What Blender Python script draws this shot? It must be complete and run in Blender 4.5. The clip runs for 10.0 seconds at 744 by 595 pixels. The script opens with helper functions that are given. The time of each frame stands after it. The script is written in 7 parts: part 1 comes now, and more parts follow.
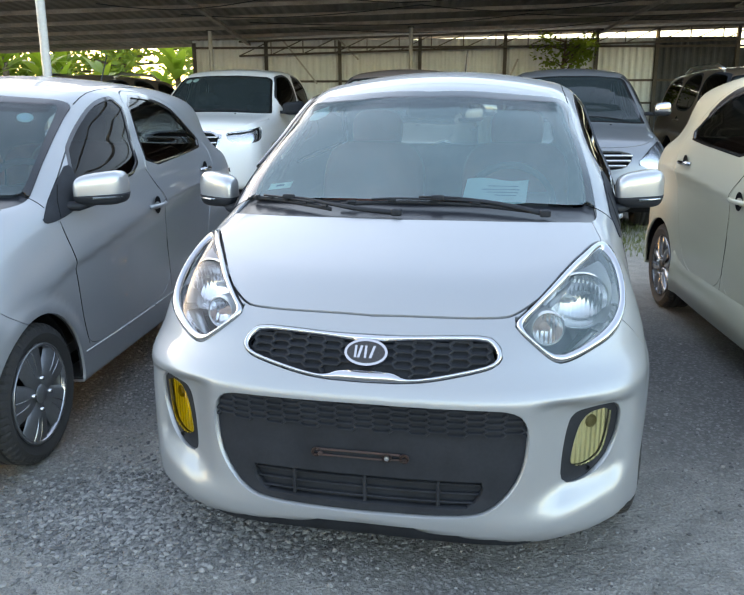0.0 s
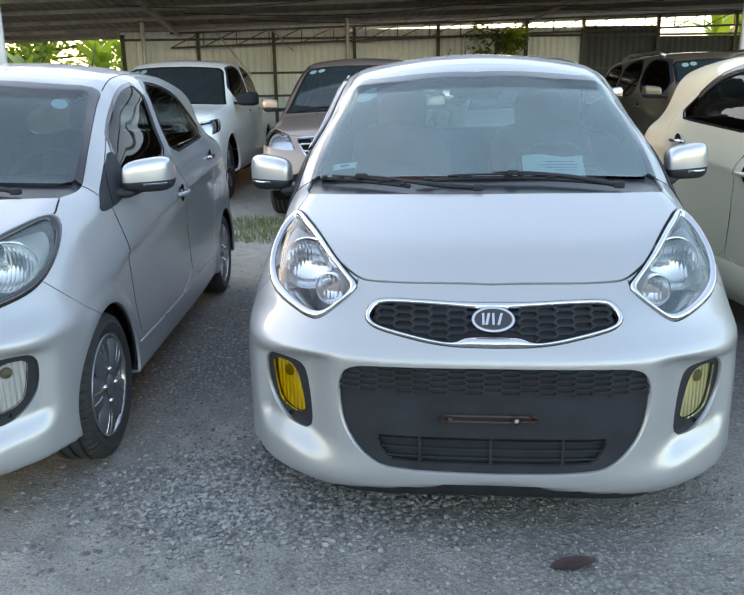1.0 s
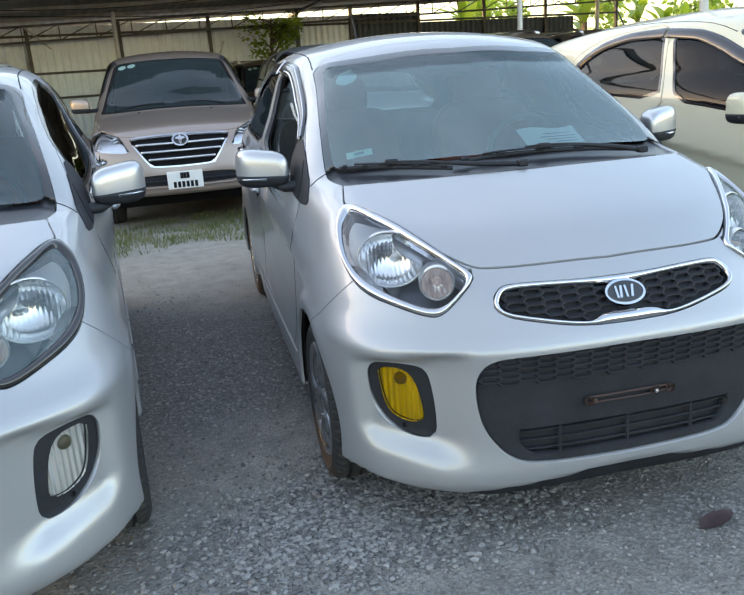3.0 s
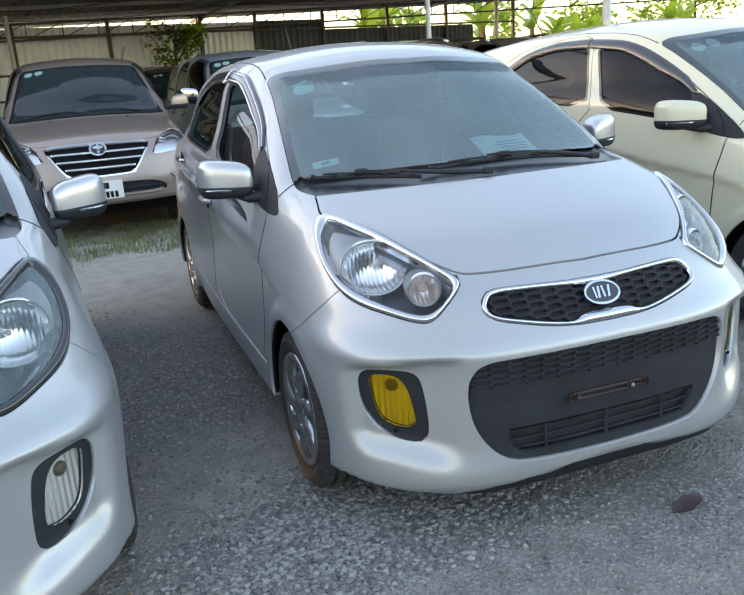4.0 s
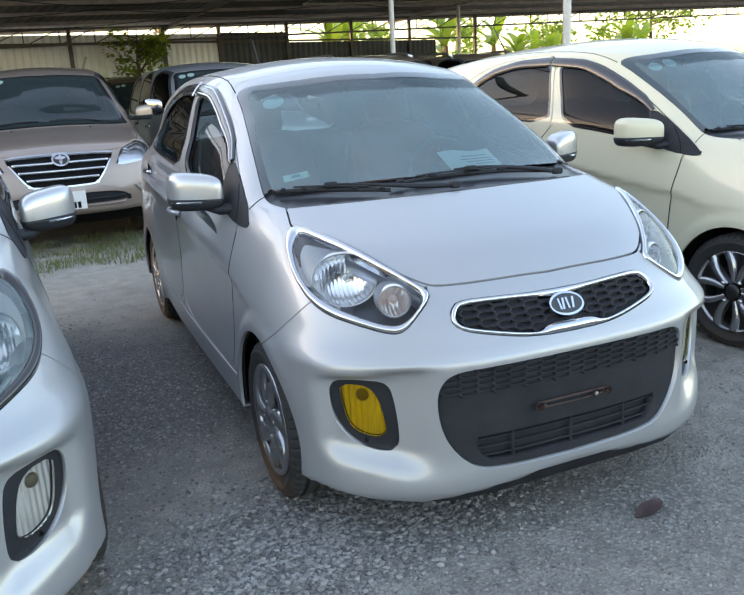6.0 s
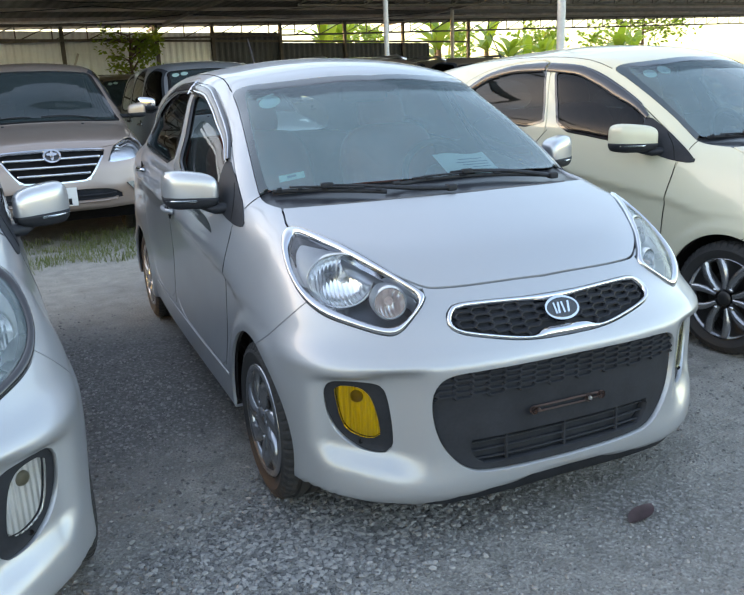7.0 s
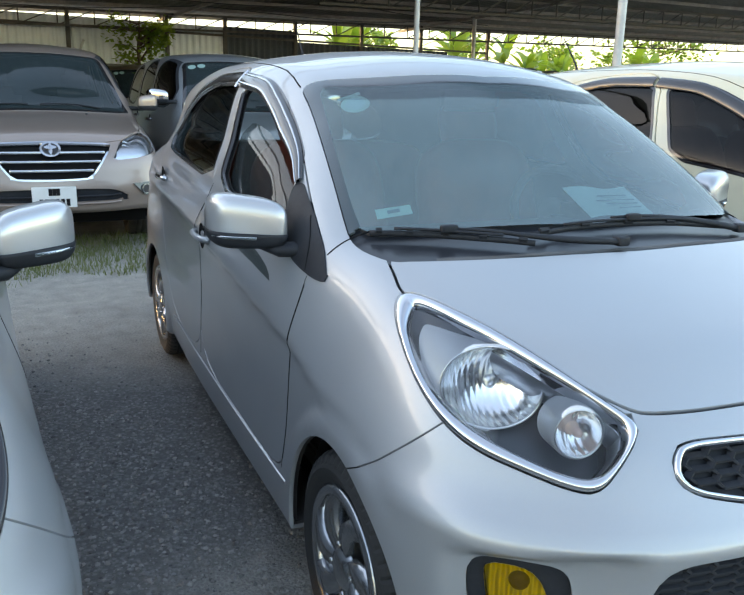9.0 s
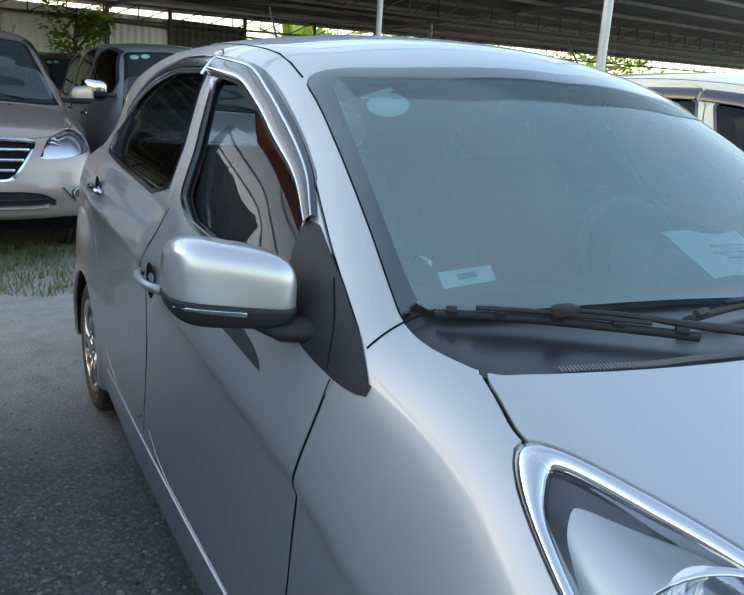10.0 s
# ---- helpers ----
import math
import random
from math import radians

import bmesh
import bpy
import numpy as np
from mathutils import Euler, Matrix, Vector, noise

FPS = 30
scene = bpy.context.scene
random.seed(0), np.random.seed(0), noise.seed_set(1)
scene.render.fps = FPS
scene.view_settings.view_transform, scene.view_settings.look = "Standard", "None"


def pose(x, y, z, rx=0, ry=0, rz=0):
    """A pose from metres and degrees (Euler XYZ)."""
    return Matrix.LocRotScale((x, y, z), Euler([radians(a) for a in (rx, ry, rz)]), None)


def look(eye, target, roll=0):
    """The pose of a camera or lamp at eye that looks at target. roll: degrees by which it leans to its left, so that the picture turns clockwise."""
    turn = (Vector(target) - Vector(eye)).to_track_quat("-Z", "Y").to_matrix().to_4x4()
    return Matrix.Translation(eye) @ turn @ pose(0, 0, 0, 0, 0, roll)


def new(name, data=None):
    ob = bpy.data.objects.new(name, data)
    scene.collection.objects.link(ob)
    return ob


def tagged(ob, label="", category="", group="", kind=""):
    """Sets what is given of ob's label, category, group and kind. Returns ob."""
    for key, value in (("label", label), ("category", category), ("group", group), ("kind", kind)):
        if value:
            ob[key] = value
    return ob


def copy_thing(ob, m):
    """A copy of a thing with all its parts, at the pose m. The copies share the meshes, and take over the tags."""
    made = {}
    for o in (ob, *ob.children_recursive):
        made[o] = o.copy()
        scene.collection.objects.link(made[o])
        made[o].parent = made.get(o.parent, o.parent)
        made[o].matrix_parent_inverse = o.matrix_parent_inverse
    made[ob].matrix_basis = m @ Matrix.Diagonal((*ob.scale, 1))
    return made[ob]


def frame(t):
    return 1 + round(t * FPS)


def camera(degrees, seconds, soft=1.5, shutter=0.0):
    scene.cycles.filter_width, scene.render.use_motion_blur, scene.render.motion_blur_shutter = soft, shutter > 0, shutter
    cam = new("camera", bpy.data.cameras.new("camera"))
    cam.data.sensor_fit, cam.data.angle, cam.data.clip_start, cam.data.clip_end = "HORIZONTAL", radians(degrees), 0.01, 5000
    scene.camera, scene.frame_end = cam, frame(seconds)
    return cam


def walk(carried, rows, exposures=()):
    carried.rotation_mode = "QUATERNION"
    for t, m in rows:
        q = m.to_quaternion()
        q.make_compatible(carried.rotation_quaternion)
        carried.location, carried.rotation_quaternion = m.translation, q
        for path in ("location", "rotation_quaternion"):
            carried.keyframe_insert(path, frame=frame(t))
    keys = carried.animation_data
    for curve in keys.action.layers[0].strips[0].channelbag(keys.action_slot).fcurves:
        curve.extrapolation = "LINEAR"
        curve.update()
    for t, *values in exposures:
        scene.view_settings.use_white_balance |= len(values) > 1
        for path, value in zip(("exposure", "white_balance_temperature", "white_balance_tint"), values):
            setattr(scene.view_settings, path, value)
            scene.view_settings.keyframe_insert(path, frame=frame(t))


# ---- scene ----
cam = camera(51.8, 10.0)
PATH = [
    (0, (0.05, 0.219, 1.312), (0.015, 2.157, 0.818), -0.2),
    (0.5, (-0.251, 0.167, 1.3), (-0.142, 2.102, 0.808), -1.3),
    (1, (-0.504, 0.179, 1.271), (-0.335, 2.105, 0.758), -1.0),
    (1.5, (-0.772, 0.263, 1.285), (-0.54, 2.175, 0.747), -1.6),
    (2, (-1.036, 0.313, 1.274), (-0.533, 2.172, 0.737), -2.1),
    (2.5, (-1.243, 0.428, 1.271), (-0.587, 2.237, 0.727), -2.2),
    (2.7, (-1.296, 0.512, 1.262), (-0.613, 2.31, 0.714), -3.1),
    (3.8, (-1.562, 0.696, 1.286), (-0.618, 2.369, 0.73), -4.0),
    (4, (-1.585, 0.697, 1.293), (-0.619, 2.358, 0.738), -4.0),
    (4.5, (-1.617, 0.692, 1.298), (-0.62, 2.337, 0.749), -3.9),
    (5, (-1.624, 0.691, 1.3), (-0.604, 2.324, 0.76), -3.6),
    (5.5, (-1.623, 0.686, 1.3), (-0.588, 2.311, 0.763), -3.4),
    (6, (-1.623, 0.678, 1.302), (-0.57, 2.293, 0.772), -3.2),
    (7.5, (-1.64, 0.728, 1.293), (-0.556, 2.324, 0.763), -1.7),
    (8, (-1.59, 0.924, 1.271), (-0.504, 2.515, 0.735), -0.9),
    (8.5, (-1.533, 1.19, 1.278), (-0.443, 2.783, 0.751), 1.0),
    (8.7, (-1.491, 1.319, 1.283), (-0.428, 2.926, 0.747), 0.5),
    (9, (-1.458, 1.567, 1.288), (-0.355, 3.156, 0.778), 1.4),
    (9.5, (-1.33, 1.904, 1.267), (-0.196, 3.475, 0.771), 2.3),
    (10, (-1.199, 2.277, 1.265), (0.032, 3.775, 0.772), 3.8),
]
walk(cam, [(t, look(eye, target, roll)) for t, eye, target, roll in PATH],
     [(0, 2.96, 7250, 16), (2.5, 2.83, 7300, 16), (5, 2.84, 7250, 17), (7.5, 2.82, 7200, 16), (8.5, 2.78, 7100, 14), (9.5, 2.65, 6850, 12), (10, 2.58, 6700, 11)])

# ---- sky, sun ----
world = bpy.data.worlds.new("sky")
scene.world = world
world.use_nodes = True
wn = world.node_tree
sky = wn.nodes.new("ShaderNodeTexSky")
sky.sky_type = "NISHITA"
sky.sun_disc = False
sky.sun_elevation, sky.sun_rotation = radians(7), radians(-45)
sky.air_density, sky.dust_density, sky.ozone_density = 1.0, 1.2, 1.4
# thin broken cloud over the whole sky
wc = wn.nodes.new("ShaderNodeTexCoord")
wnoise = wn.nodes.new("ShaderNodeTexNoise")
wnoise.inputs["Scale"].default_value, wnoise.inputs["Detail"].default_value = 2.2, 7
wn.links.new(wc.outputs["Generated"], wnoise.inputs["Vector"])
wrange = wn.nodes.new("ShaderNodeMapRange")
wrange.inputs[1].default_value, wrange.inputs[2].default_value = 0.38, 0.70
wrange.inputs[3].default_value, wrange.inputs[4].default_value = 0.03, 0.17
wn.links.new(wnoise.outputs[0], wrange.inputs[0])
wmix = wn.nodes.new("ShaderNodeMix")
wmix.data_type = "RGBA"
wn.links.new(wrange.outputs[0], wmix.inputs[0])
wn.links.new(sky.outputs[0], wmix.inputs[6])
wmix.inputs[7].default_value = (2.5, 2.4, 2.45, 1)
wn.links.new(wmix.outputs[2], wn.nodes["Background"].inputs[0])
wn.nodes["Background"].inputs[1].default_value = 0.18
sun_light = bpy.data.lights.new("sun", "SUN")
sun_light.energy, sun_light.angle, sun_light.color = 0.3, radians(0.6), (1.0, 0.90, 0.76)
sun = new("sun", sun_light)
SUN_DIR = Vector((math.sin(radians(45)) * math.cos(radians(7)), math.cos(radians(45)) * math.cos(radians(7)), math.sin(radians(7))))
sun.matrix_world = look((0, 0, 30), (-SUN_DIR.x, -SUN_DIR.y, 30 - SUN_DIR.z))

# ---- materials ----
def material(name, colour, rough=0.5, metal=0.0, coat=0.0, spec=0.5, vary=0.0, scale=8.0, bump=0.0, bump_scale=60.0, colour2=None, rough_vary=0.0, bump_dist=0.01):
    """Principled surface with noise at two scales in colour, roughness and relief."""
    m = bpy.data.materials.new(name)
    m.use_nodes = True
    t = m.node_tree
    b = t.nodes["Principled BSDF"]
    b.inputs["Base Color"].default_value = (*colour, 1)
    b.inputs["Roughness"].default_value = rough
    b.inputs["Metallic"].default_value = metal
    b.inputs["Coat Weight"].default_value = coat
    b.inputs["Coat Roughness"].default_value = 0.04
    b.inputs["Specular IOR Level"].default_value = spec
    co = t.nodes.new("ShaderNodeTexCoord")
    if vary or colour2:
        n1 = t.nodes.new("ShaderNodeTexNoise")
        n1.inputs["Scale"].default_value, n1.inputs["Detail"].default_value = scale, 6
        t.links.new(co.outputs["Object"], n1.inputs["Vector"])
        n2 = t.nodes.new("ShaderNodeTexNoise")
        n2.inputs["Scale"].default_value, n2.inputs["Detail"].default_value = scale * 9, 4
        t.links.new(co.outputs["Object"], n2.inputs["Vector"])
        add = t.nodes.new("ShaderNodeMath")
        add.operation = "MULTIPLY_ADD"
        t.links.new(n2.outputs[0], add.inputs[0])
        add.inputs[1].default_value = 0.5
        t.links.new(n1.outputs[0], add.inputs[2])
        ramp = t.nodes.new("ShaderNodeMapRange")
        ramp.inputs[1].default_value, ramp.inputs[2].default_value = 0.5, 1.0
        t.links.new(add.outputs[0], ramp.inputs[0])
        mix = t.nodes.new("ShaderNodeMix")
        mix.data_type = "RGBA"
        t.links.new(ramp.outputs[0], mix.inputs[0])
        c2 = colour2 or tuple(min(1, c * (1 + vary)) for c in colour)
        c1 = colour if colour2 else tuple(c * (1 - vary) for c in colour)
        mix.inputs[6].default_value, mix.inputs[7].default_value = (*c1, 1), (*c2, 1)
        t.links.new(mix.outputs[2], b.inputs["Base Color"])
        if rough_vary:
            rr = t.nodes.new("ShaderNodeMapRange")
            rr.inputs[3].default_value, rr.inputs[4].default_value = rough - rough_vary, rough + rough_vary
            t.links.new(n1.outputs[0], rr.inputs[0])
            t.links.new(rr.outputs[0], b.inputs["Roughness"])
    if bump:
        n3 = t.nodes.new("ShaderNodeTexNoise")
        n3.inputs["Scale"].default_value, n3.inputs["Detail"].default_value = bump_scale, 5
        t.links.new(co.outputs["Object"], n3.inputs["Vector"])
        bp = t.nodes.new("ShaderNodeBump")
        bp.inputs["Strength"].default_value, bp.inputs["Distance"].default_value = bump, bump_dist
        t.links.new(n3.outputs[0], bp.inputs["Height"])
        t.links.new(bp.outputs[0], b.inputs["Normal"])
    return m


def pane_material(name, tint, ior=1.5, rough=0.0, haze=0.0):
    """Thin glass: it lets the tinted view through and mirrors by Fresnel; haze is a flat film for dust and painted sky
    sheen.
    """
    m = bpy.data.materials.new(name)
    m.use_nodes = True
    t = m.node_tree
    t.nodes.remove(t.nodes["Principled BSDF"])
    out = t.nodes["Material Output"]
    tr = t.nodes.new("ShaderNodeBsdfTransparent")
    tr.inputs[0].default_value = (*tint, 1)
    gl = t.nodes.new("ShaderNodeBsdfGlossy")
    gl.inputs["Roughness"].default_value = rough
    fr = t.nodes.new("ShaderNodeFresnel")
    fr.inputs[0].default_value = ior
    mx = t.nodes.new("ShaderNodeMixShader")
    t.links.new(fr.outputs[0], mx.inputs[0])
    t.links.new(tr.outputs[0], mx.inputs[1])
    t.links.new(gl.outputs[0], mx.inputs[2])
    last = mx
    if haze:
        # flat blue-green film: dust, with the sky's reflection put into its colour
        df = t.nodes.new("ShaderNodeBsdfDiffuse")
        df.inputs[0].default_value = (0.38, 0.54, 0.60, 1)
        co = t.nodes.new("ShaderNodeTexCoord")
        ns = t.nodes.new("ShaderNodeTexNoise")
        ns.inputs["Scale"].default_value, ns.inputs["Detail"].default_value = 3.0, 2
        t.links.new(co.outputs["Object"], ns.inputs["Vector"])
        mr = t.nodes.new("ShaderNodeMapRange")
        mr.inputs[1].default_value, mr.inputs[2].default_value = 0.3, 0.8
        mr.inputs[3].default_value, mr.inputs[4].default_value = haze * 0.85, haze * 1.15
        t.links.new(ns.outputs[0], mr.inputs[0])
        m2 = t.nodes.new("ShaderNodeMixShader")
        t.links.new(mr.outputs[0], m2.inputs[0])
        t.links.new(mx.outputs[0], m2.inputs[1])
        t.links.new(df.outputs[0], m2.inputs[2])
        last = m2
    t.links.new(last.outputs[0], out.inputs[0])
    return m


def paint_material(name, colour, metal, rough=0.3, flake=0.08):
    """Car paint: flakes under clear lacquer, with a thin uneven film of dust."""
    m = material(name, colour, rough, metal, coat=0.7)
    t = m.node_tree
    b = t.nodes["Principled BSDF"]
    co = t.nodes.new("ShaderNodeTexCoord")
    n = t.nodes.new("ShaderNodeTexNoise")
    n.inputs["Scale"].default_value, n.inputs["Detail"].default_value = 900.0, 1
    t.links.new(co.outputs["Object"], n.inputs["Vector"])
    d = t.nodes.new("ShaderNodeTexNoise")
    d.inputs["Scale"].default_value, d.inputs["Detail"].default_value = 5.0, 3
    t.links.new(co.outputs["Object"], d.inputs["Vector"])
    mr = t.nodes.new("ShaderNodeMapRange")
    mr.inputs[1].default_value, mr.inputs[2].default_value = 0.0, 1.0
    mr.inputs[3].default_value, mr.inputs[4].default_value = rough - 0.04, rough + 0.06
    t.links.new(d.outputs[0], mr.inputs[0])
    t.links.new(mr.outputs[0], b.inputs["Roughness"])
    mix = t.nodes.new("ShaderNodeMix")
    mix.data_type = "RGBA"
    mix.inputs[6].default_value = (*[c * (1 - flake) for c in colour], 1)
    mix.inputs[7].default_value = (*[min(1, c * (1 + flake)) for c in colour], 1)
    t.links.new(n.outputs[0], mix.inputs[0])
    t.links.new(mix.outputs[2], b.inputs["Base Color"])
    b.inputs["Coat Roughness"].default_value = 0.03
    return m


SILVER = paint_material("silver_paint", (0.325, 0.338, 0.358), 0.48, 0.41)
SILVER_GLOSS = paint_material("polished_silver_paint", (0.42, 0.43, 0.45), 0.65, 0.28)
CREAM = paint_material("cream_paint", (0.50, 0.482, 0.368), 0.0, 0.35, 0.03)
WHITE = paint_material("white_paint", (0.78, 0.78, 0.77), 0.0, 0.35, 0.02)
BRONZE = paint_material("bronze_paint", (0.295, 0.232, 0.20), 0.5, 0.33)
GREY = paint_material("grey_paint", (0.25, 0.265, 0.285), 0.5, 0.33)
BROWN = paint_material("brown_paint", (0.17, 0.125, 0.085), 0.5, 0.3)
CHROME = material("chrome", (0.55, 0.56, 0.58), 0.06, 1.0)
DULL_CHROME = material("dull_chrome", (0.62, 0.63, 0.65), 0.28, 1.0)
PLASTIC = material("black_plastic", (0.018, 0.020, 0.025), 0.58, spec=0.2, vary=0.25, scale=12, bump=0.15, bump_scale=700, bump_dist=0.001)
COWL_BLACK = material("cowl_plastic", (0.016, 0.018, 0.023), 0.28, spec=0.4, vary=0.2)
STRIP_GREY = material("dusty_grey_plastic", (0.10, 0.105, 0.11), 0.6)
GLOSS_BLACK = material("gloss_black", (0.012, 0.012, 0.014), 0.12, coat=0.5)
# black border with the sky's reflection put into its bluish colour
SHEEN_BORDER = material("dusty_glass_border", (0.032, 0.045, 0.052), 0.12, coat=0.6, vary=0.08)
LAMP_GREY = material("lamp_housing_grey", (0.62, 0.63, 0.65), 0.3, 0.2)
VISOR = material("dark_visor_plastic", (0.03, 0.031, 0.036), 0.16, coat=0.2)
SMOKE = material("smoky_plastic", (0.05, 0.053, 0.06), 0.22, 0.1, coat=0.15)
DARK = material("dark_recess", (0.008, 0.008, 0.009), 0.8, spec=0.1)
RUBBER = material("tyre_rubber", (0.018, 0.018, 0.018), 0.75, vary=0.3, scale=9, colour2=(0.045, 0.042, 0.038), bump=0.2, bump_scale=300, bump_dist=0.001)
RIM_GREY = material("rim_grey", (0.20, 0.21, 0.225), 0.32, 0.7, vary=0.15)
RIM_SILVER = material("rim_silver", (0.36, 0.37, 0.39), 0.22, 0.9, vary=0.1)
RIM_DARK = material("rim_black", (0.02, 0.02, 0.021), 0.3, 0.3)
CABIN = material("cabin_trim", (0.05, 0.05, 0.052), 0.7, vary=0.2, bump=0.2, bump_scale=400, bump_dist=0.001)
LEATHER = material("red_leather", (0.26, 0.07, 0.045), 0.5, vary=0.2, scale=10, bump=0.25, bump_scale=120, bump_dist=0.002)
SEAT_DARK = material("dark_seat_fabric", (0.03, 0.03, 0.033), 0.85, vary=0.2, scale=30)
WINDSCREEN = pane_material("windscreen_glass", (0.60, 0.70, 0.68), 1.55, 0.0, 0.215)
# weaker painted sheen, for a screen that mirrors less sky
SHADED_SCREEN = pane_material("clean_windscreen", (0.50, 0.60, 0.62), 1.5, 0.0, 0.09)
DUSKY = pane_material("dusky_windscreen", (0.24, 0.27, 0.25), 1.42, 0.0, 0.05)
SUN_BAND = pane_material("tinted_sun_band", (0.90, 0.87, 0.87), 1.1)
TINTED = pane_material("tinted_glass", (0.14, 0.15, 0.15), 1.33)
# its faint film is dust plus reflected light painted pale
HALF_DOWN = pane_material("dusty_side_glass", (0.50, 0.52, 0.50), 1.33, 0.0, 0.03)
CLEAR = pane_material("clear_glass", (0.72, 0.78, 0.76), 1.5)
LENS = pane_material("lamp_lens", (0.93, 0.94, 0.95), 1.5)
LENS_HAZY = pane_material("hazy_lamp_lens", (0.80, 0.80, 0.78), 1.5, 0.05, 0.10)
YELLOW = pane_material("yellow_lens_film", (1.0, 0.77, 0.02), 1.5, 0.03)
PALE = pane_material("yellowed_lens", (0.92, 0.88, 0.62), 1.5, 0.05)
FOG_CLEAR = pane_material("clear_fog_lens", (0.95, 0.96, 0.97), 1.5, 0.02)
FOG_MIRROR = material("fluted_fog_reflector", (0.97, 0.97, 0.96), 0.15, 0.6)
BULB_CAP = material("dark_bulb_cap", (0.10, 0.09, 0.06), 0.5, 0.2)
AMBER = material("amber_bulb", (0.72, 0.52, 0.45), 0.25, coat=0.3)
PAPER = material("blue_paper", (0.62, 0.85, 0.88), 0.7, vary=0.04)
INK = material("ink", (0.12, 0.25, 0.33), 0.7)
# sticker colour darkened, in place of the shade behind dark glass
STICKER_DIM = material("faded_sticker", (0.20, 0.30, 0.28), 0.6)
STICKER = material("pale_green_sticker", (0.60, 0.86, 0.80), 0.5, vary=0.05)
RUST = material("rusty_metal", (0.055, 0.026, 0.022), 0.8, vary=0.3, scale=40, colour2=(0.03, 0.022, 0.02))
PLATE = material("white_plate", (0.72, 0.73, 0.72), 0.4, vary=0.05)
STEEL = material("galvanised_steel", (0.40, 0.41, 0.42), 0.5, 0.4, vary=0.15, scale=5)
OLD_STEEL = material("painted_old_steel", (0.07, 0.065, 0.06), 0.6, 0.2, vary=0.4, scale=4)
ROOF_STEEL = material("roof_steel", (0.30, 0.27, 0.24), 0.6, 0.1, vary=0.3, scale=4)
SHEET = material("weathered_grey_sheet", (0.66, 0.71, 0.75), 0.5, 0.1, scale=1.2, colour2=(0.78, 0.83, 0.87))
SHEET_DARK = material("dark_blue_sheet", (0.035, 0.045, 0.06), 0.6, vary=0.3, scale=2)
ROOF_SHEET = material("roof_sheet_underside", (0.145, 0.136, 0.122), 0.6, vary=0.28, scale=0.8)
LEAF = material("green_leaf", (0.06, 0.12, 0.02), 0.5, vary=0.4, scale=3, colour2=(0.13, 0.19, 0.03))
BANANA = material("banana_leaf", (0.10, 0.20, 0.02), 0.4, scale=2, colour2=(0.24, 0.30, 0.03))
BARK = material("bark", (0.12, 0.09, 0.06), 0.9, vary=0.3, scale=8, bump=0.5)
GRASS = material("grass_blades", (0.05, 0.075, 0.025), 0.7, scale=4, colour2=(0.17, 0.16, 0.075))
DEAD_LEAF = material("dry_red_leaf", (0.051, 0.031, 0.033), 0.6, vary=0.3, scale=30)
STONE = material("gravel_stone", (0.30, 0.30, 0.30), 0.85, vary=0.3, scale=25)
# each stone has a shade of its own
sg = STONE.node_tree.nodes.new("ShaderNodeNewGeometry")
sr = STONE.node_tree.nodes.new("ShaderNodeValToRGB")
sr.color_ramp.elements[0].color, sr.color_ramp.elements[1].color = (0.06, 0.06, 0.06, 1), (0.36, 0.352, 0.34, 1)
sr.color_ramp.elements.new(0.84).color = (0.145, 0.143, 0.139, 1)
STONE.node_tree.links.new(sg.outputs["Random Per Island"], sr.inputs[0])
STONE.node_tree.links.new(sr.outputs[0], STONE.node_tree.nodes["Principled BSDF"].inputs["Base Color"])
# lit copy of the leaf: low sun put into a brighter, yellower colour
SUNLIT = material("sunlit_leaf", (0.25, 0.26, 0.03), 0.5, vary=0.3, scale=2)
for leafy in (LEAF, BANANA, GRASS, SUNLIT):
    lb = leafy.node_tree.nodes["Principled BSDF"]
    lt = leafy.node_tree.nodes.new("ShaderNodeBsdfTranslucent")
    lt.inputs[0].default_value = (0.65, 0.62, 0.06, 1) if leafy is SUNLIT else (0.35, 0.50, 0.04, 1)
    lm = leafy.node_tree.nodes.new("ShaderNodeMixShader")
    lm.inputs[0].default_value = 0.15 if leafy is GRASS else 0.4
    leafy.node_tree.links.new(lb.outputs[0], lm.inputs[1])
    leafy.node_tree.links.new(lt.outputs[0], lm.inputs[2])
    leafy.node_tree.links.new(lm.outputs[0], leafy.node_tree.nodes["Material Output"].inputs[0])


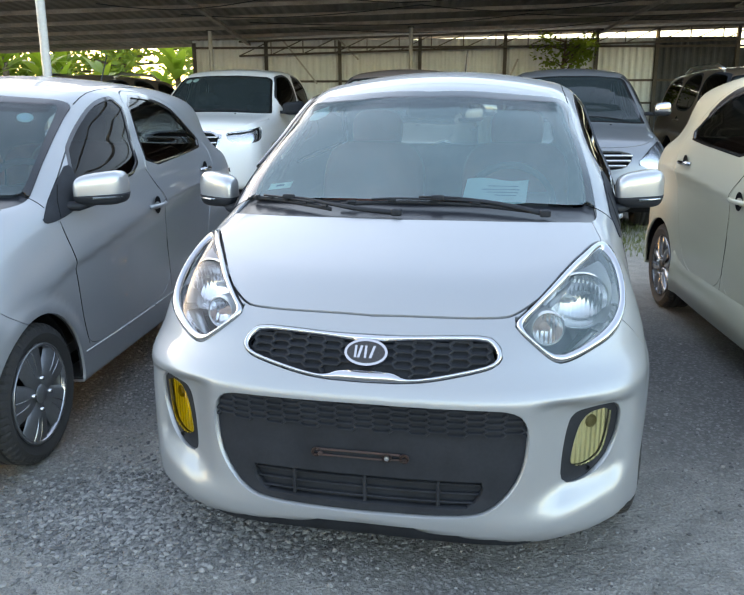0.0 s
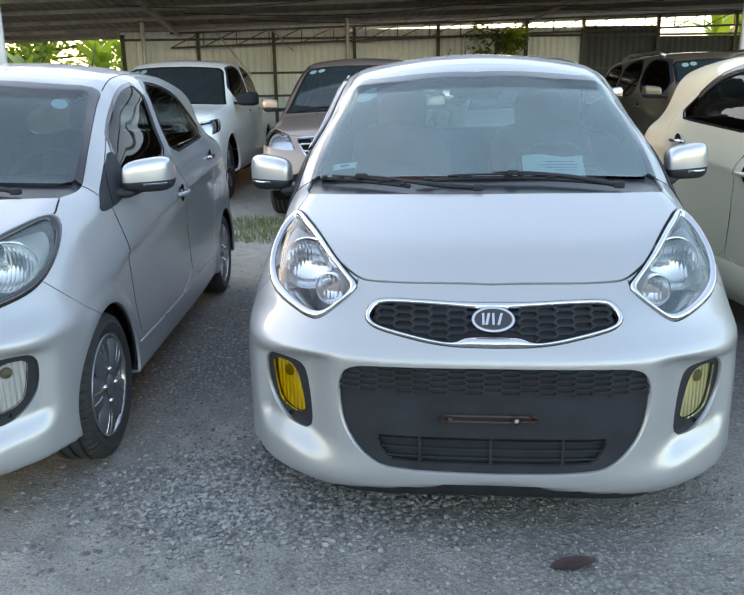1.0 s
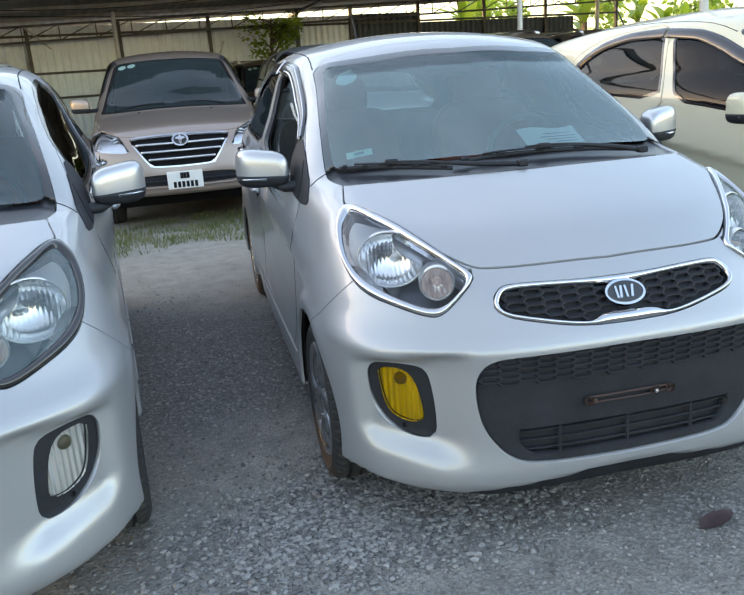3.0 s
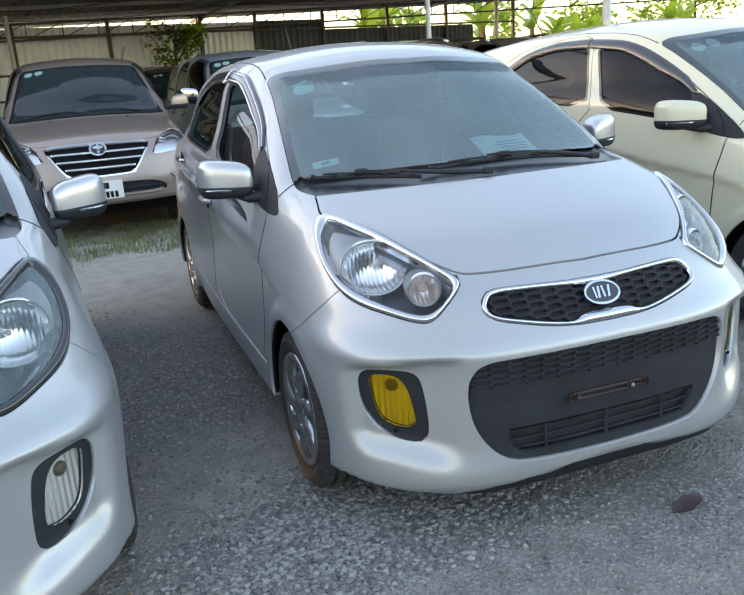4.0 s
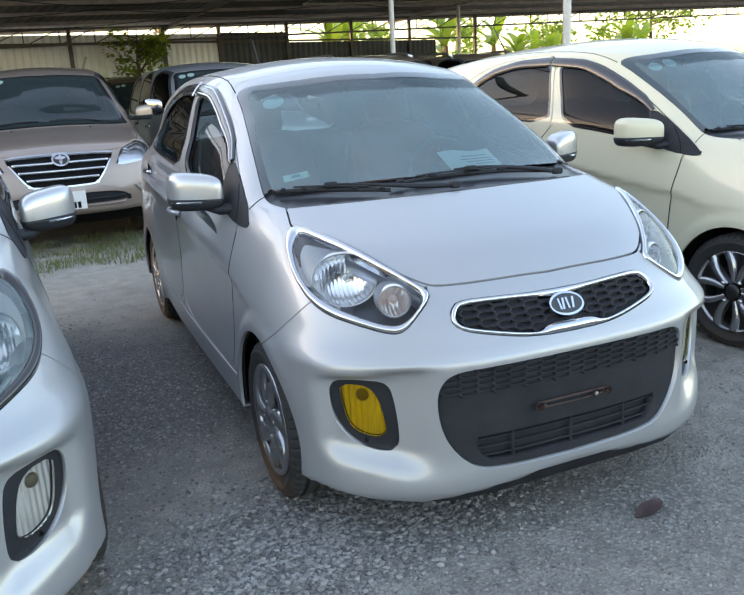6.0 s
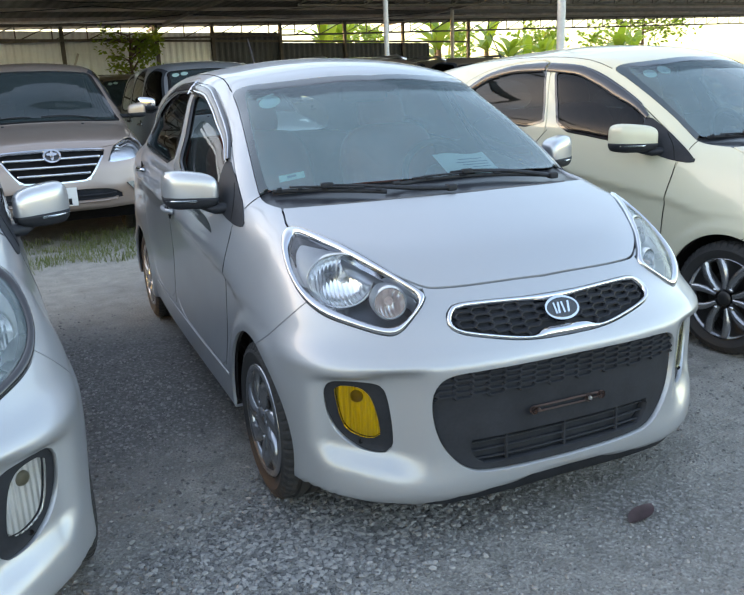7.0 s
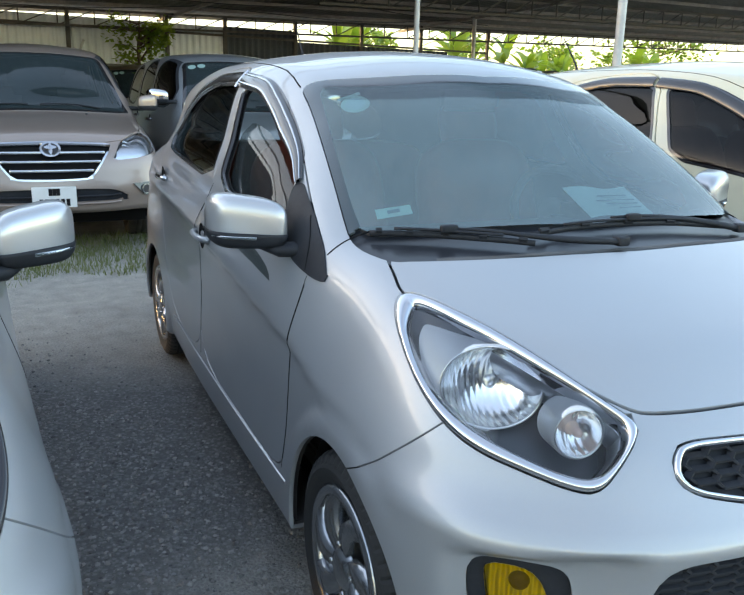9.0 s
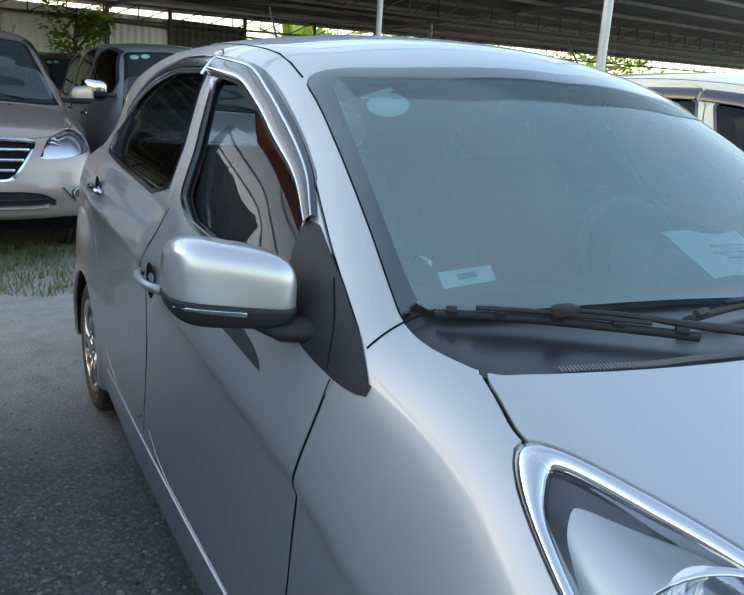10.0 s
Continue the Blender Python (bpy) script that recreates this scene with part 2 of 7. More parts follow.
def ground_material():
    m = bpy.data.materials.new("packed_gravel")
    m.use_nodes = True
    t = m.node_tree
    b = t.nodes["Principled BSDF"]
    b.inputs["Roughness"].default_value = 0.92
    b.inputs["Specular IOR Level"].default_value = 0.25
    co = t.nodes.new("ShaderNodeTexCoord")

    def tex(kind, scale, detail=6):
        n = t.nodes.new(kind)
        n.inputs["Scale"].default_value = scale
        if kind == "ShaderNodeTexNoise":
            n.inputs["Detail"].default_value = detail
        t.links.new(co.outputs["Object"], n.inputs["Vector"])
        return n

    def ramp(src, lo, hi, c1, c2):
        r = t.nodes.new("ShaderNodeMapRange")
        r.inputs[1].default_value, r.inputs[2].default_value = lo, hi
        t.links.new(src, r.inputs[0])
        mx = t.nodes.new("ShaderNodeMix")
        mx.data_type = "RGBA"
        t.links.new(r.outputs[0], mx.inputs[0])
        for k, c in ((6, c1), (7, c2)):
            if isinstance(c, tuple):
                mx.inputs[k].default_value = (*c, 1)
            else:
                t.links.new(c, mx.inputs[k])
        return mx.outputs[2]

    big = tex("ShaderNodeTexNoise", 0.7, 4)
    mid = tex("ShaderNodeTexNoise", 9.0, 8)
    fine = tex("ShaderNodeTexNoise", 120.0, 4)
    cell = tex("ShaderNodeTexVoronoi", 55.0)
    cell2 = tex("ShaderNodeTexVoronoi", 22.0)
    dust = ramp(mid.outputs[0], 0.35, 0.68, (0.225, 0.22, 0.205), (0.365, 0.352, 0.324))
    grit = ramp(cell.outputs["Distance"], 0.15, 0.6, (0.32, 0.32, 0.312), (0.145, 0.143, 0.138))
    base = ramp(big.outputs[0], 0.40, 0.62, dust, grit)
    stones = ramp(cell2.outputs["Distance"], 0.04, 0.14, (0.36, 0.355, 0.345), base)
    sel = ramp(mid.outputs[0], 0.55, 0.60, base, stones)
    sep = t.nodes.new("ShaderNodeSeparateXYZ")
    t.links.new(co.outputs["Object"], sep.inputs[0])
    edge = t.nodes.new("ShaderNodeMath")
    edge.operation = "MULTIPLY_ADD"
    t.links.new(big.outputs[0], edge.inputs[0])
    edge.inputs[1].default_value = 3.0
    t.links.new(sep.outputs["Y"], edge.inputs[2])
    sandy = ramp(mid.outputs[0], 0.3, 0.7, (0.33, 0.31, 0.275), (0.47, 0.44, 0.39))
    lane = ramp(cell.outputs["Distance"], 0.1, 0.6, (0.235, 0.237, 0.24), (0.12, 0.121, 0.123))
    sel = ramp(edge.outputs[0], 4.2, 5.2, sel, lane)
    sel = ramp(edge.outputs[0], 6.1, 7.7, sel, sandy)
    final = ramp(fine.outputs[0], 0.32, 0.66, (0.11, 0.107, 0.10), sel)
    soft_mix = t.nodes.new("ShaderNodeMix")
    soft_mix.data_type = "RGBA"
    soft_mix.inputs[0].default_value = 0.6
    t.links.new(sel, soft_mix.inputs[6])
    t.links.new(final, soft_mix.inputs[7])
    t.links.new(soft_mix.outputs[2], b.inputs["Base Color"])
    add = t.nodes.new("ShaderNodeMath")
    add.operation = "MULTIPLY_ADD"
    t.links.new(cell.outputs["Distance"], add.inputs[0])
    add.inputs[1].default_value = -0.7
    t.links.new(fine.outputs[0], add.inputs[2])
    add2 = t.nodes.new("ShaderNodeMath")
    add2.operation = "MULTIPLY_ADD"
    t.links.new(mid.outputs[0], add2.inputs[0])
    add2.inputs[1].default_value = 2.0
    t.links.new(add.outputs[0], add2.inputs[2])
    bp = t.nodes.new("ShaderNodeBump")
    bp.inputs["Strength"].default_value, bp.inputs["Distance"].default_value = 0.75, 0.014
    t.links.new(add2.outputs[0], bp.inputs["Height"])
    t.links.new(bp.outputs[0], b.inputs["Normal"])
    return m


GROUND = ground_material()


def ribbed(m, scale, dist):
    """Upright flutes in a lamp lens."""
    t = m.node_tree
    co = t.nodes.new("ShaderNodeTexCoord")
    w = t.nodes.new("ShaderNodeTexWave")
    w.inputs["Scale"].default_value, w.inputs["Distortion"].default_value = scale, 0.6
    t.links.new(co.outputs["Object"], w.inputs["Vector"])
    bp = t.nodes.new("ShaderNodeBump")
    bp.inputs["Strength"].default_value, bp.inputs["Distance"].default_value = 1.0, dist
    t.links.new(w.outputs["Fac"], bp.inputs["Height"])
    t.links.new(bp.outputs[0], t.nodes["Principled BSDF"].inputs["Normal"])


for lens in (FOG_MIRROR,):
    ribbed(lens, 24.0, 0.006)
BOWL = material("fluted_reflector", (0.80, 0.81, 0.83), 0.19, 1.0)
ribbed(BOWL, 26.0, 0.0005)


def two_tone(m, node_out, lo, hi, c1, c2):
    t = m.node_tree
    mr = t.nodes.new("ShaderNodeMapRange")
    mr.inputs[1].default_value, mr.inputs[2].default_value = lo, hi
    t.links.new(node_out, mr.inputs[0])
    mx = t.nodes.new("ShaderNodeMix")
    mx.data_type = "RGBA"
    t.links.new(mr.outputs[0], mx.inputs[0])
    mx.inputs[6].default_value, mx.inputs[7].default_value = (*c1, 1), (*c2, 1)
    t.links.new(mx.outputs[2], t.nodes["Principled BSDF"].inputs["Base Color"])


def local_sum(m, weights, absolute=False, power=1):
    """A weighted sum of the object's own coordinates (of their squares with power 2)."""
    t = m.node_tree
    co = t.nodes.new("ShaderNodeTexCoord")
    sp = t.nodes.new("ShaderNodeSeparateXYZ")
    t.links.new(co.outputs["Object"], sp.inputs[0])
    last = None
    for i, w in enumerate(weights):
        if not w:
            continue
        k = t.nodes.new("ShaderNodeMath")
        k.operation = "POWER" if power == 2 else "ABSOLUTE"
        k.inputs[1].default_value = 2
        t.links.new(sp.outputs[i], k.inputs[0])
        a = t.nodes.new("ShaderNodeMath")
        a.operation = "MULTIPLY_ADD"
        t.links.new(k.outputs[0], a.inputs[0])
        a.inputs[1].default_value = w
        if last:
            t.links.new(last, a.inputs[2])
        else:
            a.inputs[2].default_value = 0
        last = a.outputs[0]
    return last


# lamp bezel: dark plastic round the indicator, pale grey beyond
BEZEL = material("lamp_bezel", (0.5, 0.5, 0.5), 0.3, 0.3)
two_tone(BEZEL, local_sum(BEZEL, (1, 1, 0)), 0.93, 0.99, (0.035, 0.04, 0.05), (0.75, 0.76, 0.78))
# tyre: dust on the tread, darker sidewall
TYRE = material("dusty_tyre_rubber", (0.03, 0.03, 0.03), 0.8, bump=0.2, bump_scale=300, bump_dist=0.001)
two_tone(TYRE, local_sum(TYRE, (0, 1, 1), power=2), 0.262 ** 2, 0.274 ** 2, (0.020, 0.020, 0.021), (0.10, 0.094, 0.086))
sn = STONE.node_tree
geo = sn.nodes.new("ShaderNodeNewGeometry")
srange = sn.nodes.new("ShaderNodeMix")
srange.data_type = "RGBA"
srange.inputs[6].default_value, srange.inputs[7].default_value = (0.075, 0.076, 0.079, 1), (0.28, 0.278, 0.272, 1)
sn.links.new(geo.outputs["Random Per Island"], srange.inputs[0])
sn.links.new(srange.outputs[2], sn.nodes["Principled BSDF"].inputs["Base Color"])


# ---- smooth curves and car shells ----
def hermite(xs, ys, x):
    """Monotone-ish cubic through (xs, ys); ys may hold arrays."""
    xs = np.asarray(xs, float)
    x = np.clip(np.asarray(x, float), xs[0], xs[-1])
    n = len(xs)
    h = [xs[i + 1] - xs[i] for i in range(n - 1)]
    d = [(ys[i + 1] - ys[i]) / h[i] for i in range(n - 1)]
    m = [d[0]] + [np.where(d[i - 1] * d[i] > 0, 2 * d[i - 1] * d[i] / np.where(np.abs(d[i - 1] + d[i]) < 1e-9, 1e-9, d[i - 1] + d[i]), 0.0) for i in range(1, n - 1)] + [d[-1]]
    out = np.zeros_like(x)
    for i in range(n - 1):
        s = np.clip((x - xs[i]) / h[i], 0, 1)
        v = ((1 + 2 * s) * (1 - s) ** 2 * ys[i] + s * (1 - s) ** 2 * h[i] * m[i]
             + s * s * (3 - 2 * s) * ys[i + 1] + s * s * (s - 1) * h[i] * m[i + 1])
        inside = (x >= xs[i]) & ((x < xs[i + 1]) if i < n - 2 else (x <= xs[i + 1]))
        out = np.where(inside, v, out)
    return out


def curve(*pts):
    """A smooth function through the points, tabulated."""
    xs, ys = [p[0] for p in pts], [p[1] for p in pts]
    at = np.linspace(xs[0], xs[-1], 2400)
    table = hermite(xs, ys, at)
    return lambda x: np.interp(x, at, table)


def smin(a, b, k):
    h = np.clip(0.5 + 0.5 * (b - a) / k, 0, 1)
    return b * (1 - h) + a * h - k * h * (1 - h)


class Shell:
    """A closed car shape: top profile, side widths by height, front and rear profiles, blended. The nose is at y = 0, the ground at z = 0."""

    def __init__(self, top, bend, drop, sides, front, bow, rear, rear_bow, bottom, soft, extra=None, length=3.6, width=0.8, height=1.5, core=((0.9, 2.9), (0.5, 0.8)), crease=None, chin=None, flares=()):
        self.top, self.bend, self.drop, self.sides = top, bend, drop, sides
        self.front, self.bow, self.rear, self.rear_bow = front, bow, rear, rear_bow
        self.bottom, self.soft, self.extra = bottom, soft, extra
        self.length, self.width, self.height, self.core, self.crease = length, width, height, core, crease
        self.chin, self.flares = chin, flares
        self.fade = curve((0.0, 0.0), (0.24, 0.0), (0.60, 1.0), (0.90, 1.0), (1.15, 0.0), (3.0, 0.0))

    def f(self, p):
        x, y, z = np.abs(p[..., 0]), p[..., 1], p[..., 2]
        if self.extra:
            y = y + self.extra(x, y, z)
        x2 = x * x
        yy = y - self.bend(y) * x2
        e = 0.01
        slope = (self.top(yy + e) - self.top(yy - e)) / (2 * e)
        top = (self.top(yy) - self.drop(y) * x2 - z) / np.sqrt(1 + slope ** 2)
        zs = z - self.crease(y) * self.fade(z) if self.crease else z
        side = hermite([s[0] for s in self.sides], [s[1](y) for s in self.sides], zs) - x
        for fy, fz, fr, fx in self.flares:
            w = np.clip((fr - np.hypot(y - fy, z - fz)) / 0.055, 0, 1)
            side = side + (fx - x - side) * w * w * (3 - 2 * w)
        a, b = self.bow[:2]
        if len(self.bow) == 4:
            w = np.clip((z - 0.56) / 0.09, 0, 1)
            w = w * w * (3 - 2 * w)
            a, b = a + w * (self.bow[2] - a), b + w * (self.bow[3] - b)
        front = (y - self.front(z) - a * x2 - b * x2 * x2) / np.sqrt(1 + (2 * a * x + 4 * b * x2 * x) ** 2)
        rear = self.rear(z) - self.rear_bow * x2 - y
        low = z - self.bottom(y) - (self.chin(x) * np.clip((0.55 - y) / 0.15, 0, 1) if self.chin else 0)
        k1, k2, k3 = self.soft
        g = smin(top, side, k1)
        g = smin(g, front, k2)
        g = smin(g, rear, k2)
        return smin(g, low, k3)

    def normal(self, p):
        e = 0.004
        n = np.stack([self.f(p - np.eye(3)[i] * e) - self.f(p + np.eye(3)[i] * e) for i in range(3)], -1)
        n[np.abs(p[..., 0]) < 1e-6, 0] = 0
        return n / np.maximum(np.linalg.norm(n, axis=-1, keepdims=True), 1e-9)

    def meet(self, a, b):
        """First point out of the shell on the way from a (inside) to b (outside)."""
        lo, hi = np.zeros(len(a)), np.ones(len(a))
        for _ in range(24):
            mid = (lo + hi) / 2
            inside = self.f(a + (b - a) * mid[:, None]) > 0
            lo, hi = np.where(inside, mid, lo), np.where(inside, hi, mid)
        return a + (b - a) * lo[:, None]


def bumper_form(x, y, z):
    """Hollows round the fog lamps and the lip that juts out below them."""
    near = np.clip((0.75 - y) / 0.2, 0, 1)
    ease = lambda v: np.clip(v, 0, 1) ** 2 * (3 - 2 * np.clip(v, 0, 1))
    across = ease((x - 0.42) / 0.11) * ease((0.735 - x) / 0.075)
    up = ease((0.556 - 0.12 * (x - 0.6) - z) / 0.034)
    down = ease((z - 0.232 - 0.16 * np.clip(x - 0.52, 0, 0.2)) / 0.085)
    hollow = 0.040 * across * up * down
    lip = 0.008 * np.exp(-((x - 0.50) / 0.14) ** 2 - ((z - 0.20) / 0.045) ** 2)
    return near * (lip - hollow)


BEND = curve((0.0, 0.10), (0.72, 0.10), (0.95, 0.25), (3.6, 0.25))
HATCH = Shell(
    top=curve((-0.5, 0.40), (0.0, 0.64), (0.10, 0.725), (0.20, 0.785), (0.30, 0.835), (0.5, 0.902), (0.7, 0.957), (0.82, 0.985), (0.875, 1.020), (1.0, 1.11), (1.256, 1.284), (1.45, 1.379), (1.6, 1.415), (1.8, 1.438), (2.1, 1.453), (2.5, 1.445), (3.0, 1.405), (3.4, 1.345), (4.5, 1.2)),
    bend=BEND,
    drop=curve((0.0, 0.06), (0.8, 0.06), (1.0, 0.06), (1.45, 0.19), (2.0, 0.20), (3.6, 0.20)),
    sides=[(0.0, curve((0.0, 0.74), (1.8, 0.755), (3.6, 0.72))),
           (0.28, curve((0.0, 0.765), (0.9, 0.786), (1.8, 0.788), (3.6, 0.75))),
           (0.34, curve((0.0, 0.768), (0.65, 0.790), (1.0, 0.783), (1.8, 0.782), (2.6, 0.784), (3.0, 0.792), (3.6, 0.745))),
           (0.46, curve((0.0, 0.770), (0.65, 0.788), (0.85, 0.776), (1.1, 0.768), (1.8, 0.772), (2.5, 0.774), (3.0, 0.790), (3.6, 0.74))),
           (0.60, curve((0.0, 0.758), (0.65, 0.776), (0.85, 0.766), (1.1, 0.762), (1.8, 0.775), (2.6, 0.776), (3.2, 0.765), (3.6, 0.71))),
           (0.655, curve((0.0, 0.748), (0.65, 0.771), (1.0, 0.761), (1.8, 0.784), (2.6, 0.784), (3.2, 0.763), (3.6, 0.70))),
           (0.69, curve((0.0, 0.74), (0.65, 0.770), (1.0, 0.771), (1.8, 0.797), (2.6, 0.792), (3.2, 0.765), (3.6, 0.69))),
           (0.715, curve((0.0, 0.735), (0.65, 0.764), (1.0, 0.767), (1.8, 0.793), (2.6, 0.786), (3.2, 0.758), (3.6, 0.685))),
           (0.82, curve((0.0, 0.70), (0.65, 0.727), (1.0, 0.740), (1.8, 0.770), (2.6, 0.764), (3.2, 0.735), (3.6, 0.66))),
           (0.96, curve((0.0, 0.64), (0.65, 0.665), (0.9, 0.69), (1.2, 0.715), (1.75, 0.752), (2.4, 0.755), (2.9, 0.725), (3.3, 0.65), (3.6, 0.6))),
           (1.33, curve((0.0, 0.50), (1.3, 0.535), (1.5, 0.560), (1.95, 0.625), (2.5, 0.615), (3.0, 0.57), (3.6, 0.48))),
           (1.60, curve((0.0, 0.35), (1.5, 0.43), (2.0, 0.50), (3.6, 0.35)))],
    front=curve((0.0, 0.12), (0.15, 0.050), (0.19, 0.030), (0.23, 0.026), (0.30, 0.028), (0.42, 0.028), (0.50, 0.027), (0.535, 0.023), (0.56, 0.019), (0.585, 0.028), (0.62, 0.052), (0.67, 0.086), (0.73, 0.13), (0.80, 0.19), (1.0, 0.40), (1.6, 0.9)),
    bow=(0.10, 0.72, 0.15, 0.80),
    rear=curve((0.0, 3.50), (0.3, 3.58), (0.6, 3.595), (0.9, 3.55), (1.0, 3.50), (1.37, 3.36), (1.6, 3.25)), rear_bow=0.28,
    bottom=curve((0.0, 0.160), (0.35, 0.170), (0.6, 0.19), (1.0, 0.20), (3.0, 0.20), (3.6, 0.24)),
    soft=(0.10, 0.10, 0.014), extra=bumper_form,
    crease=curve((0.0, -0.06), (0.7, -0.05), (1.0, 0.006), (1.2, 0.03), (1.56, 0.085), (1.86, 0.12), (2.8, 0.18), (3.6, 0.20)), chin=lambda x: np.interp(x, [0, 0.10, 0.28, 0.455, 0.475, 0.60, 0.72, 0.80], [0.035, 0.031, 0.008, -0.014, -0.014, -0.002, 0.016, 0.03]), flares=((0.644, 0.264, 0.372, 0.783), (3.045, 0.264, 0.372, 0.788)))


# ---- mesh tools ----
def part(name, src, mat, parent=None, label="", smooth=False):
    """Link a bmesh, or (verts, faces), as one mesh object under parent."""
    me = bpy.data.meshes.new(name)
    if isinstance(src, tuple):
        me.from_pydata([tuple(v) for v in src[0]], [], [tuple(f) for f in src[1]])
    else:
        bmesh.ops.recalc_face_normals(src, faces=src.faces[:])
        src.to_mesh(me)
        src.free()
    me.materials.append(mat)
    if smooth:
        me.polygons.foreach_set("use_smooth", [True] * len(me.polygons))
    ob = new(name, me)
    if parent:
        ob.parent = parent
    return tagged(ob, label)


def thing(name, m, label, category, group="", kind=""):
    ob = new(name)
    ob.matrix_world = m
    return tagged(ob, label, category, group, kind)


def box(bm, lo, hi, bevel=0.0, m=None):
    made = bmesh.ops.create_cube(bm, size=1.0)["verts"]
    lo, hi = Vector(lo), Vector(hi)
    for v in made:
        v.co = Vector([lo[i] + (v.co[i] + 0.5) * (hi[i] - lo[i]) for i in range(3)])
    if bevel:
        edges = {e for v in made for e in v.link_edges}
        out = bmesh.ops.bevel(bm, geom=list(edges), offset=bevel, segments=2, affect="EDGES", clamp_overlap=True)
        made = list({v for f in out["faces"] for v in f.verts} | {v for v in made if v.is_valid})
    if m is not None:
        bmesh.ops.transform(bm, matrix=m, verts=[v for v in made if v.is_valid])
    return bm


def boxed(lo, hi, bevel=0.0, m=None):
    return box(bmesh.new(), lo, hi, bevel, m)


def tube(points, radius, sides=8, closed=False, flat=1.0, radii=None):
    """A round bar along points: (verts, faces). flat squeezes it along its second axis."""
    pts = [Vector(p) for p in points]
    n = len(pts)
    verts, faces = [], []
    up = Vector((0, 0, 1))
    for i, p in enumerate(pts):
        a = pts[(i - 1) % n] if closed or i else pts[0]
        b = pts[(i + 1) % n] if closed or i < n - 1 else pts[-1]
        d = (b - a).normalized()
        s = d.cross(up)
        s = s.normalized() if s.length > 1e-3 else Vector((1, 0, 0))
        w = s.cross(d).normalized()
        r = radii[i] if radii else radius
        for k in range(sides):
            ang = 2 * math.pi * k / sides
            verts.append(p + s * (r * math.cos(ang)) + w * (r * flat * math.sin(ang)))
    for i in range(n if closed else n - 1):
        j = (i + 1) % n
        for k in range(sides):
            l = (k + 1) % sides
            faces.append((i * sides + k, i * sides + l, j * sides + l, j * sides + k))
    if not closed:
        faces.append(tuple(range(sides))[::-1])
        faces.append(tuple((n - 1) * sides + k for k in range(sides)))
    return verts, faces


def joined(*pieces):
    verts, faces = [], []
    for v, f in pieces:
        o = len(verts)
        verts += list(v)
        faces += [tuple(i + o for i in q) for q in f]
    return verts, faces


def lathe(profile, segs=48, axis="x"):
    """Turn a profile of (radius, offset) round an axis: (verts, faces)."""
    verts, faces = [], []
    n = len(profile)
    for s in range(segs):
        a = 2 * math.pi * s / segs
        for r, o in profile:
            c, d = r * math.cos(a), r * math.sin(a)
            verts.append((o, c, d) if axis == "x" else (c, o, d) if axis == "y" else (c, d, o))
    for s in range(segs):
        s2 = (s + 1) % segs
        for k in range(n - 1):
            faces.append((s * n + k, s * n + k + 1, s2 * n + k + 1, s2 * n + k))
    return verts, faces


def moved(src, m):
    return [m @ Vector(v) for v in src[0]], src[1]


def rounded(pts, times=2):
    """A closed outline with its corners cut round."""
    p = np.array(pts, float)
    for _ in range(times):
        q = np.roll(p, -1, 0)
        p = np.stack([0.75 * p + 0.25 * q, 0.25 * p + 0.75 * q], 1).reshape(-1, 2)
    return p


def mirrored(pts):
    """Close an outline given for the right half, from the middle on top to the middle below."""
    return list(pts) + [(-x, z) for x, z in reversed(pts)]


def inside_by(poly, u, v):
    """Signed distance to a closed outline, negative inside."""
    best = np.full(u.shape, 1e9)
    odd = np.zeros(u.shape, bool)
    for (ax, ay), (bx, by) in zip(poly, np.roll(poly, -1, 0)):
        ex, ey = bx - ax, by - ay
        s = np.clip(((u - ax) * ex + (v - ay) * ey) / max(ex * ex + ey * ey, 1e-12), 0, 1)
        best = np.minimum(best, (u - ax - s * ex) ** 2 + (v - ay - s * ey) ** 2)
        cross = (ay > v) != (by > v)
        odd ^= cross & (u < ex * (v - ay) / (ey if abs(ey) > 1e-12 else 1e-12) + ax)
    return np.where(odd, -1, 1) * np.sqrt(best)


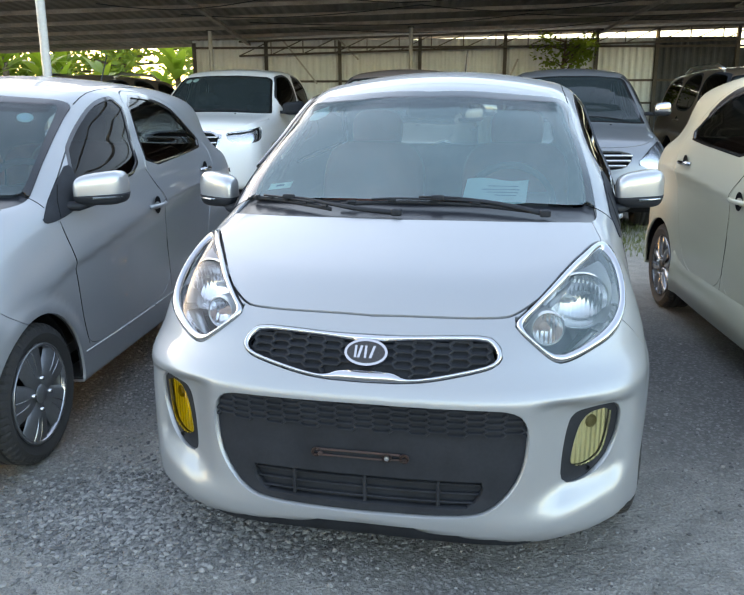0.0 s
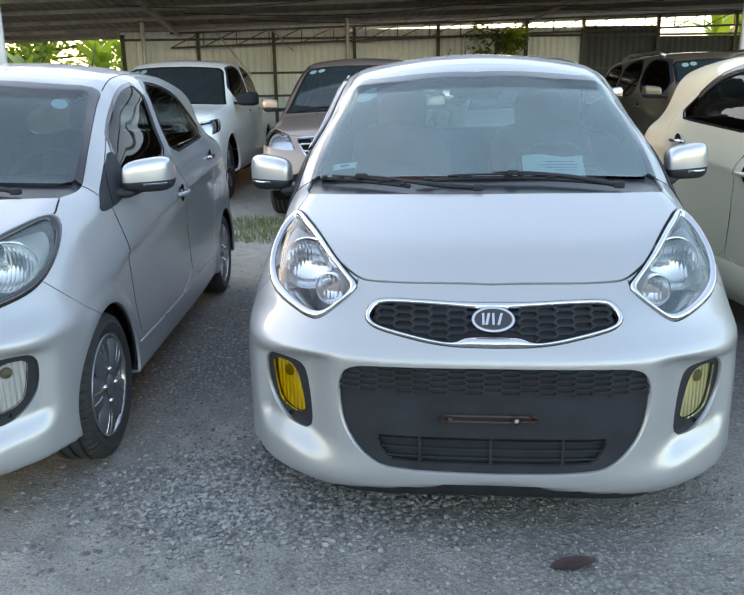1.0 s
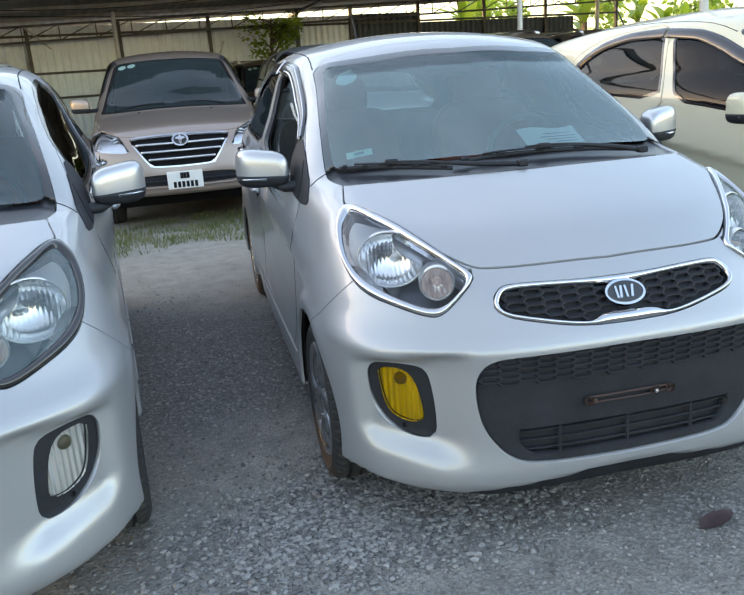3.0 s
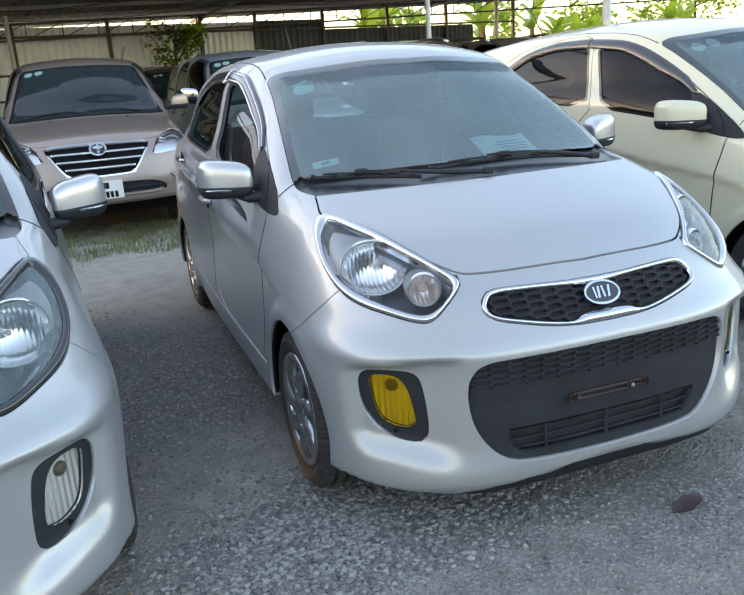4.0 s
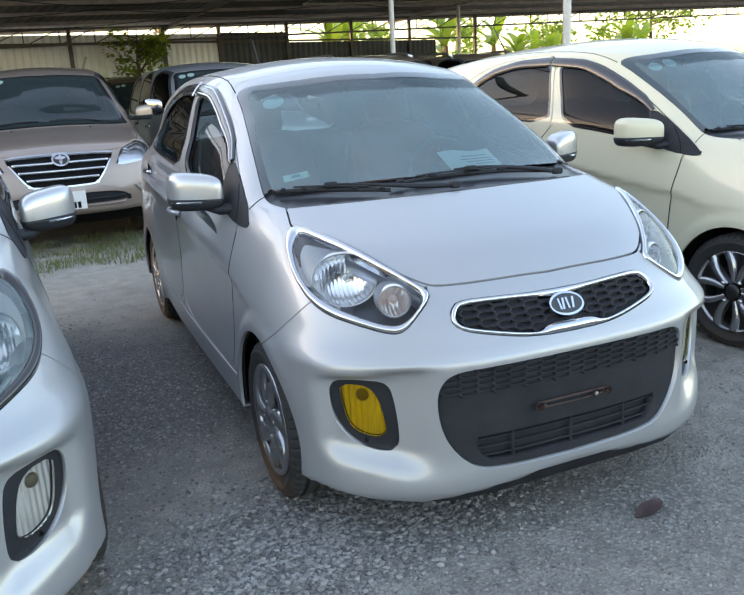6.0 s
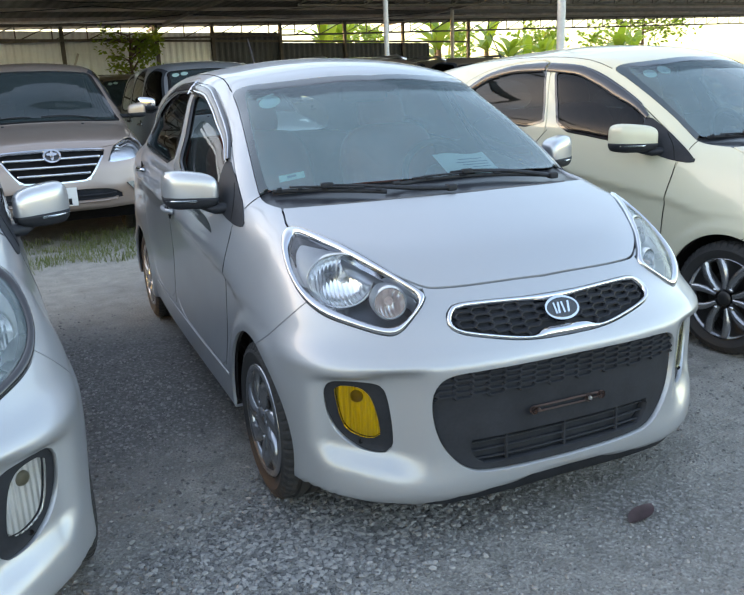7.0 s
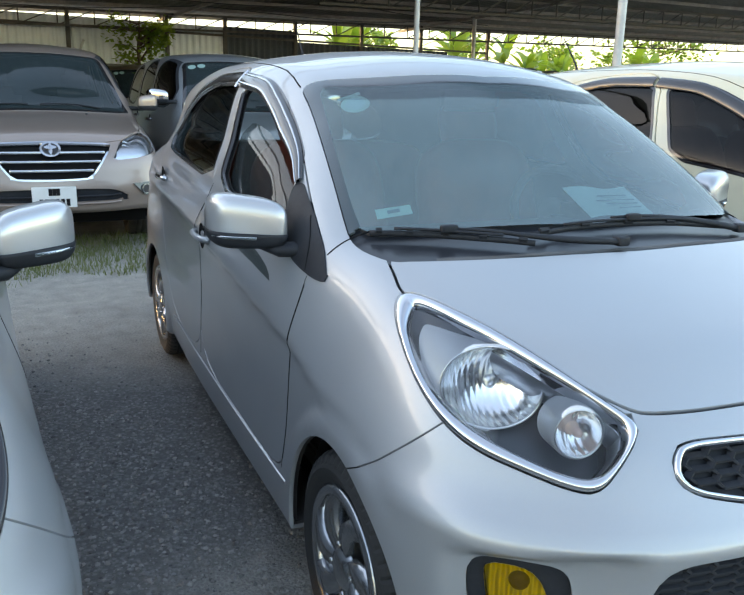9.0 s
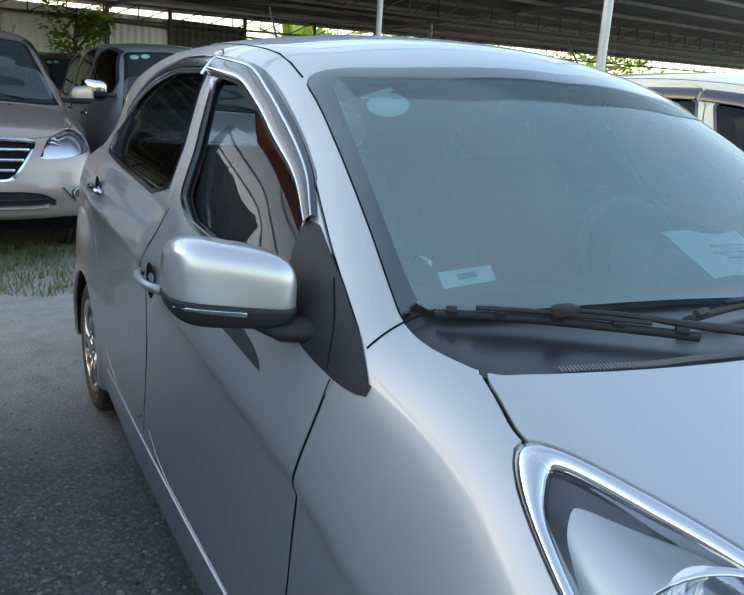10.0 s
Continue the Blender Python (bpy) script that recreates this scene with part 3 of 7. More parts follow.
class Skin:
    """The right half of a shell as a mesh, cut into panels by outlines."""

    VIEWS = {"side": lambda p: (p[:, 1], p[:, 2]), "top": lambda p: (p[:, 0], p[:, 1]), "front": lambda p: (p[:, 0], p[:, 2]),
             "corner": lambda p: (0.7071 * (p[:, 0] + p[:, 1]), p[:, 2])}

    def __init__(self, shell, step):
        self.shell = shell
        w, l, h = shell.width + 0.06, shell.length + 0.1, shell.height + 0.05
        nx, ny, nz = round(w / step), round(l / step), round(h / step)
        xs, ys, zs = np.linspace(0, w, nx + 1), np.linspace(-0.1, l, ny + 1), np.linspace(0.0, h, nz + 1)
        index, pts, quads = {}, [], []

        def vid(x, y, z):
            key = (round(x, 5), round(y, 5), round(z, 5))
            if key not in index:
                index[key] = len(pts)
                pts.append(key)
            return index[key]

        for i in range(nx):
            for k in range(nz):
                quads.append([vid(xs[i + a], ys[0], zs[k + b]) for a, b in ((0, 0), (1, 0), (1, 1), (0, 1))])
                quads.append([vid(xs[i + a], ys[-1], zs[k + b]) for a, b in ((0, 0), (0, 1), (1, 1), (1, 0))])
            for j in range(ny):
                quads.append([vid(xs[i + a], ys[j + b], zs[-1]) for a, b in ((0, 0), (1, 0), (1, 1), (0, 1))])
        for j in range(ny):
            for k in range(nz):
                quads.append([vid(xs[-1], ys[j + a], zs[k + b]) for a, b in ((0, 0), (1, 0), (1, 1), (0, 1))])
        q = np.array(pts)
        (y0, y1), (z0, z1) = shell.core
        c = np.stack([np.clip(q[:, 0], 0, 0.25), np.clip(q[:, 1], y0, y1), np.clip(q[:, 2], z0, z1)], 1)
        p = shell.meet(c, c + (q - c) * 1.5)
        self.bm = bmesh.new()
        vs = [self.bm.verts.new(v) for v in p]
        self.layer = self.bm.faces.layers.int.new("panel")
        for f in quads:
            self.bm.faces.new([vs[i] for i in f])
        self.ids = {"body": 0, "gap": -1}

    def split(self, dist, level):
        bm = self.bm
        bm.verts.index_update()
        vs = list(bm.verts)
        co = np.array([v.co for v in vs])
        d = dist(co) - level
        d = np.where(np.abs(d) < 2e-4, 2e-4, d)
        es = list(bm.edges)
        ev = np.array([(e.verts[0].index, e.verts[1].index) for e in es])
        da, db = d[ev[:, 0]], d[ev[:, 1]]
        hit = np.nonzero((da * db < 0) & (np.abs(da) < 0.2) & (np.abs(db) < 0.2))[0]
        if not len(hit):
            return
        ta = da[hit] / (da[hit] - db[hit])
        p = co[ev[hit, 0]] * (1 - ta[:, None]) + co[ev[hit, 1]] * ta[:, None]
        n = self.shell.normal(p)
        p = p + n * self.shell.f(p)[:, None]
        made = []
        for i, t, q in zip(hit, ta, p):
            e = es[i]
            _, v = bmesh.utils.edge_split(e, vs[ev[i, 0]], float(t))
            v.co = q
            made.append(v)
        bmesh.ops.connect_verts(bm, verts=made)

    def cut(self, name, view, outline, where=None, gap=0.0, grow=0.0, only=None):
        """Mark the faces inside an outline as a panel, with a joint of that width round it."""
        self.ids.setdefault(name, len(self.ids) + 1)

        def dist(p):
            u, v = self.VIEWS[view](p)
            d = inside_by(outline, u, v) - grow
            return np.where(where(p), d, 1.0) if where else d

        self.split(dist, 0.0)
        if gap:
            self.split(dist, gap)
        faces = list(self.bm.faces)
        cen = np.array([f.calc_center_median() for f in faces])
        d = dist(cen)
        for i in np.nonzero(d < max(gap, 0))[0]:
            f = faces[i]
            if only is not None and f[self.layer] not in [self.ids[o] for o in only]:
                continue
            f[self.layer] = self.ids[name] if d[i] < 0 else -1

    def piece(self, name, panels, mat, parent, side=0, lift=0.0, skirt=0.012, label=""):
        """One part from the faces of these panels: both halves (0), the right (1) or the left (-1)."""
        want = {self.ids[p] for p in panels}
        faces = [[v.index for v in f.verts] for f in self.bm.faces if f[self.layer] in want]
        used = sorted({i for f in faces for i in f})
        self.bm.verts.ensure_lookup_table()
        remap = {o: k for k, o in enumerate(used)}
        co = np.array([self.bm.verts[i].co for i in used])
        nrm = self.shell.normal(co)
        co = co + nrm * lift
        faces = [[remap[i] for i in f] for f in faces]
        count = {}
        for f in faces:
            for a, b in zip(f, f[1:] + f[:1]):
                count[(a, b)] = count.get((a, b), 0) + 1
        rim = [(a, b) for (a, b) in count if (b, a) not in count and not (abs(co[a, 0]) < 1e-4 and abs(co[b, 0]) < 1e-4)]
        verts, norms, fs = list(co), list(nrm), [list(f) for f in faces]
        if skirt:
            for a, b in rim:
                e = co[b] - co[a]
                sn = np.cross(e, nrm[a])
                sn = sn / max(np.linalg.norm(sn), 1e-9)
                k = len(verts)
                verts += [co[a], co[b], co[b] - nrm[b] * skirt, co[a] - nrm[a] * skirt]
                norms += [0.6 * nrm[a] + 0.8 * sn, 0.6 * nrm[b] + 0.8 * sn, sn, sn]
                fs.append([k + 1, k, k + 3, k + 2])
        v, nn = np.array(verts), np.array(norms)
        if side == -1 or side == 0:
            vm, nm = v * (-1, 1, 1), nn * (-1, 1, 1)
            fm = [f[::-1] for f in fs]
        if side == -1:
            v, nn, fs = vm, nm, fm
        elif side == 0:
            o = len(v)
            v, nn, fs = np.concatenate([v, vm]), np.concatenate([nn, nm]), fs + [[i + o for i in f] for f in fm]
        me = bpy.data.meshes.new(name)
        me.from_pydata(v.tolist(), [], fs)
        me.materials.append(mat)
        me.polygons.foreach_set("use_smooth", [True] * len(me.polygons))
        me.normals_split_custom_set_from_vertices([tuple(n) for n in nn])
        ob = new(name, me)
        ob.parent = parent
        return tagged(ob, label)

    def front_at(self, x, z):
        """The skin's y where it is met from inside, going forward."""
        x, z = np.atleast_1d(np.asarray(x, float)), np.atleast_1d(np.asarray(z, float))
        a = np.stack([x, np.full_like(x, 0.75), z], 1)
        return self.shell.meet(a, np.stack([x, np.full_like(x, -0.3), z], 1))

    def side_at(self, y, z):
        y, z = np.atleast_1d(np.asarray(y, float)), np.atleast_1d(np.asarray(z, float))
        a = np.stack([np.full_like(y, 0.1), y, z], 1)
        return self.shell.meet(a, np.stack([np.full_like(y, 1.3), y, z], 1))


# ---- the small hatchback, built once and copied ----
def oval(cx, cz, rx, rz, n=40, power=2.0):
    out = []
    for i in range(n):
        a = 2 * math.pi * i / n
        c, s = math.cos(a), math.sin(a)
        out.append((cx + rx * math.copysign(abs(c) ** (2 / power), c), cz + rz * math.copysign(abs(s) ** (2 / power), s)))
    return out


def front_plate(skin, outline, lift, thick):
    """A flat outline in (x, z) laid on the nose: (verts, faces)."""
    p = skin.front_at([a for a, _ in outline], [b for _, b in outline])
    n = skin.shell.normal(p)
    f, b = p + n * lift, p + n * (lift - thick)
    k = len(p)
    faces = [tuple(range(k)), tuple(range(2 * k - 1, k - 1, -1))] + [(i, i + k, (i + 1) % k + k, (i + 1) % k) for i in range(k)]
    return [tuple(v) for v in f] + [tuple(v) for v in b], faces


def honeycomb(skin, rows, tip, flat, half, keep, lift, bar=0.0035, depth=0.012, x_max=0.42):
    """Bars of a wide honeycomb that follow the nose."""
    segs = set()
    for r, z in enumerate(rows):
        n = int(x_max / (tip + flat)) + 1
        for i in range(-n, n + 1):
            cx = (2 * i + r % 2) * (tip + flat)
            pts = [(cx - tip, z), (cx - flat, z + half), (cx + flat, z + half), (cx + tip, z), (cx + flat, z - half), (cx - flat, z - half)]
            for p, q in zip(pts, pts[1:] + pts[:1]):
                p, q = (round(p[0], 3), round(p[1], 4)), (round(q[0], 3), round(q[1], 4))
                segs.add((min(p, q), max(p, q)))
    segs = sorted(segs)
    ends = np.array(segs).reshape(-1, 2)
    ok = keep(ends[:, 0], ends[:, 1]).reshape(-1, 2).all(1)
    segs = [g for g, o in zip(segs, ok) if o]
    ends = np.array(segs).reshape(-1, 2)
    on = skin.front_at(ends[:, 0], ends[:, 1])
    pieces = []
    for i, ((ax, az), (bx, bz)) in enumerate(segs):
        d = Vector((bx - ax, 0, bz - az)).normalized()
        s = Vector((-d.z, 0, d.x)) * bar
        a, b = Vector(on[2 * i]) + Vector((0, -lift, 0)) - d * bar * 0.5, Vector(on[2 * i + 1]) + Vector((0, -lift, 0)) + d * bar * 0.5
        back = Vector((0, depth, 0))
        v = [a + s * 0.5, a - s * 0.5, b - s * 0.5, b + s * 0.5]
        v += [a + s * 1.3 + back, a - s * 1.3 + back, b - s * 1.3 + back, b + s * 1.3 + back]
        pieces.append((v, [(0, 1, 2, 3), (0, 4, 5, 1), (2, 6, 7, 3), (1, 5, 6, 2), (3, 7, 4, 0)]))
    return joined(*pieces)


def tyre_mesh(r_out, r_rim, width, segs=208):
    """A tyre whose shoulders are notched all round."""
    w = width / 2
    prof = [(r_rim - 0.012, -w * 0.70, 0), (r_rim + 0.004, -w * 0.86, 0), (r_rim + 0.022, -w * 0.97, 0), ((r_rim + r_out) / 2, -w * 1.04, 0), (r_out - 0.030, -w * 1.0, 0), (r_out - 0.022, -w * 0.97, 1), (r_out - 0.009, -w * 0.88, 1), (r_out - 0.001, -w * 0.72, 1), (r_out, -w * 0.56, 1)]
    tread = []
    for g in (-0.45, 0.0, 0.45):
        tread += [(r_out, w * (g - 0.08), 0), (r_out - 0.008, w * (g - 0.06), 0), (r_out - 0.008, w * (g + 0.06), 0), (r_out, w * (g + 0.08), 0)]
    prof = prof + tread + [(r, -o, k) for r, o, k in reversed(prof)]
    verts, faces = [], []
    n = len(prof)
    for s in range(segs):
        a = 2 * math.pi * s / segs
        for j, (r, o, k) in enumerate(prof):
            rr = r - 0.006 * k * (s % 4 == 0)
            aa = a + 0.04 * (abs(o) / w - 0.5) * k
            verts.append((o, rr * math.cos(aa), rr * math.sin(aa)))
    for s in range(segs):
        s2 = (s + 1) % segs
        for k in range(n - 1):
            faces.append((s * n + k, s * n + k + 1, s2 * n + k + 1, s2 * n + k))
    return verts, faces


def spoke(r0, r1, w0, w1, depth, twist=0.0, dish=0.0, steps=6, thick=0.02, offset=0.0):
    """One spoke in the plane of the wheel, tapered and twisted, its face towards -x."""
    verts, faces = [], []
    for i in range(steps + 1):
        s = i / steps
        r = r0 + (r1 - r0) * s
        a = offset + twist * s * s
        w = w0 + (w1 - w0) * s
        c, t = Vector((0, math.cos(a), math.sin(a))), Vector((0, -math.sin(a), math.cos(a)))
        mid = c * r + Vector((depth + dish * math.sin(s * math.pi), 0, 0))
        for o, d in ((-1, thick), (-0.75, 0.0), (0.75, 0.0), (1, thick)):
            verts.append(mid + t * (w * o) + Vector((d, 0, 0)))
    for i in range(steps):
        for k in range(3):
            faces.append((i * 4 + k, i * 4 + k + 1, i * 4 + 5 + k, i * 4 + 4 + k))
    return verts, faces


def build_wheel(style):
    """A wheel with its outer face towards -x, its middle at the origin."""
    w = thing("wheel", Matrix(), "", "")
    r_rim = 0.188
    part("tyre", tyre_mesh(0.264, r_rim, 0.175), TYRE, w, "black rubber tyre with dusty tread")
    lip = lathe([(r_rim - 0.002, -0.083), (r_rim + 0.003, -0.079), (r_rim - 0.004, -0.070), (r_rim - 0.012, -0.060), (r_rim - 0.018, 0.06)], 64)
    face = {"cap": RIM_SILVER, "grey": RIM_GREY, "sport": RIM_DARK}[style]
    rim = part("rim", lip, RIM_SILVER if style != "grey" else RIM_GREY, w, "", True)
    part("brake_disc", lathe([(0.02, -0.015), (0.125, -0.015), (0.125, 0.0), (0.02, 0.0)], 32), RIM_DARK, w)
    part("wheel_back", lathe([(0.0, 0.03), (r_rim - 0.015, 0.03)], 32), DARK, w)

    def turned(src, k, n):
        return moved(src, Matrix.Rotation(2 * math.pi * k / n, 4, "X"))

    if style == "cap":
        for k in range(7):
            part("spoke", turned(spoke(0.035, r_rim - 0.004, 0.020, 0.037, -0.078, 0.52, -0.014, 8), k, 7), face, rim, "", True)
        part("outer_ring", lathe([(r_rim, -0.080), (r_rim - 0.006, -0.087), (r_rim - 0.022, -0.086), (r_rim - 0.026, -0.070)], 64), face, rim, "", True)
        part("hub_cap", lathe([(0.0, -0.094), (0.025, -0.093), (0.045, -0.086), (0.055, -0.070)], 32), face, rim, "", True)
    elif style == "grey":
        for k in range(5):
            part("spoke", turned(spoke(0.03, r_rim - 0.004, 0.036, 0.094, -0.074, 0.0, -0.008, 6), k, 5), face, rim, "", True)
            for o in (-0.13, 0.10):
                part("spoke_edge", turned(spoke(0.06, r_rim - 0.006, 0.0012, 0.0018, -0.076, 0.0, -0.008, 6, 0.004, o), k, 5), RIM_SILVER, rim, "", True)
        part("outer_ring", lathe([(r_rim, -0.080), (r_rim - 0.004, -0.084), (r_rim - 0.010, -0.080), (r_rim - 0.014, -0.066)], 64), RIM_SILVER, rim, "", True)
        part("hub_cap", lathe([(0.0, -0.086), (0.03, -0.085), (0.036, -0.078)], 32), face, rim, "", True)
    else:
        for k in range(5):
            for o in (-0.21, 0.21):
                part("spoke", turned(spoke(0.045, r_rim - 0.003, 0.010, 0.024, -0.078, o * 0.9, -0.006, 6, 0.03, o), k, 5), RIM_SILVER, rim, "", True)
            part("spoke_web", turned(spoke(0.03, r_rim - 0.01, 0.022, 0.070, -0.062, 0.0, 0.0, 4), k, 5), face, rim, "", True)
        part("hub_cap", lathe([(0.0, -0.085), (0.028, -0.084), (0.034, -0.074)], 32), face, rim, "", True)
    nuts = [moved(lathe([(0.0, -0.089), (0.007, -0.089), (0.009, -0.075)], 10), Matrix.Translation((0, 0.058 * math.cos(a), 0.058 * math.sin(a)))) for a in [2 * math.pi * (k + 0.5) / 4 for k in range(4)]]
    for nut in nuts:
        part("wheel_nut", nut, CHROME, rim, "", True)
    return w


def fit_wheels(car, master, axles, half_track, height, keep=False):
    for y in axles:
        for side in (-1, 1):
            w = copy_thing(master, pose(side * half_track, y, height, random.uniform(0, 360), 0, 0) if side < 0 else pose(half_track, y, height, 0, 0, 180) @ pose(0, 0, 0, random.uniform(0, 360), 0, 0))
            w.parent = car
            w.name = "wheel"


def drop_thing(ob):
    for o in [*ob.children_recursive, ob]:
        bpy.data.objects.remove(o)


def mirror_housing(car, side, cap, at=(0.828, 1.15, 0.972), size=(0.088, 0.064, 0.065), root=(0.70, 1.03, 0.90), lens=True):
    """A door mirror: painted cap above, black shell below, arm and glass."""
    sx = Vector((side, 1, 1))

    def blob(lo, hi, power, grow, z_cut):
        verts, faces = [], []
        nu, nv = 28, 14
        for j in range(nv + 1):
            v = lo + (hi - lo) * j / nv
            for i in range(nu):
                u = 2 * math.pi * i / nu
                cu, su, cv, sv = math.cos(u), math.sin(u), math.cos(v), math.sin(v)
                e = lambda c, q: math.copysign(abs(c) ** q, c)
                x, y, z = e(cv, power) * e(cu, power), e(cv, power) * e(su, power), e(sv, power)
                taper = 1.0 + 0.10 * x
                y = min(y, 0.55)
                verts.append(Vector((at[0] + x * size[0] * grow, at[1] + (y * size[1] + 0.50 * size[0] * x) * grow, at[2] + z * size[2] * taper * grow + 0.004 * x)) * sx)
        for j in range(nv):
            for i in range(nu):
                faces.append((j * nu + i, j * nu + (i + 1) % nu, (j + 1) * nu + (i + 1) % nu, (j + 1) * nu + i))
        faces.append(tuple(range(nu)))
        faces.append(tuple(nv * nu + i for i in range(nu)))
        return verts, faces

    m = part("door_mirror", blob(-math.pi / 2, -0.12, 0.50, 1.03, 0), PLASTIC, car, "door mirror", True)
    part("mirror_cap", blob(-0.34, math.pi / 2, 0.55, 1.02, 0), cap, m, "painted mirror cap", True)
    arm = tube([Vector((root[0] - 0.02, root[1] + 0.02, root[2] + 0.01)) * sx, Vector((root[0] + 0.05, root[1] + 0.06, root[2] + 0.005)) * sx, Vector((at[0] - 0.04, at[1], at[2] - size[2] * 0.80)) * sx], 0.032, 12, flat=0.62)
    part("mirror_arm", arm, PLASTIC, m, "", True)
    gy = at[1] + size[1] * 0.585
    glass = [Vector((at[0] + a, gy + 0.50 * a, at[2] + b)) * sx for a, b in oval(0, 0, size[0] * 0.80, size[2] * 0.72, 24, 4)]
    part("mirror_glass", (glass, [tuple(range(24))]), CHROME, m)
    if lens:
        a = [Vector((at[0] + size[0] * k, at[1] - size[1] * math.sqrt(max(0, 1 - abs(k) ** 3)) * 1.0 + 0.50 * size[0] * k - 0.004, at[2] - size[2] * 0.52)) * sx for k in (-0.1, 0.2, 0.5, 0.75, 0.92)]
        part("indicator", tube(a, 0.007, 8, flat=0.6), LENS_HAZY, m, "clear turn indicator strip", True)
    return m


def strip_on_side(skin, pts, side, lift, half_w, thick, sections=48, shift=None):
    """A flat strip along a curve in (y, z) on the flank: (verts, faces). half_w and shift may vary along it, from 0 to 1."""
    p = np.array(pts, float)
    seg = np.concatenate([[0], np.cumsum(np.linalg.norm(np.diff(p, axis=0), axis=1))])
    s = np.linspace(0, seg[-1], sections)
    y, z = hermite(seg, list(p[:, 0]), s), hermite(seg, list(p[:, 1]), s)
    dy, dz = np.gradient(y), np.gradient(z)
    q = np.hypot(dy, dz)
    ny, nz = -dz / q, dy / q
    wide = np.array([half_w(u) if callable(half_w) else half_w for u in s / seg[-1]])
    off = np.array([shift(u) if shift else 0.0 for u in s / seg[-1]])
    prof = [(-1, 0), (-0.7, 0.8), (0, 1), (0.7, 0.8), (1, 0)]
    verts, faces = [], []
    cols = []
    for o, h in prof:
        c = skin.side_at(y + ny * (wide * o + off), z + nz * (wide * o + off))
        n = skin.shell.normal(c)
        cols.append(c + n * (lift + thick * h))
    for i in range(sections):
        for c in cols:
            verts.append((c[i][0] * side, c[i][1], c[i][2]))
    for i in range(sections - 1):
        for k in range(len(prof) - 1):
            a = i * 5 + k
            faces.append((a, a + 1, a + 6, a + 5))
    return verts, faces


def wheel_housing(y, side, r, x_out, x_in, z=0.266):
    """The upper arc of a dark liner over a wheel."""
    verts, faces = [], []
    n = 28
    for i in range(n + 1):
        a = math.pi * (-0.06 + 1.12 * i / n)
        for rr, x in ((r, x_out), (r, x_in), (0.02, x_in)):
            verts.append((side * x, y + rr * math.cos(a), max(z + rr * math.sin(a), 0.17)))
    for i in range(n):
        for k in range(2):
            faces.append((i * 3 + k, i * 3 + k + 1, i * 3 + 4 + k, i * 3 + 3 + k))
    return verts, faces


def lamp_bowl(centre, normal, radius, depth, flat=Matrix()):
    """A round reflector bowl that opens along normal."""
    prof = [(radius, 0.0), (radius * 0.98, -depth * 0.15), (radius * 0.85, -depth * 0.5), (radius * 0.6, -depth * 0.8), (radius * 0.3, -depth * 0.96), (0.0, -depth)]
    m = Matrix.Translation(centre) @ Vector(normal).to_track_quat("Z", "Y").to_matrix().to_4x4() @ flat
    return moved(lathe(prof, 40, "z"), m)


def lamp_shroud(skin, s, c, turn, r, rows):
    """A funnel from the outer part of the lamp's edge down to the ring of the main reflector."""
    edge = even(HL_IN, 120)
    k = int(np.argmin(edge[:, 0]))
    edge = np.vstack([edge[k:], edge[:k]])
    edge = edge[edge[:, 0] > 0.64]
    p = corner_at(skin, edge[:, 0], edge[:, 1])
    p = p - skin.shell.normal(p) * 0.016
    back = (Matrix.Translation(c) @ turn).inverted()
    verts, faces = [], []
    for v in p:
        v = Vector((v[0] * s, v[1], v[2]))
        d = back @ v
        w = Matrix.Translation(c) @ turn @ (Vector((d.x, d.y, 0)).normalized() * r * 1.03)
        verts += [v, v.lerp(w, 0.42) + Vector((0, 0.030, 0)), v.lerp(w, 0.6) + Vector((0, 0.015, 0)), w]
    for i in range(len(p) - 1):
        for j in rows:
            faces.append((i * 4 + j, i * 4 + j + 1, i * 4 + 5 + j, i * 4 + 4 + j))
    return verts, faces


def cushion(at, half, turn=Matrix(), power=0.4, nu=32, nv=16):
    """A padded block with softly rounded edges."""
    soft = lambda c: math.copysign(abs(c) ** power, c)
    verts, faces = [], []
    for j in range(nv + 1):
        v = -math.pi / 2 + math.pi * j / nv
        for i in range(nu):
            u = 2 * math.pi * i / nu
            verts.append(turn @ (Vector(at) + Vector((half[0] * soft(math.cos(v)) * soft(math.cos(u)), half[1] * soft(math.cos(v)) * soft(math.sin(u)), half[2] * soft(math.sin(v))))))
    for j in range(nv):
        for i in range(nu):
            faces.append((j * nu + i, j * nu + (i + 1) % nu, (j + 1) * nu + (i + 1) % nu, (j + 1) * nu + i))
    return verts, faces


def even(poly, n):
    """A closed outline at n even steps."""
    p = np.vstack([poly, poly[:1]])
    s = np.concatenate([[0], np.cumsum(np.linalg.norm(np.diff(p, axis=0), axis=1))])
    t = np.linspace(0, s[-1], n, endpoint=False)
    return np.stack([np.interp(t, s, p[:, 0]), np.interp(t, s, p[:, 1])], 1)


def corner_at(skin, u, z):
    """The skin where it is met from inside, going out and forward at 45 degrees."""
    c = 0.7071
    k = u * c
    a = np.stack([k - 0.22 * c, k + 0.22 * c, z - 0.03], 1)
    b = np.stack([k + 0.5 * c, k - 0.5 * c, z + 0.0 * u], 1)
    a[:, 2] = z
    return skin.shell.meet(a, b)


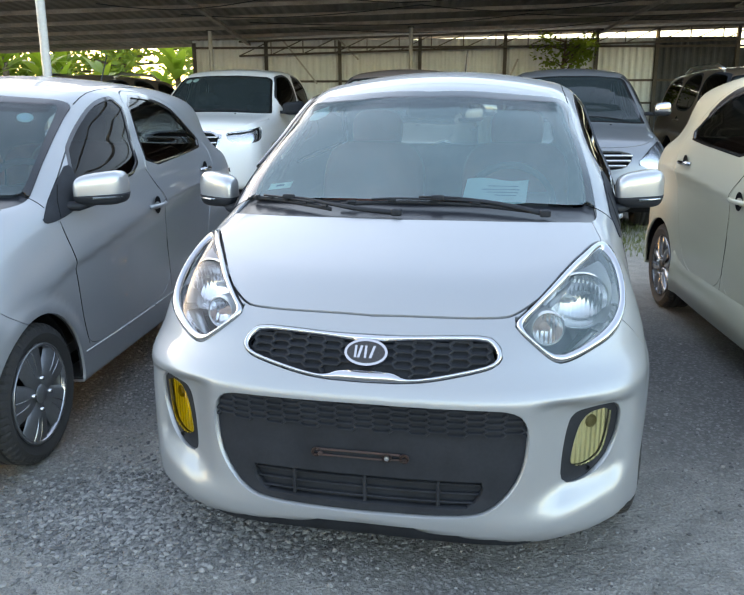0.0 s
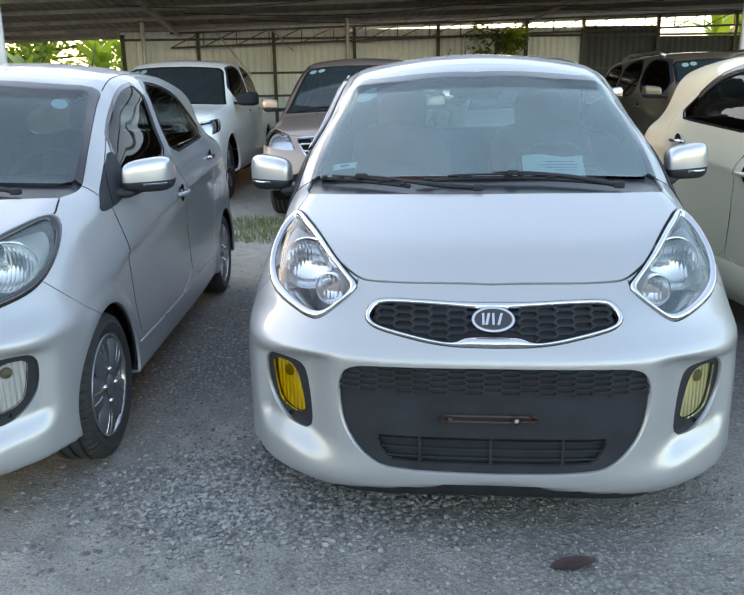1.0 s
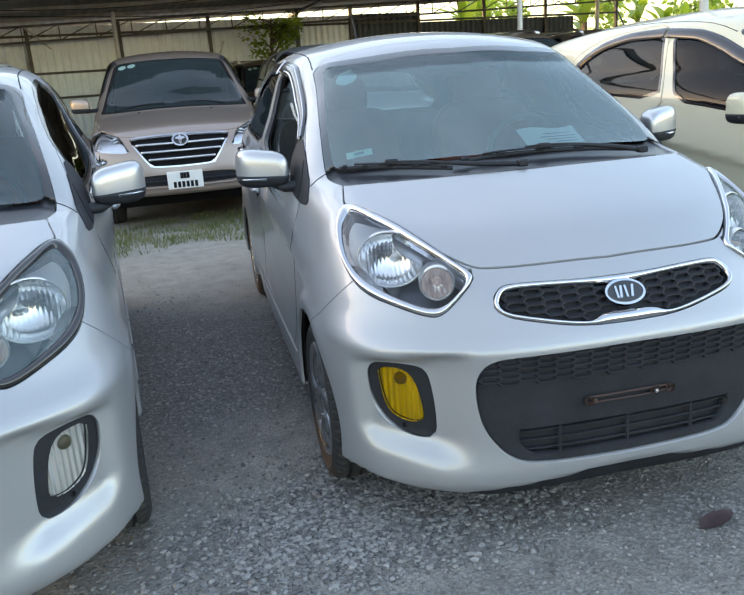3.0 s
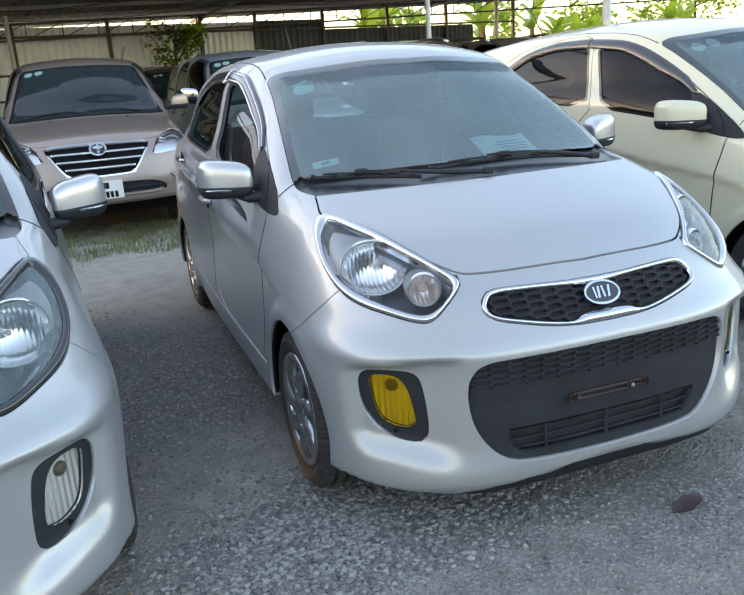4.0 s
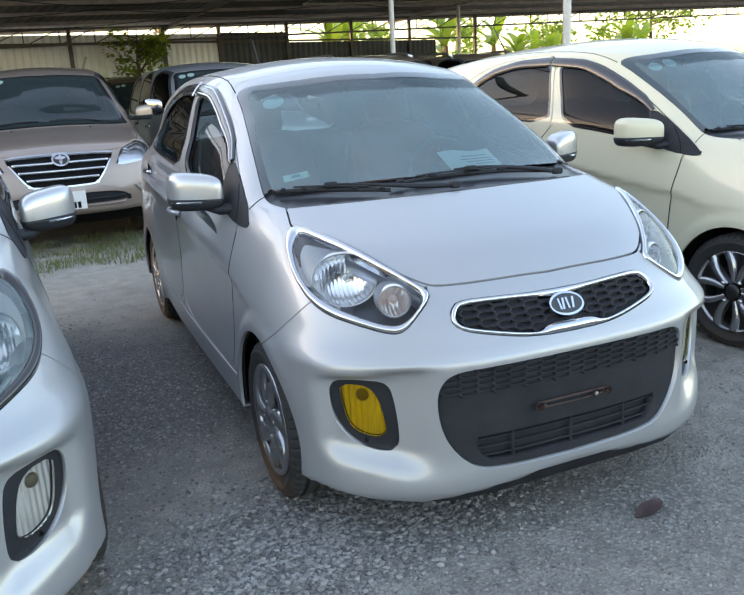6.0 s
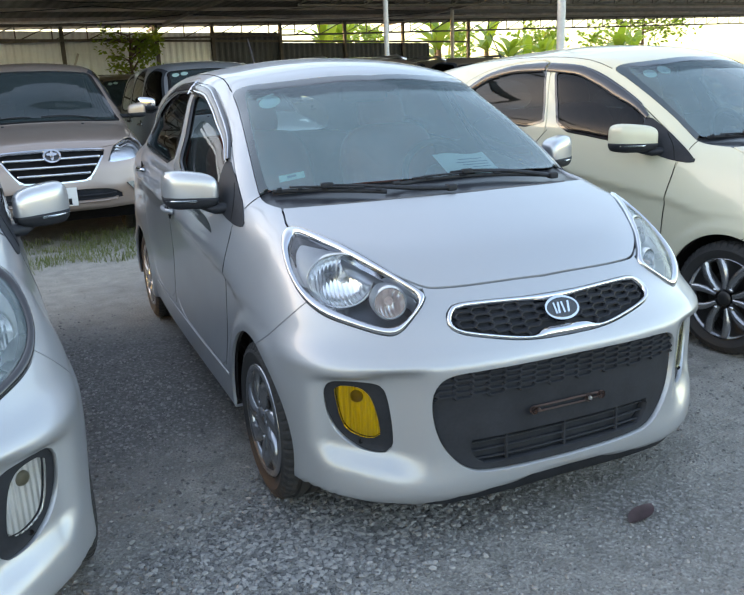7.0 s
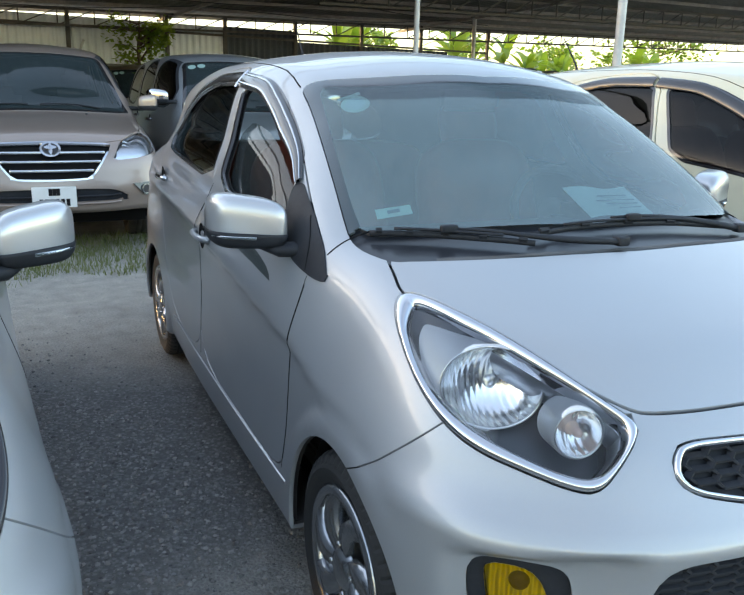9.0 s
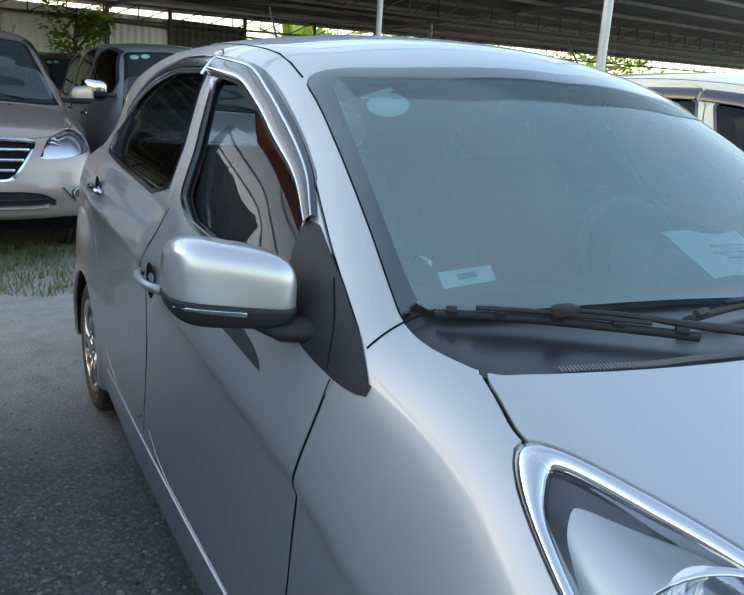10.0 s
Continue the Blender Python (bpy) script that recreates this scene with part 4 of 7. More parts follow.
def raised_rim(skin, outer, inner, at, n, heights, side=1, mirror=False):
    """A rounded bright frame between two outlines: (verts, faces)."""
    o = even(outer, n)
    dense = even(inner, 900)
    i = np.array([dense[np.argmin(((dense - q) ** 2).sum(1))] for q in o])
    cols = []
    for k, h in heights:
        uv = o * (1 - k) + i * k
        p = at(uv[:, 0], uv[:, 1])
        cols.append(p + skin.shell.normal(p) * h)
    m = len(cols)
    verts = [(c[j][0] * side, c[j][1], c[j][2]) for j in range(n) for c in cols]
    faces = [(j * m + k, j * m + k + 1, ((j + 1) % n) * m + k + 1, ((j + 1) % n) * m + k) for j in range(n) for k in range(m - 1)]
    return verts, faces


HL_OUT = rounded([(0.905, 0.893), (0.837, 0.892), (0.728, 0.867), (0.629, 0.837), (0.535, 0.799), (0.448, 0.757), (0.412, 0.740), (0.408, 0.722), (0.432, 0.680), (0.458, 0.648), (0.500, 0.650), (0.584, 0.670), (0.668, 0.688), (0.735, 0.715), (0.806, 0.766), (0.868, 0.826), (0.905, 0.868)], 2)
HL_IN = rounded([(0.872, 0.876), (0.826, 0.876), (0.721, 0.853), (0.623, 0.820), (0.532, 0.784), (0.454, 0.746), (0.428, 0.730), (0.430, 0.708), (0.458, 0.673), (0.510, 0.676), (0.590, 0.699), (0.676, 0.725), (0.753, 0.755), (0.808, 0.795), (0.852, 0.845)], 2)
HL_IN = np.array([q + 0.30 * (HL_OUT[np.argmin(((HL_OUT - q) ** 2).sum(1))] - q) for q in HL_IN])
HL_IN = rounded(0.25 * np.roll(HL_IN, 1, 0) + 0.5 * HL_IN + 0.25 * np.roll(HL_IN, -1, 0), 1)
GRILLE_OUT = rounded(mirrored([(0.0, 0.706), (0.10, 0.706), (0.20, 0.710), (0.315, 0.712), (0.344, 0.694), (0.357, 0.668), (0.340, 0.645), (0.27, 0.629), (0.14, 0.606), (0.0, 0.604)]), 2)
GRILLE_IN = rounded(mirrored([(0.0, 0.692), (0.05, 0.693), (0.115, 0.698), (0.22, 0.702), (0.310, 0.702), (0.331, 0.688), (0.343, 0.668), (0.328, 0.651), (0.26, 0.636), (0.145, 0.615), (0.105, 0.614), (0.078, 0.630), (0.0, 0.630)]), 1)
LOWER = rounded(mirrored([(0.0, 0.549), (0.33, 0.546), (0.385, 0.541), (0.418, 0.520), (0.433, 0.47), (0.426, 0.39), (0.396, 0.316), (0.34, 0.258), (0.27, 0.238), (0.0, 0.234)]), 2)
SLOTS = rounded(mirrored([(0.0, 0.338), (0.28, 0.338), (0.32, 0.335), (0.325, 0.31), (0.30, 0.268), (0.26, 0.256), (0.0, 0.256)]), 2)
FOG = rounded([(0.677, 0.518), (0.60, 0.520), (0.545, 0.513), (0.532, 0.474), (0.522, 0.389), (0.522, 0.312), (0.566, 0.310), (0.618, 0.326), (0.658, 0.370), (0.676, 0.437)], 2)
FOG_GLASS = rounded([(0.657, 0.493), (0.648, 0.502), (0.594, 0.501), (0.568, 0.466), (0.552, 0.384), (0.553, 0.352), (0.592, 0.349), (0.635, 0.372), (0.648, 0.424)], 2)
SCREEN_OUT = rounded(mirrored([(0.0, 1.385), (0.30, 1.42), (0.46, 1.478), (0.548, 1.545), (0.556, 1.42), (0.581, 1.27), (0.612, 1.08), (0.630, 0.95), (0.634, 0.87), (0.620, 0.80), (0.605, 0.752), (0.575, 0.727), (0.36, 0.674), (0.12, 0.650), (0.0, 0.645)]), 2)
SCREEN_IN = rounded(mirrored([(0.0, 1.335), (0.30, 1.365), (0.45, 1.42), (0.515, 1.475), (0.530, 1.39), (0.556, 1.26), (0.588, 1.08), (0.602, 0.955), (0.595, 0.905), (0.37, 0.850), (0.0, 0.810)]), 2)
COWL = rounded(mirrored([(0.0, 0.820), (0.37, 0.860), (0.585, 0.912), (0.60, 0.935), (0.66, 0.94), (0.70, 0.70), (0.5, 0.55), (0.0, 0.50)]), 1)
HOOD = rounded(mirrored([(0.0, 0.178), (0.22, 0.187), (0.34, 0.206), (0.384, 0.224), (0.459, 0.300), (0.507, 0.385), (0.556, 0.476), (0.607, 0.578), (0.633, 0.636), (0.614, 0.715), (0.608, 0.760), (0.58, 0.760), (0.36, 0.700), (0.12, 0.67), (0.0, 0.665)]), 2)
BUMPER = np.array([(-0.3, -0.2), (-0.3, 1.0), (0.3, 1.0), (0.60, 0.82), (0.739, 0.717), (0.876, 0.604), (1.1, 0.45), (1.1, -0.2)])
SAIL = rounded([(1.213, 1.082), (1.057, 1.000), (0.980, 0.945), (0.900, 0.893), (0.872, 0.868), (0.905, 0.860), (0.978, 0.866), (1.09, 0.888), (1.145, 0.935), (1.18, 0.99)], 1)
GLASS_F = rounded([(1.225, 1.094), (1.42, 1.198), (1.57, 1.268), (1.70, 1.312), (1.885, 1.338), (1.80, 1.150), (1.715, 1.002), (1.45, 0.972), (1.15, 0.925)], 1)
GLASS_R = rounded([(1.975, 1.345), (2.30, 1.328), (2.52, 1.285), (2.68, 1.19), (2.86, 1.068), (2.40, 1.042), (1.845, 1.008), (1.90, 1.15)], 1)
DOOR_F = rounded([(0.965, 0.872), (0.975, 0.790), (0.990, 0.700), (1.000, 0.60), (1.003, 0.44), (1.005, 0.33), (1.30, 0.325), (1.985, 0.335), (1.995, 0.60), (1.965, 0.82), (1.88, 0.92), (1.80, 1.00), (1.87, 1.15), (1.925, 1.350), (1.7, 1.326), (1.5, 1.247), (1.25, 1.114), (1.05, 0.992), (0.925, 0.903)], 2)
DOOR_R = rounded([(1.992, 0.335), (2.50, 0.345), (2.66, 0.50), (2.74, 0.68), (2.86, 0.86), (2.94, 1.06), (2.74, 1.24), (2.5, 1.335), (2.2, 1.37), (1.935, 1.372), (1.878, 1.15), (1.808, 1.0), (1.888, 0.92), (1.973, 0.82), (2.003, 0.60)], 2)
REAR_GLASS = rounded(mirrored([(0.0, 1.32), (0.42, 1.29), (0.55, 1.20), (0.58, 1.08), (0.50, 1.04), (0.0, 1.03)]), 2)


def build_hatch():
    skin = Skin(HATCH, 0.022)
    ahead = lambda p: p[:, 1] < 0.75
    flank = lambda p: (p[:, 0] > 0.40) & (p[:, 1] > 0.7)
    low_flank = lambda p: p[:, 0] > 0.5
    skin.cut("bumper", "corner", BUMPER, lambda p: p[:, 1] < 0.62, gap=0.0035)
    skin.cut("door_f", "side", DOOR_F, flank, gap=0.0045)
    skin.cut("door_r", "side", DOOR_R, flank, gap=0.0045)
    skin.cut("hood", "top", HOOD, lambda p: (p[:, 1] < 0.85) & (p[:, 2] > 0.62), gap=0.006)
    skin.cut("frit", "top", SCREEN_OUT, lambda p: p[:, 2] > 0.8, gap=0.003)
    skin.cut("cowl", "top", COWL, lambda p: (p[:, 1] < 1.0) & (p[:, 2] > 0.8), only=["frit"])
    skin.cut("screen", "top", SCREEN_IN, lambda p: (p[:, 2] > 0.8))
    skin.cut("trim_f", "side", GLASS_F, flank, grow=0.013)
    skin.cut("glass_f", "side", GLASS_F, flank)
    skin.cut("trim_r", "side", GLASS_R, flank, grow=0.013)
    skin.cut("glass_r", "side", GLASS_R, flank)
    skin.cut("sail", "side", SAIL, flank)
    skin.cut("rear_glass", "front", REAR_GLASS, lambda p: p[:, 1] > 3.0)
    for name, y in (("arch_f", 0.644), ("arch_r", 3.045)):
        skin.cut(name, "side", np.array(oval(y, 0.264, 0.300, 0.300, 60)), low_flank)
    skin.cut("lamp_rim", "corner", HL_OUT, lambda p: p[:, 1] < 0.85, gap=0.003)
    skin.cut("lamp", "corner", HL_IN, lambda p: p[:, 1] < 0.85)
    skin.cut("grille_rim", "front", GRILLE_OUT, ahead, gap=0.003)
    skin.cut("grille", "front", GRILLE_IN, ahead)
    skin.cut("lower", "front", LOWER, ahead, gap=0.003)
    skin.cut("slots", "front", SLOTS, ahead)
    skin.cut("fog", "front", FOG, ahead, gap=0.002)
    skin.cut("fog_glass", "front", FOG_GLASS, ahead)

    car = thing("hatchback_car", Matrix(), "small silver hatchback car parked on gravel", "car", "small hatchbacks in the front row")
    part_of = lambda *a, **k: skin.piece(*a, **k)
    part_of("body_shell", ["body"], SILVER, car)
    part_of("front_bumper", ["bumper"], SILVER, car, skirt=0.02)
    part_of("hood", ["hood"], SILVER, car, skirt=0.016)
    part_of("windscreen_border", ["frit"], SHEEN_BORDER, car, skirt=0.008, label="black windscreen border")
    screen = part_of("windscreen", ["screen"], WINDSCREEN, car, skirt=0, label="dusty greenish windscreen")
    part_of("cowl", ["cowl"], COWL_BLACK, car, lift=-0.012, skirt=0.02, label="black plastic wiper cowl")
    part_of("rear_window", ["rear_glass"], CLEAR, car, skirt=0)
    keep_inner = ["body", "bumper", "hood", "door_f", "door_r", "trim_f", "trim_r", "sail", "gap", "frit", "cowl", "lamp_rim"]
    part_of("inner_shell", keep_inner, CABIN, car, lift=-0.022, skirt=0)
    panes = {}
    for s in (-1, 1):
        for nm, tr, gl in (("door_f", "trim_f", "glass_f"), ("door_r", "trim_r", "glass_r")):
            d = part_of("door", [nm], SILVER, car, side=s, skirt=0.016)
            part_of("window_trim", [tr], GLOSS_BLACK, d, side=s, lift=0.0015, skirt=0.014)
            panes[(gl, s)] = part_of("side_window", [gl], TINTED, d, side=s, lift=-0.004, skirt=0, label="dark tinted side window")
            hy, hz = (1.83, 0.815) if nm == "door_f" else (2.70, 0.925)
            y = np.linspace(hy - 0.10, hy + 0.10, 9)
            c = skin.side_at(y, np.full(9, hz))
            bow = 0.004 + 0.022 * np.sin(np.linspace(0, np.pi, 9)) ** 0.5
            part("door_handle", tube([(s * (p[0] + b), p[1], p[2]) for p, b in zip(c, bow)], 0.011, 10, flat=1.0), CHROME if nm == "door_r" else SILVER, d, "pull handle", True)
            part("handle_cup", moved(lathe([(0.0, -0.001), (0.030, 0.001), (0.044, 0.006)], 24, "z"), Matrix.Translation((s * (c[4][0] - 0.003), hy, hz)) @ Matrix.Rotation(s * math.pi / 2, 4, "Y")), DARK, d, "", True)
        part_of("mirror_sail", ["sail"], PLASTIC, car, side=s, lift=0.004, skirt=0.02)
        mirror_housing(car, s, SILVER_GLOSS)
        part("sail_joint", strip_on_side(skin, ((1.060, 0.992), (1.005, 0.93), (0.978, 0.872)), s, 0.0035, 0.0016, 0.002, 16), DARK, car, "", True)
        # wheel housings
        for y in (0.642, 3.045):
            part("wheel_housing", wheel_housing(y, s, 0.306, 0.722, 0.50), DARK, car, "", True)
        # headlamp
        lamp = part("headlamp", raised_rim(skin, HL_OUT, HL_IN, lambda u, z: corner_at(skin, u, z), 150, ((0.0, -0.012), (0.05, 0.004), (0.3, 0.010), (0.65, 0.008), (0.95, 0.001), (1.02, -0.010), (1.05, -0.03)), s), CHROME, car, "headlamp in a chrome surround", True)
        part_of("lamp_lens", ["lamp"], LENS if s < 0 else LENS_HAZY, lamp, side=s, lift=-0.003, skirt=0, label="clear headlamp lens")
        part_of("lamp_housing", ["lamp"], BEZEL, lamp, side=s, lift=-0.135, skirt=0)
        part_of("lamp_wall", ["lamp_rim"], DULL_CHROME, lamp, side=s, lift=-0.030, skirt=0.06)
        for nm, c, n, r, dp in (("main_reflector", (0.584, 0.353, 0.766), (0.45, -0.80, 0.12), 0.096, 0.060), ("indicator_reflector", (0.478, 0.222, 0.717), (0.30, -0.92, 0.08), 0.044, 0.035)):
            c, n = Vector((c[0] * s, c[1], c[2])), Vector((n[0] * s, n[1], n[2])).normalized()
            c = c - n * (0.050 if nm == "main_reflector" else 0.024)
            flat = Matrix.Diagonal((1.0, 0.82, 1.0, 1.0)) if nm == "main_reflector" else Matrix()
            bowl = part(nm, lamp_bowl(c, n, r, dp, flat), BOWL, lamp, "", True)
            q = n.to_track_quat("Z", "Y").to_matrix().to_4x4()
            part("reflector_ring", moved(lathe([(r * 1.05, -0.010), (r * 1.04, 0.000), (r, 0.002), (r * 0.98, -0.003)], 40, "z"), Matrix.Translation(c) @ q @ flat), DULL_CHROME, bowl, "", True)
            if nm == "main_reflector":
                part("lamp_shroud", lamp_shroud(skin, s, c, q @ flat, r, (1, 2)), LAMP_GREY, lamp, "pale grey reflector shroud", True)
                part("shroud_edge", lamp_shroud(skin, s, c, q @ flat, r, (0,)), SMOKE, lamp, "dark shroud edge", True)
            if nm == "indicator_reflector":
                part("indicator_barrel", moved(lathe([(0.046, 0.001), (0.049, -0.004), (0.050, -0.030), (0.052, -0.075)], 36, "z"), Matrix.Translation(c) @ q), LAMP_GREY, bowl, "", True)
            bulb = lathe([(0.0, -dp + 0.040), (0.006, -dp + 0.038), (0.009, -dp + 0.028), (0.010, -dp + 0.004), (0.016, -dp)], 16, "z")
            part("bulb", moved(bulb, Matrix.Translation(c) @ q), DULL_CHROME if nm == "main_reflector" else AMBER, bowl, "", True)
        # fog lamp pocket
        fog = part_of("fog_lamp", ["fog"], PLASTIC, car, side=s, lift=-0.012, skirt=0.03, label="fog lamp in a black surround")
        part_of("fog_lens", ["fog_glass"], YELLOW if s < 0 else PALE, fog, side=s, lift=-0.005, skirt=0.006, label="yellow fog lamp lens" if s < 0 else "yellowed fog lamp lens")
        part_of("fog_reflector", ["fog_glass"], FOG_MIRROR, fog, side=s, lift=-0.018, skirt=0)
        q = skin.front_at([0.607], [0.470])
        q = q[0] - skin.shell.normal(q)[0] * 0.015
        n = skin.shell.normal(skin.front_at([0.607], [0.470]))[0]
        aim = Vector((n[0] * s, n[1], n[2])).to_track_quat("Z", "Y").to_matrix().to_4x4()
        part("bulb_shield", moved(lathe([(0.0, 0.006), (0.010, 0.006), (0.017, 0.002), (0.020, -0.006)], 24, "z"), Matrix.Translation((q[0] * s, q[1], q[2])) @ aim), BULB_CAP, fog, "", True)
        q = skin.front_at([0.600], [0.337])
        q = q[0] - skin.shell.normal(q)[0] * 0.009
        part("screw", moved(lathe([(0.0, 0.003), (0.006, 0.002), (0.007, -0.002)], 12, "y"), Matrix.Translation((q[0] * s, q[1], q[2]))), DARK, fog)
    # grilles
    up = part("upper_grille", raised_rim(skin, GRILLE_OUT, GRILLE_IN, skin.front_at, 200, ((0.0, -0.010), (0.06, 0.004), (0.45, 0.008), (0.92, 0.002), (1.0, -0.012), (1.02, -0.035))), CHROME, car, "narrow grille with a chrome frame", True)
    part_of("grille_back", ["grille"], PLASTIC, up, lift=-0.018, skirt=0)
    keep = lambda x, z: inside_by(GRILLE_IN, x, z) < 0.004
    part("grille_mesh", honeycomb(skin, [0.606 + 0.0090 * i for i in range(12)], 0.030, 0.019, 0.009, keep, -0.006, 0.0045, 0.013, 0.36), PLASTIC, up)
    low = part_of("lower_grille", ["lower"], PLASTIC, car, lift=-0.014, skirt=0.03, label="wide black plastic lower grille")
    part_of("slot_back", ["slots"], PLASTIC, low, lift=-0.045, skirt=0)
    keep2 = lambda x, z: (inside_by(LOWER, x, z) < -0.003) & (z > 0.467)
    part("grille_mesh", honeycomb(skin, [0.4685 + 0.0090 * i for i in range(10)], 0.030, 0.019, 0.009, keep2, -0.006, 0.0045, 0.010, 0.44), PLASTIC, low)
    for z in (0.322, 0.296, 0.270):
        xs = np.linspace(-0.31, 0.31, 21)
        p = skin.front_at(xs, np.full(21, z))
        part("grille_bar", tube([(a, b + 0.030, c) for a, b, c in p], 0.0045, 6, flat=0.6), PLASTIC, low)
    for x in (-0.2, 0.0, 0.2):
        p = skin.front_at([x] * 6, np.linspace(0.25, 0.345, 6))
        part("grille_post", tube([(a, b + 0.03, c) for a, b, c in p], 0.006, 6), PLASTIC, low)
    # badge: a dark oval with a bright ring and plain bright bars
    badge = part("badge", front_plate(skin, oval(0, 0.664, 0.058, 0.029), 0.014, 0.03), CHROME, car, "oval badge", False)
    part("badge_field", front_plate(skin, oval(0, 0.664, 0.051, 0.0235), 0.0155, 0.004), GLOSS_BLACK, badge)
    for x0, x1, x2, x3 in ((-0.030, -0.024, -0.024, -0.030), (-0.022, -0.015, -0.008, -0.015), (-0.003, 0.003, 0.003, -0.003), (0.010, 0.017, 0.026, 0.019)):
        part("badge_bar", front_plate(skin, [(x0, 0.651), (x1, 0.651), (x2, 0.677), (x3, 0.677)], 0.018, 0.003), CHROME, badge)
    # underside lip and floor
    xs = np.linspace(-0.52, 0.52, 41)
    q = skin.front_at(xs, np.full(41, 0.22))
    lv = []
    for a in q:
        up = float(HATCH.chin(abs(a[0])))
        low = 0.148 + 0.25 * up + 0.02 * max(0.0, (abs(a[0]) - 0.40) / 0.10)
        lv += [(a[0], a[1] + 0.022, 0.180 + up), (a[0], a[1] + 0.026, low), (a[0], a[1] + 0.06, low - 0.006), (a[0], a[1] + 0.30, 0.17)]
    part("bumper_lip", (lv, [(i * 4 + k, i * 4 + 4 + k, i * 4 + 5 + k, i * 4 + 1 + k) for i in range(40) for k in range(3)]), PLASTIC, car, "black lip under the bumper", True)
    part("underbody", boxed((-0.66, 0.25, 0.16), (0.66, 3.4, 0.26), 0.03), DARK, car)
    part("floor_pan", boxed((-0.66, 0.95, 0.27), (0.66, 3.3, 0.33), 0.01), CABIN, car)
    # perforated strip of the cowl along the hood
    slats = []
    for x in np.linspace(-0.50, 0.50, 180):
        a = np.array([(x, float(np.interp(abs(x), [0, 0.12, 0.36, 0.56], [0.659, 0.664, 0.688, 0.731])) + 0.010, 0.7)])
        q = HATCH.meet(a, a + (0, 0, 0.5))[0]
        slats.append(moved(tube([(0, -0.005, -0.010), (0, 0.006, -0.006)], 0.0014, 4), Matrix.Translation(tuple(q))))
    part("cowl_strip", joined(*slats), STRIP_GREY, car, "perforated grey strip along the hood")
    # wipers
    for blade, arm in ((((-0.59, 0.905), (-0.49, 0.852), (-0.375, 0.785), (-0.25, 0.715)), ((-0.43, 0.826), (-0.34, 0.778), (-0.25, 0.728), (-0.13, 0.694), (-0.02, 0.684))), (((-0.23, 0.762), (-0.02, 0.786), (0.20, 0.788), (0.42, 0.766)), ((0.04, 0.797), (0.16, 0.800), (0.31, 0.787), (0.46, 0.752)))):
        def along(pts, n):
            q = np.array(pts)
            t = np.linspace(0, len(q) - 1, n)
            xs, ys = hermite(range(len(q)), list(q[:, 0]), t), hermite(range(len(q)), list(q[:, 1]), t)
            a = np.stack([xs, ys, np.full(n, 0.7)], 1)
            p = HATCH.meet(a, a + (0, 0, 0.6))
            return p, HATCH.normal(p)

        p, n = along(blade, 24)
        wiper = part("wiper", tube([tuple(v) for v in p + n * 0.006], 0.0045, 8, flat=1.6), PLASTIC, car, "black wiper blade and arm", True)
        part("wiper_spine", tube([tuple(v) for v in (p + n * 0.019)[4:20]], 0.0055, 8, flat=0.7), PLASTIC, wiper, "", True)
        for k in (1, 6, 11, 16, 21):
            part("wiper_claw", tube([tuple(v) for v in (p + n * 0.013)[k:k + 2]], 0.0065, 6, flat=1.1), PLASTIC, wiper)
        part("wiper_clip", cushion(tuple(p[12] + n[12] * 0.025), (0.022, 0.010, 0.009)), PLASTIC, wiper, "", True)
        p, n = along(arm, 10)
        h = np.array([0.022, 0.023, 0.023, 0.022, 0.020, 0.018, 0.015, 0.012, 0.009, 0.006])[:, None]
        part("wiper_arm", tube([tuple(v) for v in p + n * h], 0.008, 8, flat=0.6, radii=[0.005, 0.006, 0.007, 0.008, 0.010, 0.012, 0.014, 0.015, 0.015, 0.014]), PLASTIC, wiper, "", True)
        part("wiper_pivot", cushion(tuple(p[-1] + n[-1] * 0.008), (0.018, 0.016, 0.012)), PLASTIC, wiper, "", True)
    # joint between wing and windscreen pillar
    for s in (-1, 1):
        y, z = np.linspace(0.93, 0.918, 9), np.linspace(0.918, 0.972, 9)
        p = skin.side_at(y, z)
        part("pillar_joint", tube([(s * v[0], v[1], v[2]) for v in p], 0.0020, 6), DARK, car, "", True)
    # bright edge of the sill under the doors
    for s in (-1, 1):
        part("sill_edge", strip_on_side(skin, ((0.965, 0.322), (1.4, 0.318), (2.0, 0.324), (2.55, 0.336)), s, 0.0005, 0.0035, 0.0045, 60), SILVER_GLOSS, car, "", True)
    # rubber seals in the joints of the doors
    for s in (-1, 1):
        for run in (((0.968, 0.862), (0.976, 0.79), (0.990, 0.70), (1.000, 0.60), (1.003, 0.44), (1.005, 0.345)), ((1.805, 0.995), (1.884, 0.92), (1.969, 0.82), (1.999, 0.60), (1.989, 0.345))):
            part("door_seal", strip_on_side(skin, run, s, -0.002, 0.0022, 0.0028), DARK, car, "", True)
    # cabin
    dash = bmesh.new()
    box(dash, (-0.62, 0.93, 0.62), (0.62, 1.26, 0.93), 0.05)
    box(dash, (0.17, 1.02, 0.84), (0.53, 1.28, 0.975), 0.05)
    box(dash, (-0.10, 1.10, 0.45), (0.10, 1.30, 0.86), 0.03)
    box(dash, (-0.60, 0.70, 0.60), (0.60, 0.98, 0.885), 0.02)
    part("dashboard", dash, CABIN, car, "", True)
